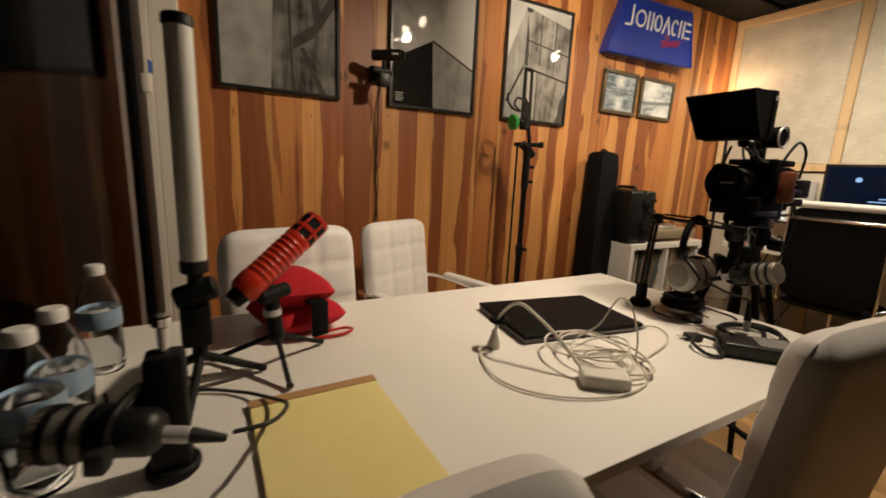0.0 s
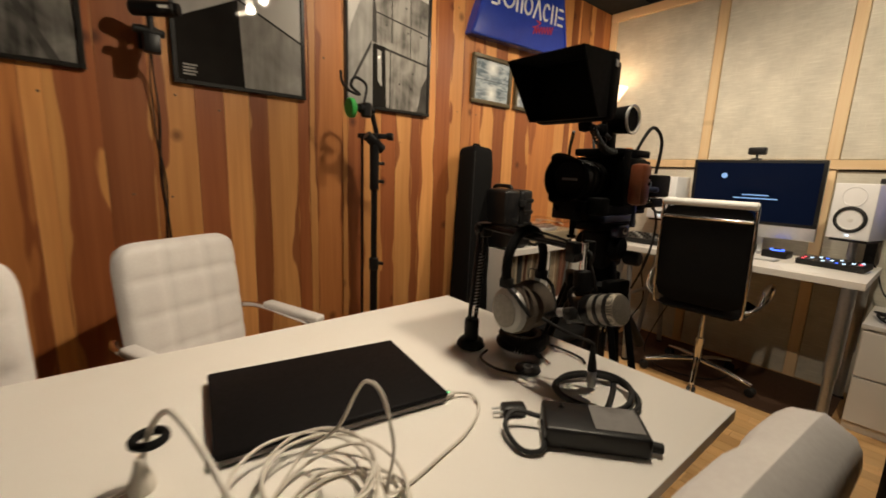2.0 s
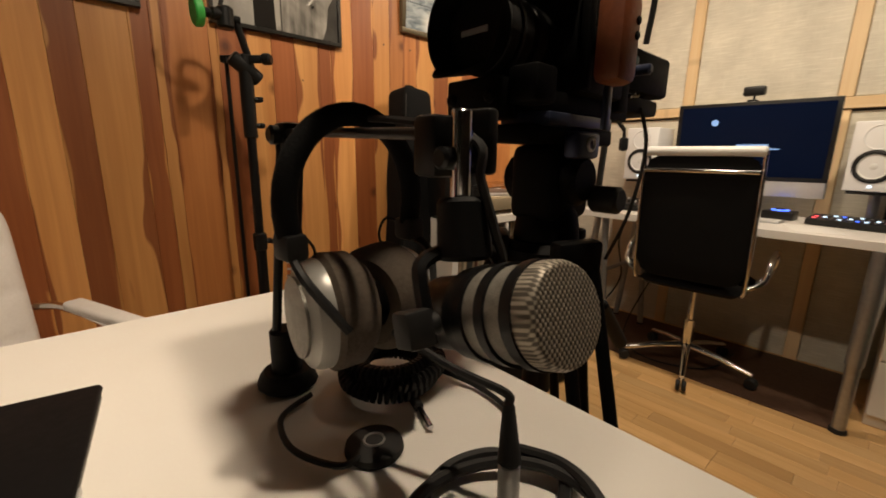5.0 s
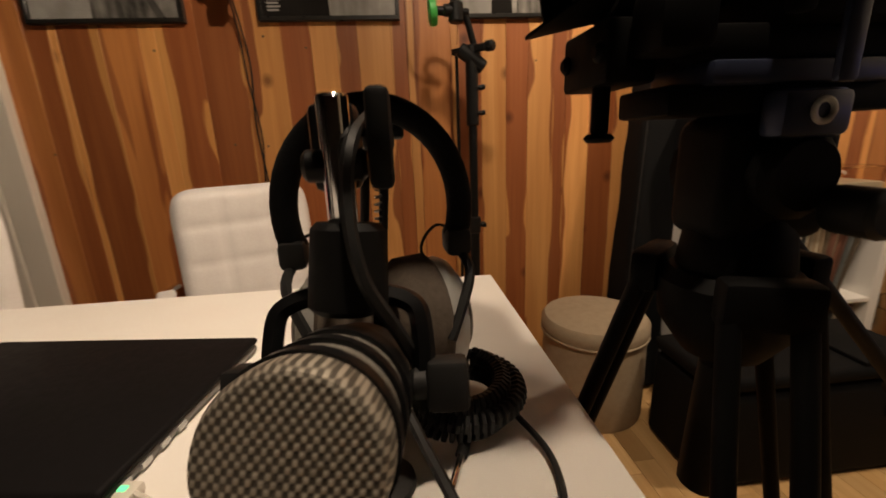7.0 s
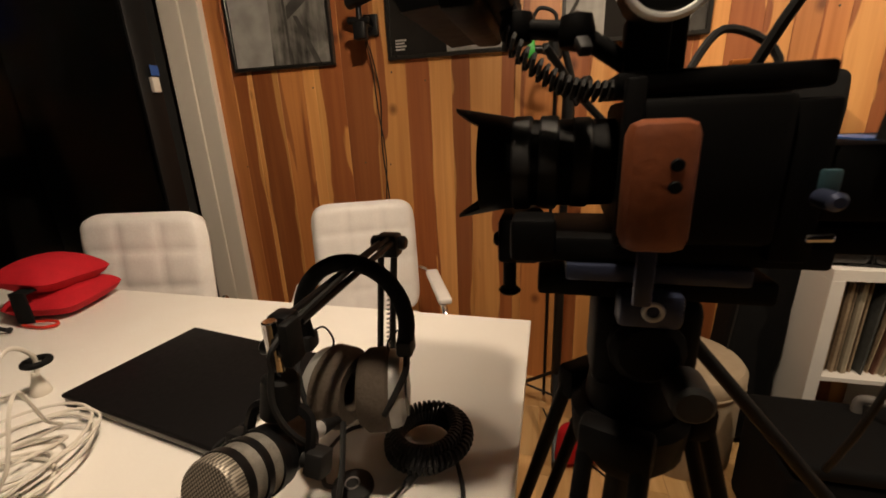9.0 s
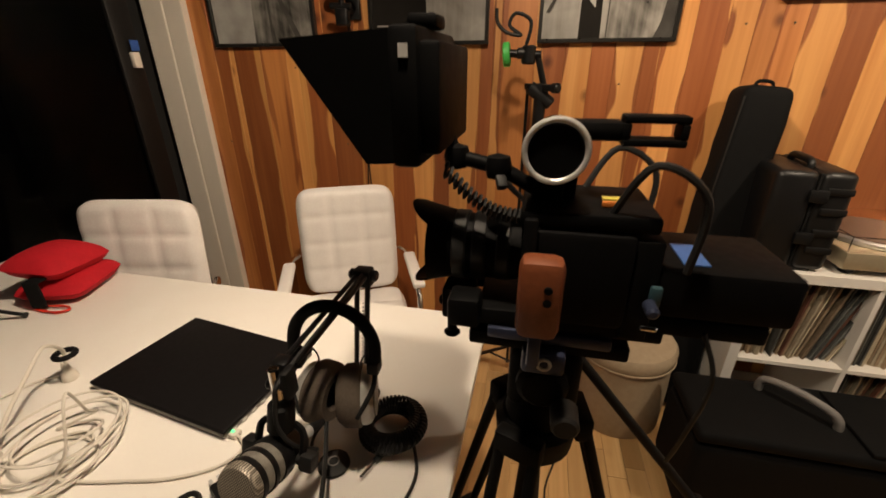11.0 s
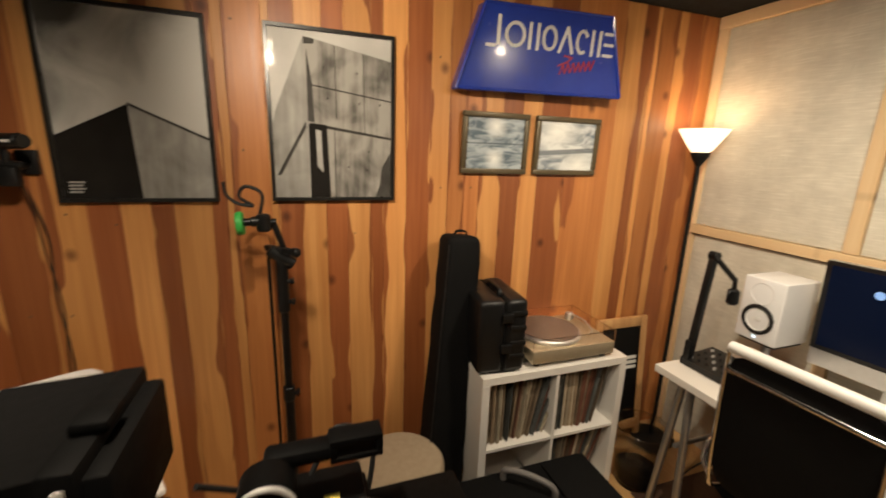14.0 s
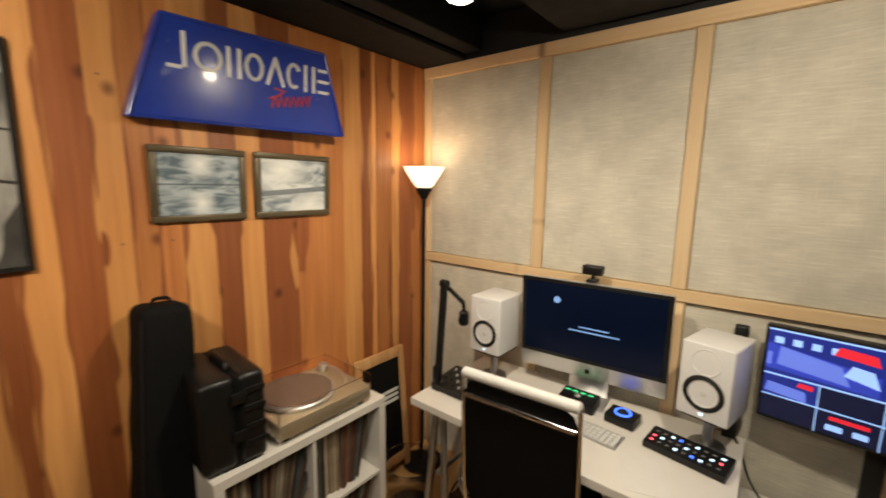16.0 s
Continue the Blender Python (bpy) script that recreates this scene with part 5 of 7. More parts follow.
chest = thing("drawer_unit", "low white two-drawer chest beside the desk", "drawers", pose(3.5, 0.08, 0))
part("carcass", box(B(), 0.018, 0.48, 0, 0.52, 0.0, 0.515, 0.002), WHITE, chest, smooth=False)
part("top", box(B(), 0, 0.48, -0.005, 0.525, 0.515, 0.535, 0.002), WHITE, chest, smooth=False)
for z0, z1 in ((0.05, 0.272), (0.28, 0.5)):
    part("drawer_front", box(B(), 0, 0.017, 0.004, 0.516, z0, z1, 0.002), WHITE, chest, smooth=False)

mouse = thing("small_speaker", "small dark grey speaker standing on the chest", "speaker", pose(3.57, 0.37, 0.535))
part("body", lathe(B(), [(0, 0), (0.03, 0), (0.034, 0.01), (0.034, 0.075), (0.028, 0.085), (0, 0.085)], 20), GRIP, mouse)
wire("cable_pile", [(3.62, 0.56, 0.545), (3.66, 0.5, 0.56), (3.6, 0.47, 0.55), (3.57, 0.53, 0.545), (3.64, 0.57, 0.56), (3.7, 0.52, 0.545), (3.63, 0.45, 0.555), (3.6, 0.55, 0.575), (3.7, 0.58, 0.56), (3.74, 0.5, 0.545)], 0.006, RUBBER, "tangled pile of black cables on the chest")
wire("hanging_cable", [(3.9, 0.66, 0.8), (3.92, 0.62, 0.72), (3.9, 0.58, 0.62), (3.82, 0.5, 0.56), (3.75, 0.42, 0.545)], 0.004, RUBBER, "black cable hanging from the desk to the chest")
wire("floor_cable", [(3.93, 1.5, 0.5), (3.85, 1.62, 0.2), (3.6, 1.6, 0.014), (3.4, 1.4, 0.013), (3.5, 1.15, 0.013), (3.8, 1.1, 0.013)], 0.004, RUBBER, "black cable trailing on the floor under the desk")
wire("wall_cable", [(3.9, 1.75, 0.72), (3.92, 1.83, 0.5), (3.88, 1.78, 0.25), (3.7, 1.86, 0.012), (3.55, 1.74, 0.012)], 0.005, RUBBER, "black cable looping down behind the trestle")

holder = thing("black_cylinder", "slim black wireless speaker standing behind the white speaker", "speaker", pose(3.955, 0.665, DZ))
part("body", box(B(), -0.018, 0.018, -0.022, 0.022, 0, 0.46, 0.006, 3), BLACK, holder)

# desk chair
seat = thing("desk_chair", "black mesh desk chair with chrome frame and white head roll", "chair", pose(3.476, 1.238, 0, 0, 0, 93.5))
lean_b = pose(0, 0.215, 0.5, -4, 0, 0)
bm = B()
puff(bm, 0.425, 0.03, 0.54, 1, 1, 0, 12, lean_b @ pose(0, 0, 0.265))
part("mesh_back", bm, NYLON, seat)
for s in (-1, 1):
    part("back_rail", pipe(B(), curve([lean_b @ Vector((s * 0.212, 0.0, 0.55)), lean_b @ Vector((s * 0.216, 0.003, 0.3)), lean_b @ Vector((s * 0.216, 0, 0.02)), Vector((s * 0.205, 0.17, 0.46)), Vector((s * 0.2, -0.1, 0.45))], 5), 0.008, 10), CHROME, seat)
    arm = part("armrest", pipe(B(), curve([(s * 0.22, 0.2, 0.5), (s * 0.27, 0.17, 0.54), (s * 0.275, 0.1, 0.62), (s * 0.275, -0.08, 0.62), (s * 0.27, -0.13, 0.54), (s * 0.22, -0.1, 0.46)], 6), 0.012, 10), CHROME, seat)
part("top_roll", rod(B(), lean_b @ Vector((-0.215, 0, 0.548)), lean_b @ Vector((0.215, 0, 0.548)), 0.02, soft=0.006), SIGN_WHITE, seat, "white padded roll along the top")
part("cross_bar", rod(B(), lean_b @ Vector((-0.205, 0.016, 0.47)), lean_b @ Vector((0.205, 0.016, 0.47)), 0.009), CHROME, seat)
part("seat_pad", puff(B(), 0.43, 0.05, 0.43, 1, 1, 0, 10, pose(0, 0, 0.46, -90, 0, 0)), NYLON, seat)
part("gas_column", rod(rod(B(), (0, 0, 0.08), (0, 0, 0.25), 0.026), (0, 0, 0.25), (0, 0, 0.435), 0.015), CHROME, seat)
for k in range(5):
    a = radians(72 * k + 30)
    u = Vector((math.cos(a), math.sin(a), 0))
    leg = part("base_leg", pipe(B(), [u * 0.02 + Vector((0, 0, 0.115)), u * 0.14 + Vector((0, 0, 0.1)), u * 0.28 + Vector((0, 0, 0.068))], 0.019, 10, r1=0.013), CHROME, seat)
    w_ = u.cross(Vector((0, 0, 1))) * 0.016
    part("caster", rod(rod(B(), u * 0.28 + w_ * 0.2 + Vector((0, 0, 0.032)), u * 0.28 + w_ * 1.3 + Vector((0, 0, 0.032)), 0.025, soft=0.005), u * 0.28 - w_ * 0.2 + Vector((0, 0, 0.032)), u * 0.28 - w_ * 1.3 + Vector((0, 0, 0.032)), 0.025, soft=0.005), RUBBER, leg)

cart = thing("utility_cart", "black metal cart with two shelves beside the drawers", "cart", pose(2.9, 0.0, 0))
for x in (0.0, 0.42):
    for y in (0.0, 0.42):
        leg = part("leg", rod(B(), (x, y, 0.05), (x, y, 0.66), 0.012), MATT, cart)
        part("caster", rod(B(), (x, y - 0.012, 0.024), (x, y + 0.012, 0.024), 0.024, soft=0.004), RUBBER, leg)
for z in (0.15, 0.6):
    part("tray", box(box(B(), -0.012, 0.432, -0.012, 0.432, z, z + 0.01, 0.003), -0.012, 0.432, 0.42, 0.432, z, z + 0.05, 0.003), MATT, cart)
part("push_bar", pipe(B(), curve([(0, 0.42, 0.6), (0, 0.44, 0.7), (0.05, 0.44, 0.72), (0.37, 0.44, 0.72), (0.42, 0.44, 0.7), (0.42, 0.42, 0.6)], 4), 0.01, 8), MATT, cart)
tub = thing("green_tub", "green plastic tub lined with a dark bag", "tub", pose(3.3, 0.2, 0.162))
tub.matrix_basis = pose(3.2, 0.28, 0.161)
part("shell", lathe(B(), [(0, 0), (0.09, 0), (0.105, 0.3), (0.1, 0.3), (0.086, 0.006), (0, 0.006)], 24), GREEN_BIN, tub)
part("liner", lathe(B(), [(0.1, 0.24), (0.108, 0.26), (0.11, 0.312), (0.1, 0.305), (0.06, 0.2), (0, 0.18)], 13), NYLON, tub)

# ceiling spots; the last fixture is made up to carry the fill lamp
for place, aim, watts, cone in SPOTS_AND_FILL:
    s = thing("track_spot_and_fill", "small black ceiling spotlight with a bright warm bulb, the fifth an added fill lamp", "spotlight", pose(place[0], place[1], place[2]), "ceiling spotlights")
    top_z = (2.43 if place[1] < 1.48 else CEIL) - place[2]
    part("stem", rod(B(), (0, 0, 0.05), (0, 0, top_z), 0.008), MATT, s)
    d = (Vector(aim) - Vector(place)).normalized()
    part("head", lathe(B(), [(0.026, -0.06), (0.036, -0.05), (0.046, 0.02), (0.043, 0.02), (0.033, -0.045), (0, -0.05)], 20, along((0, 0, 0.03), Vector((0, 0, 0.03)) + d)), MATT, s)
    part("bulb", lathe(B(), [(0, -0.045), (0.028, -0.04), (0.04, 0.005), (0.036, 0.022), (0.02, 0.032), (0, 0.035)], 16, along((0, 0, 0.03), Vector((0, 0, 0.03)) + d)), BULB, s)

# ---- camera rig on its tripod ----
TX, TY = 1.8, 0.985
tripod = thing("camera_tripod", "heavy black twin-tube video tripod with fluid head", "tripod", pose(TX, TY, 0))
part("bowl", lathe(B(), [(0, 0.82), (0.035, 0.82), (0.056, 0.85), (0.06, 0.89), (0.05, 0.9), (0, 0.9)], 24), RIG_BLK, tripod)
part("bowl_handle", rod(B(), (0, 0, 0.66), (0, 0, 0.81), 0.022, 0.016, soft=0.006), RUBBER, tripod)
part("head_base", lathe(B(), [(0, 0.89), (0.042, 0.89), (0.046, 0.905), (0.042, 0.935), (0.036, 0.95), (0, 0.95)], 24), RIG_BLK, tripod)
part("head_body", box(B(), -0.045, 0.05, -0.036, 0.036, 0.93, 1.03, 0.014, 3), RIG_BLK, tripod)
part("head_cheek", rod(B(), (0, -0.055, 0.985), (0, 0.06, 0.985), 0.034, soft=0.008), RIG_BLK, tripod)
part("head_plate", box(B(), -0.1, 0.1, -0.035, 0.035, 1.03, 1.052, 0.004), RIG_BLK, tripod)
part("quick_plate", box(B(), -0.075, 0.075, -0.045, 0.03, 1.05, 1.066, 0.003), BLUE_MET, tripod, "blue-grey quick-release plate")
lock = part("side_lock", box(B(), -0.03, 0.024, -0.058, -0.035, 1.012, 1.045, 0.006), BLUE_MET, tripod, "blue-grey locking block")
part("lock_ring", pipe(B(), circle((-0.002, -0.059, 1.03), 0.0075, 20, "y"), 0.0022, 8, True), SILVER, lock, "pale metal ring")
part("drag_knob", rod(B(), (0.03, -0.09, 0.96), (0.03, -0.05, 0.96), 0.018, soft=0.004), RUBBER, tripod)
part("pan_handle", rod(rod(B(), (0.05, 0.055, 0.97), (0.32, 0.03, 0.66), 0.008), (0.26, 0.035, 0.73), (0.36, 0.026, 0.615), 0.015, soft=0.006), RUBBER, tripod)
for k in range(3):
    a = radians(120 * k + 10)
    u = Vector((math.cos(a), math.sin(a), 0))
    v = u.cross(Vector((0, 0, 1)))
    leg = part("leg", box(B(), -0.034, 0.034, -0.013, 0.013, 0.87, 0.91, 0.006, 2, pose(0.064 * u.x, 0.066 * u.y, 0, 0, 0, math.degrees(a) + 90)), RIG_BLK, tripod)
    for s in (-1, 1):
        part("upper_tube", rod(B(), u * 0.068 + v * 0.025 * s + Vector((0, 0, 0.885)), u * 0.215 + v * 0.031 * s + Vector((0, 0, 0.38)), 0.0088), RIG_BLK, leg)
    part("leg_lock", box(B(), -0.042, 0.042, -0.02, 0.02, -0.03, 0.04, 0.008, 2, Matrix.Translation(u * 0.215 + Vector((0, 0, 0.38))) @ pose(0, 0, 0, 0, 0, math.degrees(a) + 90) @ pose(0, 0, 0, -22, 0, 0)), RUBBER, leg)
    part("lower_tube", rod(B(), u * 0.212 + Vector((0, 0, 0.39)), u * 0.32 + Vector((0, 0, 0.03)), 0.011), RIG_BLK, leg)
    part("foot", rod(B(), u * 0.325, u * 0.317 + Vector((0, 0, 0.035)), 0.02, 0.014, soft=0.004), RUBBER, leg)
    part("spreader", box(B(), 0.0, 0.21, -0.009, 0.009, -0.006, 0.006, 0.002, m=Matrix.Translation((0, 0, 0.34)) @ pose(0, 0, 0, 0, 0, math.degrees(a))), RIG_BLK, tripod)

rig = thing("cinema_camera", "black cinema camera rig with lens, hooded monitor and tan side grip", "camera", pose(0, 0, 0))
rig.matrix_basis = pose(1.8, 0.985, 1.066)
X = lambda x: x - 1.8  # noqa: E731
Y = lambda y: y - 0.985  # noqa: E731
Z = lambda z: z - 1.066  # noqa: E731


def rbox(name, x0, x1, y0, y1, z0, z1, material, bevel=0.004, label="", parent=None):
    return part(name, box(B(), X(x0), X(x1), Y(y0), Y(y1), Z(z0), Z(z1), bevel, 2), material, parent or rig, label)


def rrod(name, a, b, r, material, r1=None, soft=0.003, label="", parent=None):
    f = lambda p: (X(p[0]), Y(p[1]), Z(p[2]))  # noqa: E731
    return part(name, rod(B(), f(a), f(b), r, r1, 18, soft), material, parent or rig, label)


rbox("base_plate", 1.71, 1.93, 0.945, 1.05, 1.066, 1.09, RIG_BLK)
body = rbox("body", 1.765, 1.88, 0.93, 1.065, 1.088, 1.205, RIG_BLK, 0.008)
rbox("cage_top", 1.755, 1.9, 0.935, 1.06, 1.207, 1.225, RIG_BLK, 0.004)
rbox("cage_side", 1.76, 1.775, 0.92, 0.932, 1.09, 1.22, RIG_BLK, 0.003)
lens = rrod("lens_barrel", (1.77, 1.005, 1.15), (1.67, 1.005, 1.15), 0.041, RIG_BLK, 0.043, label="black zoom lens barrel")
for x, r in ((1.745, 0.0435), (1.715, 0.046), (1.69, 0.0465)):
    rrod("focus_ring", (x, 1.005, 1.15), (x - 0.018, 1.005, 1.15), r, RUBBER, soft=0.002, parent=lens)
bm = B()
ring = []
for k in range(48):
    t = 2 * math.pi * k / 48
    out = 0.03 + 0.028 * max(0, math.cos(2 * t + math.pi)) ** 0.8
    ring.append((math.cos(t), math.sin(t), out))
vs = []
for c, s, out in ring:
    vs.append([bm.verts.new((X(x), Y(1.005) + r * c, Z(1.15) + r * s)) for x, r in ((1.672, 0.045), (1.672 - out, 0.056), (1.672 - out, 0.053), (1.672, 0.042))])
for k in range(48):
    a, b = vs[k], vs[(k + 1) % 48]
    for i in range(4):
        bm.faces.new((a[i], b[i], b[(i + 1) % 4], a[(i + 1) % 4]))
part("lens_hood", bm, RIG_BLK, lens, "petal lens hood")
rrod("front_cap", (1.672, 1.005, 1.15), (1.664, 1.005, 1.15), 0.043, RIG_BLK, parent=lens, label="black lens cap")
rbox("cap_label", 1.6625, 1.664, 0.985, 1.025, 1.146, 1.152, GRIP, 0.0, "tiny grey bar of print", lens)
for y in (0.975, 1.035):
    rrod("support_rod", (1.93, y, 1.078), (1.655, y, 1.078), 0.0075, RIG_BLK)
rbox("rod_bracket", 1.66, 1.7, 0.965, 1.045, 1.055, 1.1, RIG_BLK, 0.004)
rrod("bracket_pin", (1.67, 0.99, 1.1), (1.67, 0.99, 1.018), 0.007, RIG_BLK)
rrod("pin_end", (1.67, 0.99, 1.02), (1.67, 0.99, 1.013), 0.012, RIG_BLK)
rbox("lens_motor", 1.675, 1.715, 0.925, 0.965, 1.07, 1.11, RIG_BLK, 0.006)
rrod("motor_arm", (1.695, 0.945, 1.09), (1.695, 0.99, 1.1), 0.01, RIG_BLK)
grip = rbox("side_grip", 1.759, 1.806, 0.88, 0.915, 1.095, 1.19, TAN_LEATHER, 0.011, "tan brown leather-covered side grip")
for z in (1.145, 1.16):
    rrod("grip_screw", (1.79, 0.882, z), (1.79, 0.8775, z), 0.0045, RIG_BLK, parent=grip, soft=0.001)
part("grip_strap", box(B(), X(1.775), X(1.79), Y(0.9), Y(0.906), Z(1.045), Z(1.095), 0.003), BLUE_MET, grip, "blue webbing strap end")
rbox("grip_mount", 1.775, 1.8, 0.914, 0.932, 1.13, 1.16, RIG_BLK)
handle = rbox("top_handle", 1.78, 1.86, 0.985, 1.015, 1.292, 1.314, RIG_BLK, 0.008)
rbox("handle_post", 1.79, 1.815, 0.985, 1.015, 1.224, 1.302, RIG_BLK)
bm = B()
for a in ((1.855, 1.92, 1.288, 1.296), (1.855, 1.92, 1.312, 1.32), (1.912, 1.92, 1.296, 1.312), (1.855, 1.863, 1.296, 1.312)):
    box(bm, X(a[0]), X(a[1]), Y(0.985), Y(1.015), Z(a[2]), Z(a[3]), 0.002)
part("handle_frame", bm, RIG_BLK, rig)
eye = rrod("viewfinder", (1.785, 0.935, 1.29), (1.785, 0.985, 1.29), 0.032, RIG_BLK, 0.03, 0.006, "black round viewfinder tube")
part("eyecup_rim", pipe(B(), circle((X(1.785), Y(0.932), Z(1.29)), 0.031, 32, "y"), 0.0032, 8, True), SILVER, eye, "worn pale metal rim")
rrod("eyecup_glass", (1.785, 0.9355, 1.29), (1.785, 0.933, 1.29), 0.027, RIG_BLK, parent=eye, soft=0.001)
rbox("finder_mount", 1.765, 1.8, 0.975, 1.0, 1.22, 1.27, RIG_BLK)
# articulated arm and hooded monitor
arm = [(X(1.77), Y(0.99), Z(1.235)), (X(1.725), Y(0.975), Z(1.262)), (X(1.675), Y(0.985), Z(1.27)), (X(1.66), Y(0.99), Z(1.3))]
part("monitor_arm", pipe(B(), arm, 0.009, 10), RIG_BLK, rig)
for p in arm[1:3]:
    part("arm_joint", lathe(B(), [(0, -0.016), (0.013, -0.012), (0.016, 0), (0.013, 0.012), (0, 0.016)], 14, Matrix.Translation(p)), RIG_BLK, rig)
part("arm_lever", box(B(), -0.006, 0.006, -0.03, 0.0, -0.005, 0.005, 0.003, 2, Matrix.Translation(arm[1]) @ pose(0, 0, 0, 40, 0, 20)), RUBBER, rig)
coil = []
for k in range(130):
    t = k / 129
    c = Vector((X(1.665), Y(0.96), Z(1.262))).lerp(Vector((X(1.77), Y(0.95), Z(1.215))), t) - Vector((0, 0, 0.02 * math.sin(math.pi * t)))
    coil.append(c + Vector((0.003 * math.sin(k * 0.9), 0.007 * math.cos(k * 0.9), 0.007 * math.sin(k * 0.9))))
part("coiled_cable", pipe(B(), coil, 0.0022, 5), RUBBER, rig)
mon = part("field_monitor", box(B(), X(1.622), X(1.652), Y(0.903), Y(1.082), Z(1.272), Z(1.403), 0.006, 2), RIG_BLK, rig)
rbox("monitor_label", 1.652, 1.6535, 0.93, 0.96, 1.33, 1.35, SIGN_WHITE, 0.0, "small white sticker", mon)
rbox("monitor_back", 1.65, 1.672, 0.91, 1.07, 1.285, 1.39, RIG_BLK, 0.005, parent=mon)
rbox("side_sticker", 1.634, 1.643, 0.9015, 0.9035, 1.375, 1.387, SIGN_WHITE, 0.0, "small white label", mon)
bm = B()
top = [(1.625, 0.905, 1.4), (1.625, 1.08, 1.4), (1.515, 1.085, 1.392), (1.515, 0.9, 1.392)]
low = [(1.625, 0.905, 1.276), (1.625, 1.08, 1.276), (1.594, 1.08, 1.274), (1.594, 0.905, 1.274)]
q = lambda p, o=0.0: bm.verts.new((X(p[0]), Y(p[1]) + o, Z(p[2])))  # noqa: E731
for face in ([top[0], top[1], top[2], top[3]], [top[0], top[3], low[3], low[0]], [top[1], low[1], low[2], top[2]], [low[0], low[3], low[2], low[1]]):
    bm.faces.new([q(p) for p in face])
bmesh.ops.remove_doubles(bm, verts=bm.verts, dist=1e-5)
bmesh.ops.solidify(bm, geom=bm.faces[:], thickness=0.003)
part("sun_hood", bm, RIG_BLK, mon, "black fabric sun hood", smooth=False)
rbox("shoe_mount", 1.628, 1.66, 0.95, 0.99, 1.402, 1.416, RIG_BLK, parent=mon)
batt = rbox("battery_box", 1.9, 2.05, 0.938, 1.065, 1.108, 1.168, RIG_BLK, 0.007, "black battery with a blue print stripe")
rbox("battery_stripe", 1.935, 1.962, 0.955, 1.015, 1.168, 1.1695, STRIPE_B, 0.0, "blue bar of print", batt)
rbox("battery_plate", 1.878, 1.908, 0.935, 1.065, 1.075, 1.2, RIG_BLK, 0.004)
rbox("rear_module", 1.9, 2.035, 0.945, 1.055, 1.08, 1.104, RIG_BLK, 0.005)
rbox("indicator", 1.842, 1.862, 0.964, 0.972, 1.225, 1.231, surface("orange_tag", (0.6, 0.18, 0.03)), 0.001, "small orange tag")
rbox("indicator", 1.846, 1.866, 0.99, 1.006, 1.225, 1.2275, surface("yellow_sticker", (0.7, 0.6, 0.1)), 0.0005, "small yellow sticker")
rbox("rear_connector", 1.9, 1.912, 0.928, 0.936, 1.125, 1.15, surface("teal_connector", (0.03, 0.07, 0.085), None, 0.4), 0.002, "teal cable connector")
rrod("release_lever", (1.897, 0.93, 1.098), (1.914, 0.926, 1.1), 0.0035, CHROME, soft=0.001, label="bright metal release lever")
part("hanging_cable", pipe(B(), curve([(X(1.97), Y(0.945), Z(1.09)), (X(1.99), Y(0.938), Z(1.03)), (X(1.985), Y(0.95), Z(0.93)), (X(1.99), Y(0.985), Z(0.84))], 6), 0.003, 7), RUBBER, rig)
for pts in ([(1.85, 0.95, 1.22), (1.88, 0.93, 1.28), (1.93, 0.925, 1.25), (1.93, 0.93, 1.17)], [(1.83, 1.05, 1.22), (1.87, 1.08, 1.27), (1.92, 1.075, 1.24), (1.91, 1.06, 1.16)], [(1.7, 1.03, 1.26), (1.75, 1.07, 1.2), (1.82, 1.08, 1.14), (1.87, 1.06, 1.12)]):
    part("cable", pipe(B(), curve([(X(a), Y(b), Z(c)) for a, b, c in pts], 6), 0.0042, 7), RUBBER, rig)
rrod("cable_plug", (1.9, 0.905, 1.13), (1.9, 0.93, 1.13), 0.007, BLUE_MET)

# ---- on the table: laptop and charger ----
lap = thing("laptop", "closed matt black laptop on the table", "laptop", pose(1.102, 1.095, TBL, 0, 0, -8.4))
part("base", box(B(), -0.182, 0.182, -0.127, 0.127, 0.002, 0.012, 0.004, 2), GRIP, lap)
part("lid", box(B(), -0.184, 0.184, -0.129, 0.129, 0.0125, 0.0215, 0.005, 3), LID_BLK, lap)
for k in range(4):
    part("port", box(B(), 0.1815, 0.1835, -0.11 + 0.024 * k, -0.098 + 0.024 * k, 0.004, 0.009), SILVER, lap, smooth=False)
plug = part("power_plug", box(B(), 0.184, 0.2, -0.122, -0.104, 0.002, 0.011, 0.002), CABLE_W, lap, "white magnetic power plug")
part("charge_light", box(B(), 0.186, 0.192, -0.116, -0.111, 0.011, 0.0125), LED_GREEN, plug, "green charging light", smooth=False)
for x in (-0.15, 0.15):
    part("foot", box(B(), x - 0.01, x + 0.01, -0.11, 0.11, 0, 0.003), RUBBER, lap, smooth=False)

zt = TBL + 0.005
loops = []
for k in range(60):
    a = radians(k * 33)
    r = 0.07 + 0.02 * math.sin(k * 0.31) + 0.008 * math.sin(k * 0.83)
    up = 0.024 * (0.5 + 0.5 * math.sin(k * 0.27 + 1)) + 0.03 * max(0, math.sin(k * 0.2618)) ** 6 * (1 if k > 24 else 0)
    loops.append((1.0 + 0.018 * math.sin(k * 0.17) + r * math.cos(a), 0.855 + 0.015 * math.cos(k * 0.23) + r * 1.1 * math.sin(a), zt + up))
standing = [(1.0, 0.93, zt + 0.02), (1.035, 0.9, 0.815), (1.052, 0.88, 0.87), (1.062, 0.868, 0.888), (1.074, 0.85, 0.872), (1.078, 0.828, 0.81), (1.06, 0.812, zt + 0.012)]
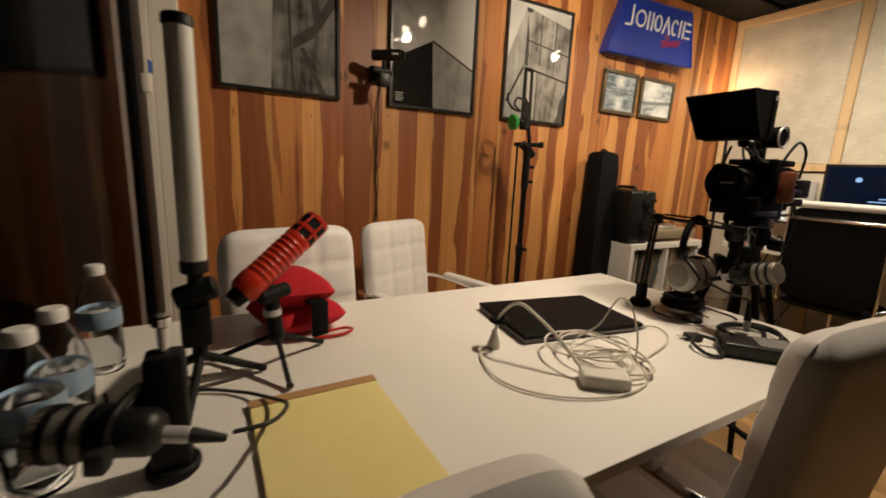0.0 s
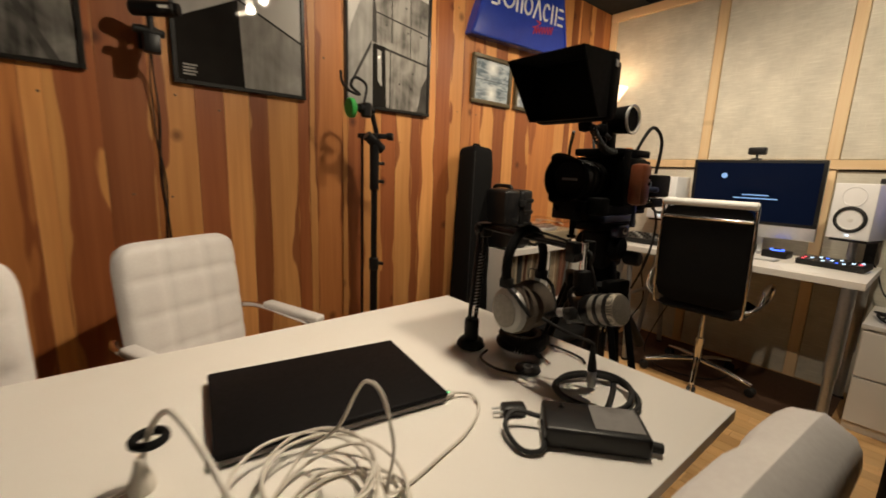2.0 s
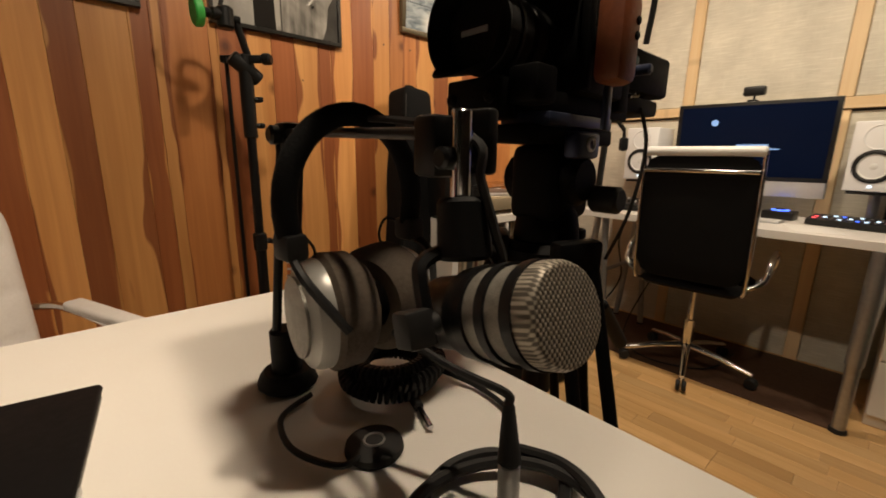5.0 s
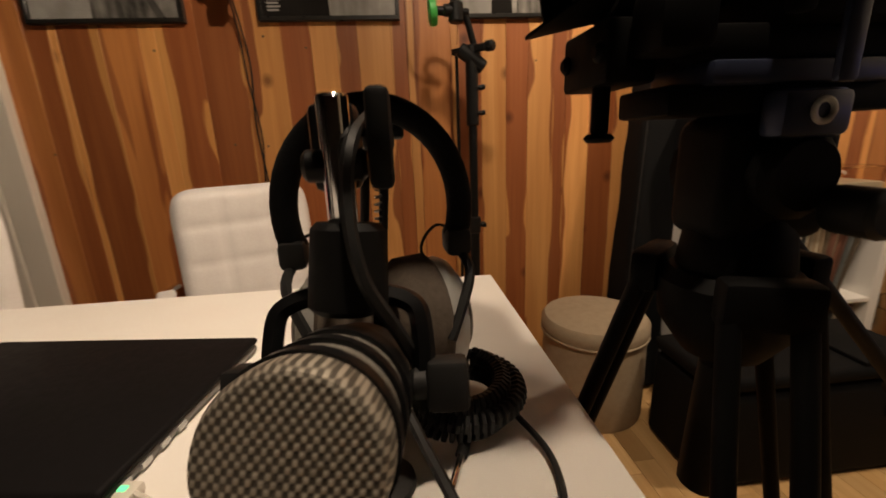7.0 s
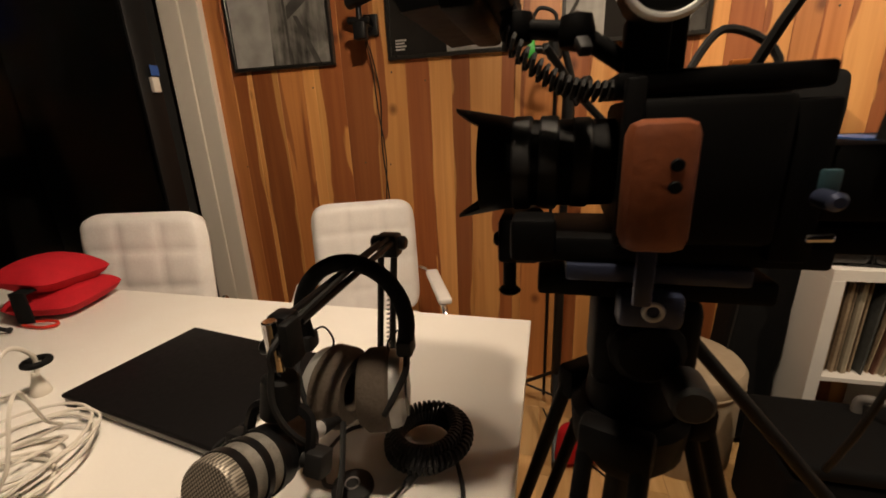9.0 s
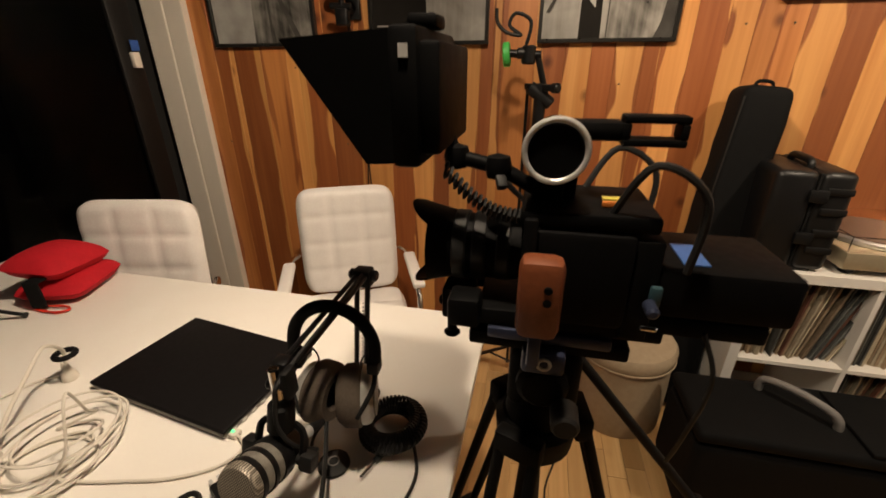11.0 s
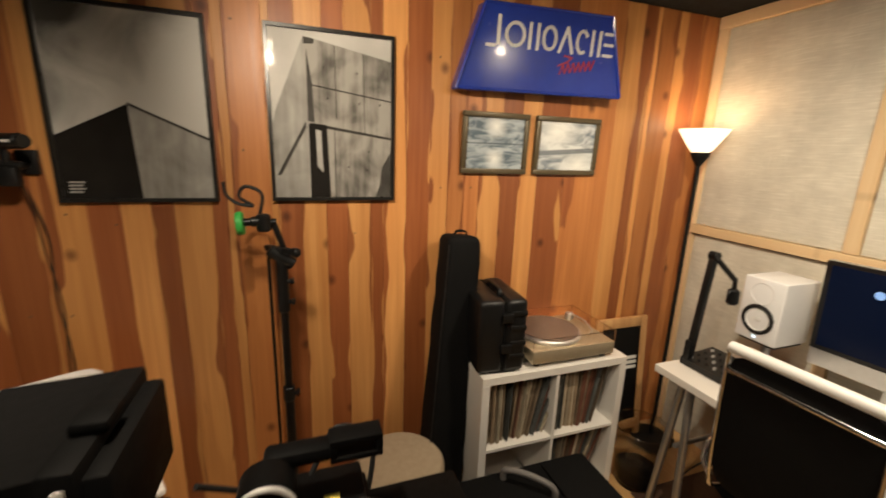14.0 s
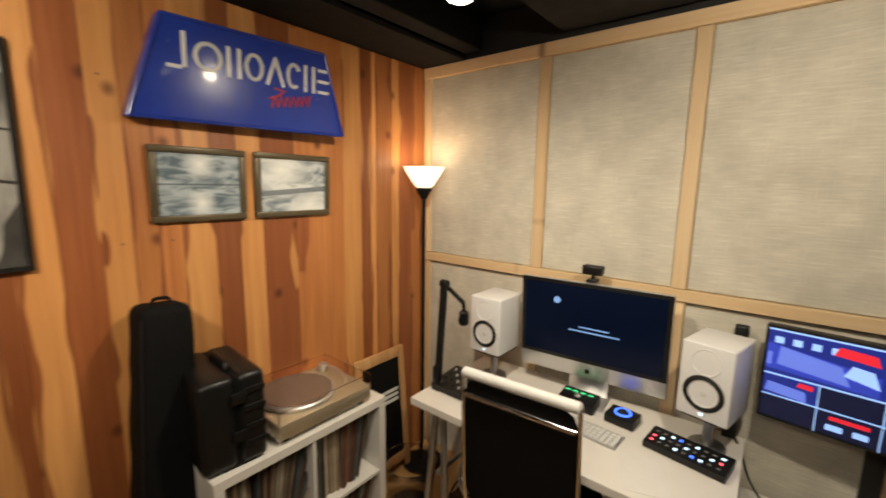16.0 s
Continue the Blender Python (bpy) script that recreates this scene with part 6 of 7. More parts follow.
wire("charger_cable", [(0.824, 1.008, zt + 0.006), (0.795, 1.008, zt), (0.765, 0.97, zt), (0.745, 0.9, zt), (0.755, 0.845, zt), (0.8, 0.79, zt), (0.88, 0.748, zt), (0.965, 0.738, zt), (1.04, 0.77, zt)] + loops
     + standing + [(1.1, 0.82, zt), (1.16, 0.835, zt), (1.23, 0.855, zt), (1.29, 0.89, zt), (1.31, 0.93, zt + 0.002), (1.283, 0.952, zt + 0.004)], 0.0025, CABLE_W, "tangled off-white laptop charger cable", 4, 6)
brick = thing("power_brick", "white laptop power brick among its cable", "charger", pose(0.93, 0.785, TBL, 0, 0, -38))
part("block", box(B(), -0.046, 0.046, -0.027, 0.027, 0, 0.028, 0.007, 3), CABLE_W, brick)
wire("mains_cable", [(0.829, 1.012, 0.79), (0.84, 1.01, 0.83), (0.858, 0.974, 0.866), (0.878, 0.925, 0.845), (0.895, 0.87, 0.81), (0.905, 0.835, 0.78), (0.908, 0.812, 0.766)], 0.0038, CABLE_W, "thick off-white charger lead arching over the table")
tie = thing("cable_plug", "white upright plug end with a black cable tie", "plug", pose(0.826, 1.011, TBL))
part("plug_body", lathe(B(), [(0, 0), (0.014, 0), (0.0155, 0.003), (0.014, 0.014), (0.008, 0.03), (0.005, 0.045), (0, 0.046)], 18), CABLE_W, tie)
part("tie_ring", pipe(B(), circle((0.012, 0.002, 0.066), 0.0175, 22), 0.0058, 8, True), NYLON, tie, "black fabric cable tie")

pad = thing("legal_pad", "yellow legal pad with a tan gummed edge", "notepad", pose(0.421, 0.832, TBL, 0, 0, 1.5))
part("sheet_block", box(B(), -0.107, 0.107, -0.148, 0.128, 0.0015, 0.009, 0.0008, 1), PAPER_Y, pad, smooth=False)
part("backing", box(B(), -0.108, 0.108, -0.149, 0.149, 0, 0.0014), BINDING, pad, smooth=False)
part("binding", box(B(), -0.1085, 0.1085, 0.128, 0.1495, 0.001, 0.0105, 0.001, 1), BINDING, pad, "tan gummed binding strip")


def bottle(x, y, turn, label):
    b = thing("water_bottle", label, "bottle", pose(x, y, TBL, 0, 0, turn), "water bottles on the table")
    prof = [(0, 0.004), (0.02, 0.0), (0.03, 0.003), (0.032, 0.012)]
    for k in range(5):
        prof += [(0.0325, 0.018 + 0.012 * k), (0.0305, 0.024 + 0.012 * k)]
    prof += [(0.0325, 0.085), (0.0325, 0.13), (0.031, 0.138), (0.026, 0.155), (0.017, 0.176), (0.0125, 0.184), (0.0125, 0.19)]
    part("shell", lathe(B(), prof + [(0.0115, 0.19), (0.0115, 0.184), (0.016, 0.175), (0.025, 0.154), (0.0305, 0.13), (0.0305, 0.02), (0.02, 0.004), (0, 0.006)], 28), BOTTLE, b).visible_shadow = False
    part("water", lathe(B(), [(0, 0.0075), (0.02, 0.0065), (0.029, 0.02), (0.029, 0.118), (0, 0.118)], 28), WATER, b)
    part("label_band", lathe(B(), [(0.0328, 0.09), (0.033, 0.091), (0.033, 0.122), (0.0328, 0.123)], 28), LABEL_B, b, "blue and white paper label band")
    part("cap", lathe(B(), [(0.0145, 0.186), (0.015, 0.188), (0.015, 0.201), (0.013, 0.204), (0, 0.204)], 24), SIGN_WHITE, b, "white screw cap")


bottle(0.08, 1.215, 0, "clear plastic water bottle, half full, by the tube light")
bottle(0.088, 0.968, 120, "clear plastic water bottle with a white cap")
bottle(0.078, 0.897, 50, "clear plastic water bottle beside the grey microphone")


def podcast_mic(m, label, parts_only=False):
    """Stubby broadcast microphone: its axis runs along y, the woven front at y = 0."""
    c = thing("broadcast_microphone", label, "microphone", m, "grey broadcast microphones on the table")
    q = pose(0, 0, 0, -90, 0, 0)
    bm, net, step = lathe(B(), [(0.0268, 0.0002), (0.0285, 0.001), (0.0304, 0.005), (0.0307, 0.014)], 48, q), {}, 0.00043
    for i in range(-65, 66):
        for j in range(-65, 66):
            x, z = i * step, j * step
            if x * x + z * z < 0.0274 ** 2:
                wave = max(0.0, math.sin(2 * math.pi * x / WEAVE[0]) * math.sin(2 * math.pi * z / WEAVE[1]))
                net[i, j] = bm.verts.new((x, -0.001 + 1.6 * (x * x + z * z) - 0.00045 * wave ** 0.6, z))
    for (i, j), v in list(net.items()):
        ring = [net.get((i + 1, j)), net.get((i + 1, j + 1)), net.get((i, j + 1))]
        if all(ring):
            bm.faces.new([v] + ring)
    part("front_grille", bm, GRILLE, c, "woven steel front grille", m=pose(0, 0, 0, 0, 8, 0))
    for y0, y1 in ((0.014, 0.022), (0.036, 0.043), (0.056, 0.064)):
        part("band", lathe(B(), [(0.0285, y0), (0.032, y0), (0.032, y1), (0.0285, y1)], 36, q), METAL_BLK, c)
    for y0, y1 in ((0.022, 0.036), (0.043, 0.056)):
        part("side_mesh", lathe(B(), [(0.0295, y0), (0.0298, y1)], 36, q), RING_GR, c, "fine steel side mesh")
    part("rear_body", lathe(B(), [(0.031, 0.064), (0.031, 0.075), (0.027, 0.08), (0.027, 0.112), (0.02, 0.122), (0.012, 0.125), (0, 0.125)], 32, q), BLACK, c)
    part("rear_core", lathe(B(), [(0.027, 0.012), (0.027, 0.07)], 24, q), MATT, c)
    bm = B()
    pipe(bm, curve([(-0.0365, 0.082, -0.012), (-0.0365, 0.084, 0.024), (-0.03, 0.087, 0.04), (0, 0.09, 0.046), (0.03, 0.087, 0.04), (0.0365, 0.084, 0.024), (0.0365, 0.082, -0.012)], 5), 0.0055, 6)
    part("yoke", bm, METAL_BLK, c)
    for s in (-1, 1):
        part("yoke_knob", box(rod(B(), (s * 0.03, 0.082, 0), (s * 0.042, 0.082, 0), 0.008, soft=0.002), s * 0.048 - 0.01, s * 0.048 + 0.01, 0.072, 0.092, -0.012, 0.012, 0.003), RUBBER, c)
    plug = part("connector", rod(B(), (0, 0.12, -0.004), (0, 0.152, -0.006), 0.0098, soft=0.0015), SILVER, c, "metal cable connector")
    part("sleeve", rod(B(), (0, 0.151, -0.006), (0, 0.192, -0.012), 0.0095, 0.0048, soft=0.002), RUBBER, plug, "black rubber cable sleeve")
    return c


podcast_mic(pose(1.474, 0.752, 0.94, -17, 0, -5) @ Matrix.Scale(0.9, 4), "grey mesh broadcast microphone hung from a boom arm beside headphones")
podcast_mic(pose(0.095, 0.852, 0.845, -4, 0, -106), "grey mesh broadcast microphone in a low stand by the bottles")
podstand = thing("microphone_stand", "black low desk stand for the grey microphone", "stand", pose(0.215, 0.845, TBL))
part("base", rod(B(), (0, 0.02, 0), (0, 0.02, 0.014), 0.032, soft=0.003), MATT, podstand)
part("column", box(B(), -0.022, 0.022, 0.0, 0.04, 0.012, 0.165, 0.007), MATT, podstand)
part("screw", rod(rod(B(), (0, 0.02, 0.165), (0, 0.02, 0.2), 0.006), (0, 0.02, 0.198), (0, 0.02, 0.212), 0.011, soft=0.002), CHROME, podstand, "chrome thread adapter")
wire("mic_cable", [(0.285, 0.79, 0.832), (0.33, 0.8, 0.828), (0.355, 0.86, 0.81), (0.35, 0.94, 0.775), (0.3, 1.02, 0.757), (0.22, 1.06, 0.757), (0.13, 1.04, 0.757), (0.1, 1.1, 0.757)], 0.003, RUBBER, "black microphone cable curling over the legal pad")

# tube light on a low stand
tube = thing("tube_light", "unlit white tube light upright on a small black stand", "light", pose(0.243, 1.06, TBL))
part("tube", rod(B(), (0, 0, 0.235), (0.001, 0, 0.59), 0.0195, soft=0.001), TUBE_OFF, tube)
part("end_cap", rod(B(), (0.001, 0, 0.588), (0.001, 0, 0.606), 0.0215, soft=0.003), BLACK, tube)
part("end_cap", rod(B(), (0, 0, 0.215), (0, 0, 0.238), 0.0215, soft=0.003), BLACK, tube)
part("mount", box(rod(rod(B(), (0, 0, 0.06), (0, 0, 0.22), 0.012), (-0.03, 0, 0.17), (0.03, 0, 0.19), 0.02, soft=0.004), -0.025, 0.02, -0.02, 0.02, 0.09, 0.16, 0.006), MATT, tube)
for k in range(3):
    a = radians(120 * k + 20)
    part("leg", rod(B(), (0, 0, 0.07), (0.11 * math.cos(a), 0.11 * math.sin(a), 0.006), 0.008, 0.006), MATT, tube)

# red microphone on its little tripod
redmic = thing("red_microphone", "red ribbed shotgun-style microphone on a mini tripod", "microphone", pose(0.37, 1.105, TBL))
q = along((-0.06, -0.016, 0.163), (0.11, 0.059, 0.298))
part("body", lathe(B(), [(0, 0), (0.022, 0.0), (0.027, 0.008), (0.028, 0.03)] + [p for k in range(9) for p in ((0.028, 0.034 + 0.012 * k), (0.0262, 0.038 + 0.012 * k), (0.0262, 0.041 + 0.012 * k))] + [(0.028, 0.146), (0.026, 0.15), (0, 0.15)], 28, q), RED_METAL, redmic, "red ribbed metal body")
part("head", lathe(B(), [(0.023, 0.15), (0.025, 0.152), (0.025, 0.2), (0.02, 0.206), (0, 0.207)], 28, q), MATT, redmic, "black mesh head")
for k in range(2):
    part("head_ring", lathe(B(), [(0.0255, 0.165 + 0.03 * k), (0.027, 0.166 + 0.03 * k), (0.027, 0.174 + 0.03 * k), (0.0255, 0.175 + 0.03 * k)], 28, q), RED_METAL, redmic)
for k in range(6):
    part("head_bar", box(B(), 0.0245, 0.0272, -0.003, 0.003, 0.15, 0.2, 0.001, 1, q @ pose(0, 0, 0, 0, 0, 60 * k)), RED_METAL, redmic)
part("rear_cap", lathe(B(), [(0, -0.022), (0.016, -0.02), (0.019, 0.0), (0, 0.0)], 20, q), MATT, redmic)
part("swivel", rod(rod(B(), (0, 0, 0.06), (-0.01, 0, 0.17), 0.016, 0.013, soft=0.003), (-0.03, -0.02, 0.15), (0.025, 0.005, 0.16), 0.014, soft=0.004), MATT, redmic)
part("collar", rod(B(), (-0.006, 0, 0.11), (-0.007, 0, 0.122), 0.0165), SILVER, redmic)
for a, r in ((-85, 0.1), (150, 0.13), (35, 0.12)):
    leg = part("leg", rod(B(), (0, 0, 0.07), (r * math.cos(radians(a)), r * math.sin(radians(a)), 0.008), 0.005), MATT, redmic)
    part("foot", rod(B(), (r * 0.97 * math.cos(radians(a)), r * 0.97 * math.sin(radians(a)), 0.011), (r * 1.04 * math.cos(radians(a)), r * 1.04 * math.sin(radians(a)), 0.007), 0.007, soft=0.002), RUBBER, leg)

# folded red sandbag
sand = thing("red_sandbag", "folded red canvas sandbag with a black strap", "sandbag", pose(0.435, 1.325, TBL, 0, 0, 14))
part("lower_pouch", puff(B(), 0.185, 0.08, 0.21, 1, 1, 0, 14, pose(0.005, 0.0, 0.036, -90, 0, 4), 0.16, 0.35), RED_CLOTH, sand)
part("upper_pouch", puff(B(), 0.18, 0.1, 0.2, 1, 1, 0, 14, pose(-0.012, 0.0, 0.1, -93, 4, -5), 0.16, 0.4), RED_CLOTH, sand)
part("strap", box(box(B(), -0.01, 0.03, -0.127, -0.12, 0.01, 0.09, 0.002), -0.01, 0.03, -0.12, -0.07, 0.083, 0.09, 0.002), NYLON, sand, "black webbing strap")
part("carabiner", pipe(B(), curve([(0.0, -0.125, 0.006), (0.06, -0.14, 0.006), (0.09, -0.13, 0.008), (0.07, -0.115, 0.01), (0.01, -0.112, 0.008)], 5, True), 0.0035, 7, True), RED_METAL, sand, "red metal carabiner")

# power supply and cable ring
psu = thing("power_supply", "black camera power supply with its mains lead", "power supply", pose(1.385, 0.735, TBL, 0, 0, -48))
part("case", box(B(), -0.075, 0.08, -0.042, 0.042, 0, 0.034, 0.006, 3), BLACK, psu)
part("face_plate", box(B(), 0.0, 0.072, -0.03, 0.036, 0.034, 0.0352), GRIP, psu, "grey printed plate", smooth=False)
part("stub", rod(B(), (0.078, -0.02, 0.012), (0.1, -0.025, 0.012), 0.008, soft=0.002), RUBBER, psu)
wire("mains_lead", [(1.34, 0.8, 0.77), (1.31, 0.83, 0.775), (1.28, 0.82, 0.765), (1.265, 0.775, 0.757), (1.29, 0.755, 0.757), (1.32, 0.775, 0.765), (1.335, 0.79, 0.768)], 0.0042, RUBBER, "short black mains lead looped by the power supply")
mains = thing("mains_plug", "black two-pin mains plug lying on the table", "plug", pose(1.335, 0.85, TBL, 0, 0, 150))
part("plug_body", box(B(), -0.02, 0.022, -0.013, 0.013, 0, 0.018, 0.005), BLACK, mains)
for s in (-1, 1):
    part("pin", box(B(), 0.02, 0.038, s * 0.006 - 0.0025, s * 0.006 + 0.0025, 0.008, 0.0095), SILVER, mains, "metal pin", smooth=False)
ring = []
for k in range(30):
    a = radians(26 * k)
    r = 0.069 + 0.007 * math.sin(k * 0.7)
    ring.append((1.5 + r * math.cos(a), 0.797 + r * math.sin(a), 0.757 + 0.005 * (k / 13) + 0.003 * math.sin(k)))
wire("cable_ring", [(1.4, 0.76, 0.757), (1.45, 0.75, 0.757)] + ring, 0.0052, RUBBER, "black audio cable coiled in a ring", 5, 8)
xlr = thing("audio_connector", "black and silver audio connector hanging from the microphone", "connector", pose(1.524, 0.82, 0.756))
part("sleeve", rod(B(), (0, 0, 0.03), (0.002, 0.005, 0.078), 0.0092, 0.0045, soft=0.002), RUBBER, xlr)
part("shell", rod(B(), (-0.003, -0.003, 0.0), (0, 0, 0.031), 0.0085, soft=0.002), SILVER, xlr)
wire("mic_lead", [(1.489, 0.92, 0.87), (1.51, 0.87, 0.85), (1.525, 0.828, 0.842), (1.526, 0.826, 0.832)], 0.0035, RUBBER, "thin black lead from the hanging microphone")
wire("jack_lead", [(1.43, 0.775, 0.757), (1.4, 0.765, 0.757), (1.37, 0.785, 0.788)], 0.004, RUBBER, "black lead beside the power supply")

# boom arm, headphones and their coil
armth = thing("desk_boom_stand", "black sprung desk boom arm clamped to the table", "stand", pose(1.465, 1.1, TBL))
part("foot", rod(B(), (0, 0, 0), (0, 0, 0.02), 0.034, 0.03, soft=0.004), MATT, armth)
part("socket", rod(B(), (0, 0, 0.018), (0, 0, 0.07), 0.017, soft=0.003), MATT, armth)
for s in (-1, 1):
    part("lower_bar", rod(B(), (s * 0.01, 0, 0.055), (s * 0.01 + 0.022, 0, 0.285), 0.005), METAL_BLK, armth)
part("spring", pipe(B(), [(0.0085 + 0.0001 * k + 0.005 * math.cos(k * 0.9), 0.005 * math.sin(k * 0.9), 0.08 + 0.0011 * k) for k in range(130)], 0.0012, 4), STEEL, armth)
part("elbow", rod(box(B(), 0.008, 0.04, -0.014, 0.014, 0.262, 0.295, 0.005), (-0.002, 0, 0.282), (0.05, 0, 0.282), 0.01, soft=0.003), METAL_BLK, armth)
for s in (-1, 1):
    part("upper_bar", rod(B(), (s * 0.009 + 0.024, -0.005, 0.285), (s * 0.009 + 0.02, -0.235, 0.277), 0.004), METAL_BLK, armth)
part("head_block", box(B(), 0.005, 0.026, -0.252, -0.23, 0.25, 0.288, 0.004), METAL_BLK, armth)
part("clip_block", box(B(), 0.031, 0.041, -0.272, -0.25, 0.252, 0.292, 0.003), MATT, armth)
part("chrome_tube", rod(B(), (0.018, -0.262, 0.29), (0.018, -0.262, 0.236), 0.0066, soft=0.001), CHROME, armth, "bright chrome tube")
part("drop_clamp", rod(B(), (0.003, -0.258, 0.262), (0.03, -0.258, 0.262), 0.007, soft=0.002), METAL_BLK, armth)
part("drop_stem", rod(B(), (0.02, -0.262, 0.238), (0.017, -0.268, 0.2), 0.0165, 0.0175, soft=0.003), MATT, armth)
part("arm_cable", pipe(B(), curve([(0.03, -0.02, 0.293), (0.034, -0.15, 0.292), (0.026, -0.262, 0.275), (0.022, -0.275, 0.25), (0.026, -0.284, 0.22), (0.04, -0.28, 0.19), (0.05, -0.25, 0.15)], 6), 0.003, 6), RUBBER, armth)

hp = thing("headphones", "open-back headphones with silver cups hung on the boom arm", "headphones", pose(1.488, 0.972, 0.972, 0, 0, 5))
arc = [(0.065 * math.cos(t), 0, 0.074 * math.sin(t)) for t in [radians(-20 + 220 * k / 26) for k in range(27)]]
part("headband", pipe(B(), arc, 0.0098, 12), NYLON, hp, "thick padded black headband")
for s in (-1, 1):
    part("band_end", box(B(), s * 0.062 - 0.01, s * 0.062 + 0.01, -0.013, 0.013, -0.04, -0.018, 0.005), RUBBER, hp)
    part("fork", pipe(B(), curve([(s * 0.062, 0, -0.035), (s * 0.066, -0.026, -0.05), (s * 0.045, -0.05, -0.09)], 5), 0.004, 7), RUBBER, hp)
    q = pose(s * 0.036, 0, -0.09, 0, 0, 12 * s) @ pose(0, 0, 0, 0, 90 * s, 0)
    cup = part("ear_cup", lathe(B(), [(0, 0.026), (0.03, 0.024), (0.044, 0.017), (0.047, 0.01), (0.047, 0.004), (0, 0.004)], 32, q), CUP_SHELL, hp, "pale silver ear cup")
    part("cup_mesh", lathe(B(), [(0, 0.0275), (0.034, 0.0245), (0.034, 0.02), (0, 0.024)], 28, q), RING_GR, cup, "grey mesh vent")
    part("ear_pad", lathe(B(), [(0.022, 0.004), (0.019, -0.02), (0.026, -0.033), (0.04, -0.034), (0.05, -0.022), (0.051, 0.0), (0.046, 0.005)], 32, q), BROWN_PAD, hp, "worn brown velour ear pad")
    part("cup_wire", pipe(B(), curve([(s * 0.07, 0.008, -0.03), (s * 0.05, 0.02, -0.02), (s * 0.035, 0.012, -0.04), (s * 0.06, 0.0, -0.06)], 6), 0.0014, 5), RUBBER, hp)
coil = []
for k in range(1050):
    a = 2 * math.pi * k / 330
    r = 0.046 + 0.008 * math.sin(a * 0.61)
    c = Vector((r * math.cos(a), r * math.sin(a), 0.014 + 0.0085 * k / 330 + 0.002 * math.sin(a)))
    out = Vector((math.cos(a), math.sin(a), 0))
    t = k * 0.9
    coil.append(Vector((1.557, 1.018, TBL)) + c + out * 0.0075 * math.cos(t) + Vector((0, 0, 0.0075 * math.sin(t))))
ob = part("coiled_headphone_cable", pipe(B(), coil, 0.0028, 5), RUBBER, None, "black curly headphone cable heaped in a ring")
tagged(ob, category="cable")
wire("headphone_lead", [(1.6, 1.0, 0.765), (1.62, 0.95, 0.757), (1.615, 0.9, 0.757), (1.6, 0.88, 0.757)], 0.003, RUBBER, "black headphone lead on the table")
jack = thing("headphone_plug", "metal headphone plug with a black sleeve on the table", "plug", pose(1.545, 0.955, TBL, 0, 0, -20))
part("sleeve", rod(B(), (0, 0, 0.006), (0, 0.03, 0.006), 0.0055, soft=0.001), RUBBER, jack)
part("tip", rod(B(), (0, -0.035, 0.006), (0, 0.0, 0.006), 0.0035, soft=0.001), CHROME, jack, "bright metal tip")
puck = thing("table_puck", "small round black cable puck on the table", "puck", pose(1.479, 0.938, TBL))
part("disc", lathe(B(), [(0, 0), (0.025, 0), (0.027, 0.003), (0.026, 0.008), (0.018, 0.011), (0, 0.011)], 28), RUBBER, puck)
part("ring_mark", pipe(B(), circle((0, 0, 0.0112), 0.009, 18), 0.0012, 5, True), GRIP, puck)
wire("puck_lead", [(1.47, 1.05, 0.757), (1.43, 1.03, 0.757), (1.42, 0.98, 0.757), (1.44, 0.935, 0.757), (1.46, 0.93, 0.758)], 0.003, RUBBER, "thin black lead curving to the puck")

# clip light on the wall, with its cable
clip = thing("clip_light", "small black spotlight clamped beside the photographs", "lamp", pose(0.985, WALL_Y, 1.6))
part("wall_bracket", box(B(), -0.03, 0.03, -0.02, 0, -0.06, 0.02, 0.004), BLACK, clip)
part("arm", rod(rod(B(), (0, -0.01, -0.03), (0, -0.12, -0.035), 0.01), (0, -0.12, -0.06), (0.0, -0.125, 0.05), 0.011), METAL_BLK, clip)
part("clamp", box(rod(B(), (-0.05, -0.12, -0.02), (0.04, -0.12, -0.025), 0.013, soft=0.004), -0.025, 0.025, -0.14, -0.1, -0.09, -0.03, 0.006), BLACK, clip)
part("lamp_head", rod(rod(B(), (-0.05, -0.1, 0.045), (0.07, -0.17, 0.05), 0.024, soft=0.006), (0.07, -0.17, 0.05), (0.078, -0.175, 0.05), 0.02), BLACK, clip)
part("head_label", box(B(), 0.0, 0.03, -0.003, 0, -0.005, 0.003, m=pose(0.02, -0.168, 0.05, 0, 0, -30)), SIGN_WHITE, clip, "tiny pale bar of print", smooth=False)
wire("wall_light_cable", [(0.985, 2.25, 1.53), (0.99, 2.3, 1.45), (1.0, 2.325, 1.3), (0.99, 2.326, 1.1), (1.005, 2.326, 0.85), (0.995, 2.326, 0.5), (1.0, 2.32, 0.05)], 0.003, RUBBER, "thin dark cable running down the board wall")
wire("wall_light_cable", [(0.98, 2.25, 1.53), (0.98, 2.31, 1.42), (0.985, 2.326, 1.25), (1.005, 2.326, 1.05), (0.99, 2.326, 0.8), (1.01, 2.326, 0.4), (1.02, 2.32, 0.05)], 0.0025, RUBBER, "second thin cable down the board wall")
redbag = thing("red_bag", "small red cloth bag on the floor by the light stand", "bag", pose(1.87, 1.83, 0, 0, 0, 20))
part("pouch", puff(B(), 0.22, 0.12, 0.2, 1, 1, 0, 12, pose(0, 0, 0.1, 8, 0, 0), 0.2, 0.4), RED_CLOTH, redbag)
part("strap", pipe(B(), curve([(-0.06, 0, 0.19), (-0.03, -0.01, 0.24), (0.03, -0.01, 0.24), (0.06, 0, 0.19)], 5), 0.008, 7), NYLON, redbag)
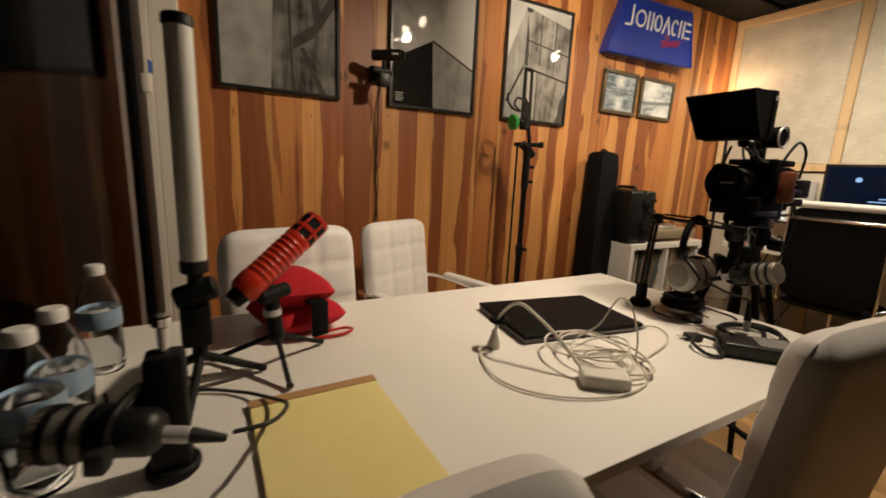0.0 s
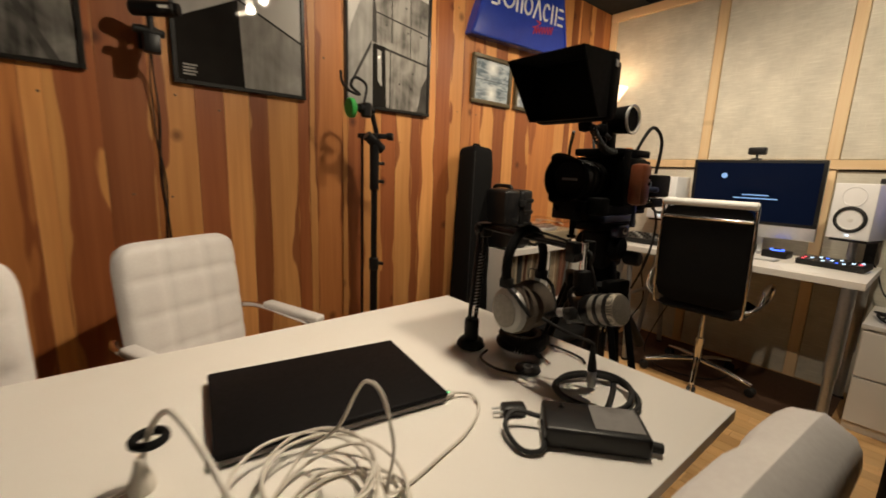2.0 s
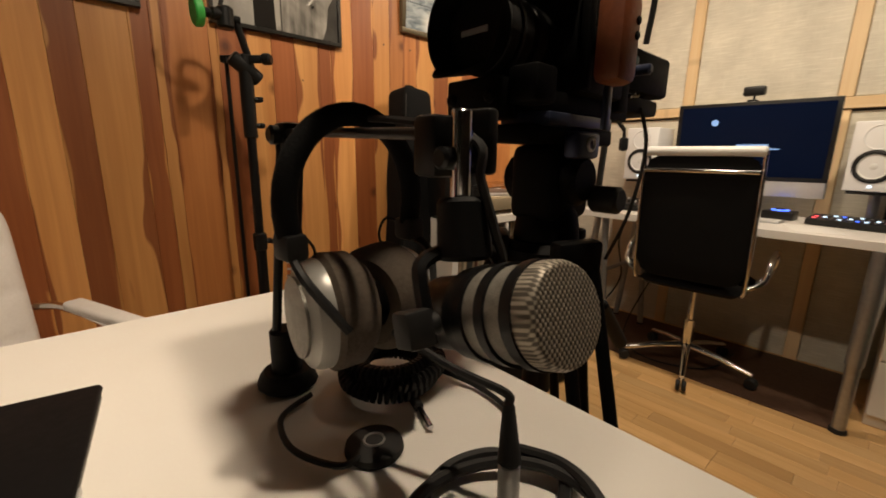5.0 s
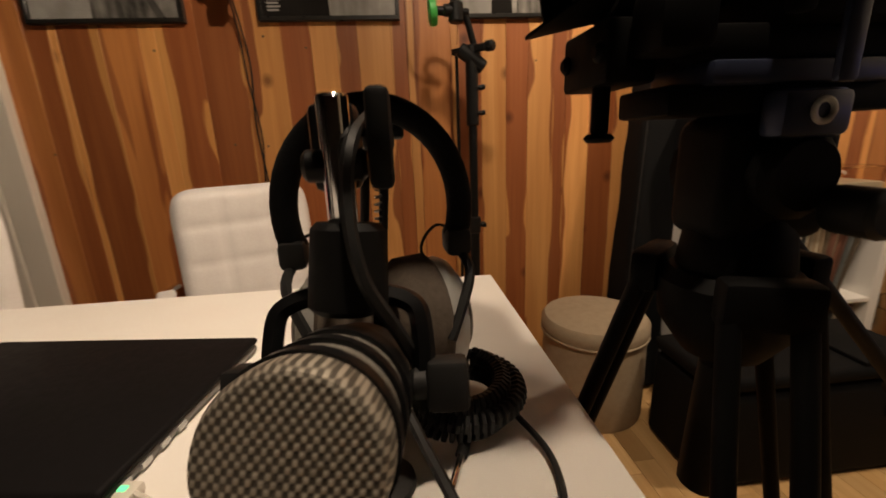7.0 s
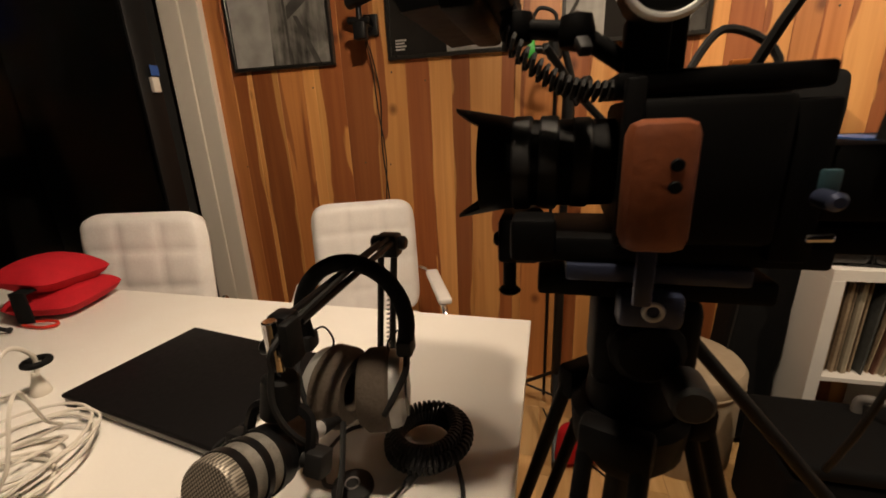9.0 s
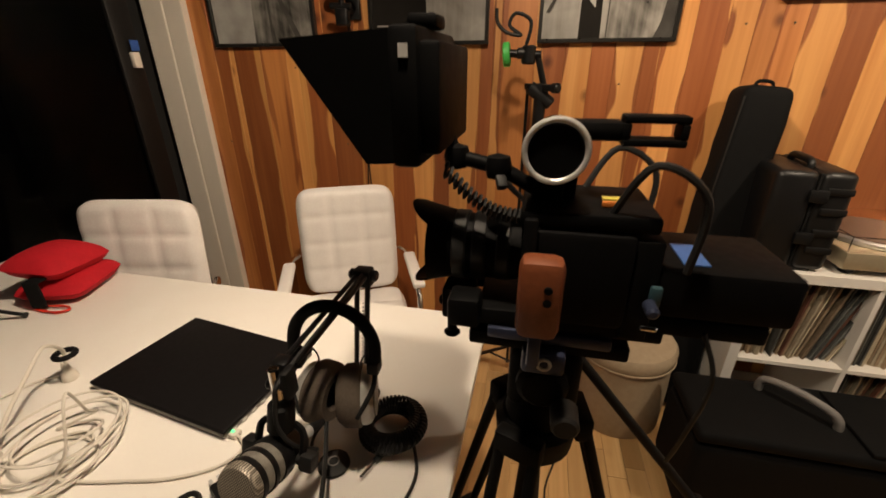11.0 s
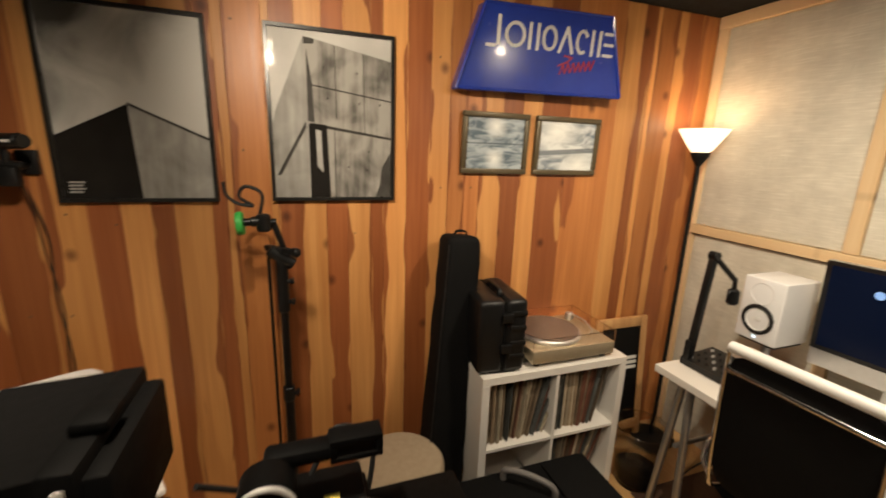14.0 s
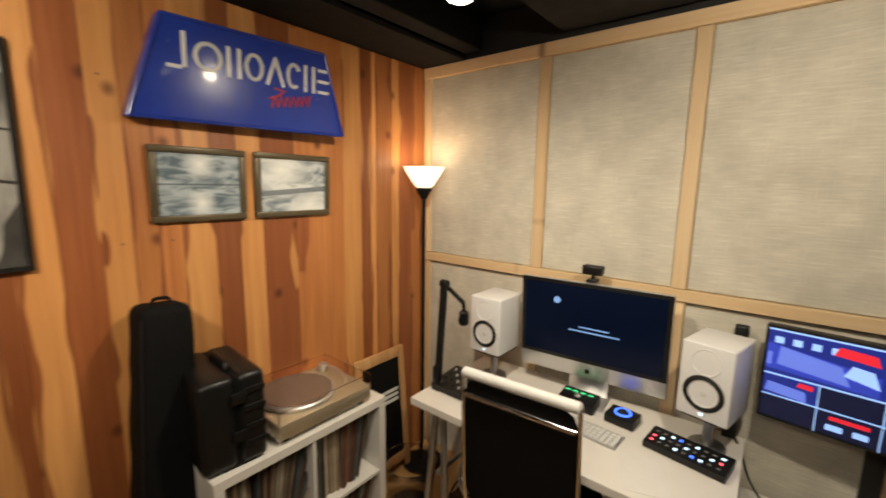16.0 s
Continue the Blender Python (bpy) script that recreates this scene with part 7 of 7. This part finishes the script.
wire("floor_wire", [(1.72, 2.1, 0.004), (1.8, 1.9, 0.004), (1.95, 1.75, 0.004), (1.9, 1.5, 0.004), (2.0, 1.3, 0.004), (1.95, 1.1, 0.004)], 0.0035, RUBBER, "thin black wire trailing over the floor")
# brass screws left in the boards
rnd = random.Random(8)
for x, z in ((1.055, 1.4), (1.64, 1.64), (2.45, 1.5), (2.43, 2.05), (1.63, 2.1), (2.6, 1.5), (0.27, 1.02), (0.9, 1.03), (1.02, 1.02), (0.68, 1.36), (2.06, 1.3), (1.2, 1.36)):
    s = thing("wall_screw", "small brass screw head in the board wall", "screw", pose(x, WALL_Y + 0.0005, z), "screws in the board wall")
    part("head", lathe(B(), [(0, -0.0035), (0.003, -0.003), (0.0045, 0), (0, 0)], 10, pose(0, 0, 0, -90, 0, 0)), GOLD, s)

# ---- boards of the wall and strips of the floor ----
TONES = "MDLDMLDDMLDLDLDLMLDLDLDLDLMMLDLDMLDLMLDM"
EDGES = (0.18, 0.273, 0.351, 0.375, 0.51, 0.637, 0.692, 0.83, 0.973, 0.993, 1.117, 1.219, 1.311, 1.387, 1.509, 1.565, 1.6, 1.73, 1.757, 1.845, 1.943, 2.03, 2.133, 2.187, 2.288,
         2.394, 2.481, 2.56, 2.637, 2.752, 2.85, 2.95, 3.11, 3.382, 3.495, 3.565, 3.6, 3.72, 3.775, 3.88, 4.0)
rnd = random.Random(11)
for x0, x1, tone in zip(EDGES, EDGES[1:], TONES):
    wd = x1 - x0
    bm = box(B(), -wd / 2 + 0.0002, wd / 2 - 0.0002, -0.018, 0.002, -TOP / 2 - 0.002, TOP / 2, 0.0012, 1)
    me = bpy.data.meshes.new("wall_board")
    bm.to_mesh(me)
    bm.free()
    me.materials.append({"L": W_LIGHT, "M": W_MID, "D": W_DARK}[tone])
    ob = new("wall_board", me)
    ob.parent = wall_north
    ob.matrix_basis = pose(x0 + wd / 2, WALL_Y + 0.018 + rnd.uniform(-0.0008, 0.0008), TOP / 2)

strips = []
for length in (0.28, 0.36, 0.45):
    bm = box(B(), -0.0345, 0.0345, -length / 2 + 0.0004, length / 2 - 0.0004, -0.012, 0, 0.0008, 1)
    me = bpy.data.meshes.new("floor_strip")
    bm.to_mesh(me)
    bm.free()
    me.materials.append(FLOOR_W)
    strips.append((length, me))
col = 1.46
while col < 3.62:
    y = -0.15 - rnd.uniform(0, 0.3)
    while y < 2.33:
        length, me = strips[rnd.randrange(3)]
        ob = new("floor_strip", me)
        ob.parent = floor
        ob.matrix_basis = pose(col, y + length / 2, 0)
        y += length
    col += 0.07
rest = B()
col = -1.2
while col < 4.05:
    if not 1.44 < col < 3.62:
        box(rest, col - 0.0345, col + 0.0345, BACK_Y, 2.33, -0.012, 0)
    elif col:
        box(rest, col - 0.0345, col + 0.0345, BACK_Y, -0.46, -0.012, -0.0005)
    col = round(col + 0.07, 4)
tagged(part("floor_strips", rest, FLOOR_W, floor, smooth=False), kind="stuff")
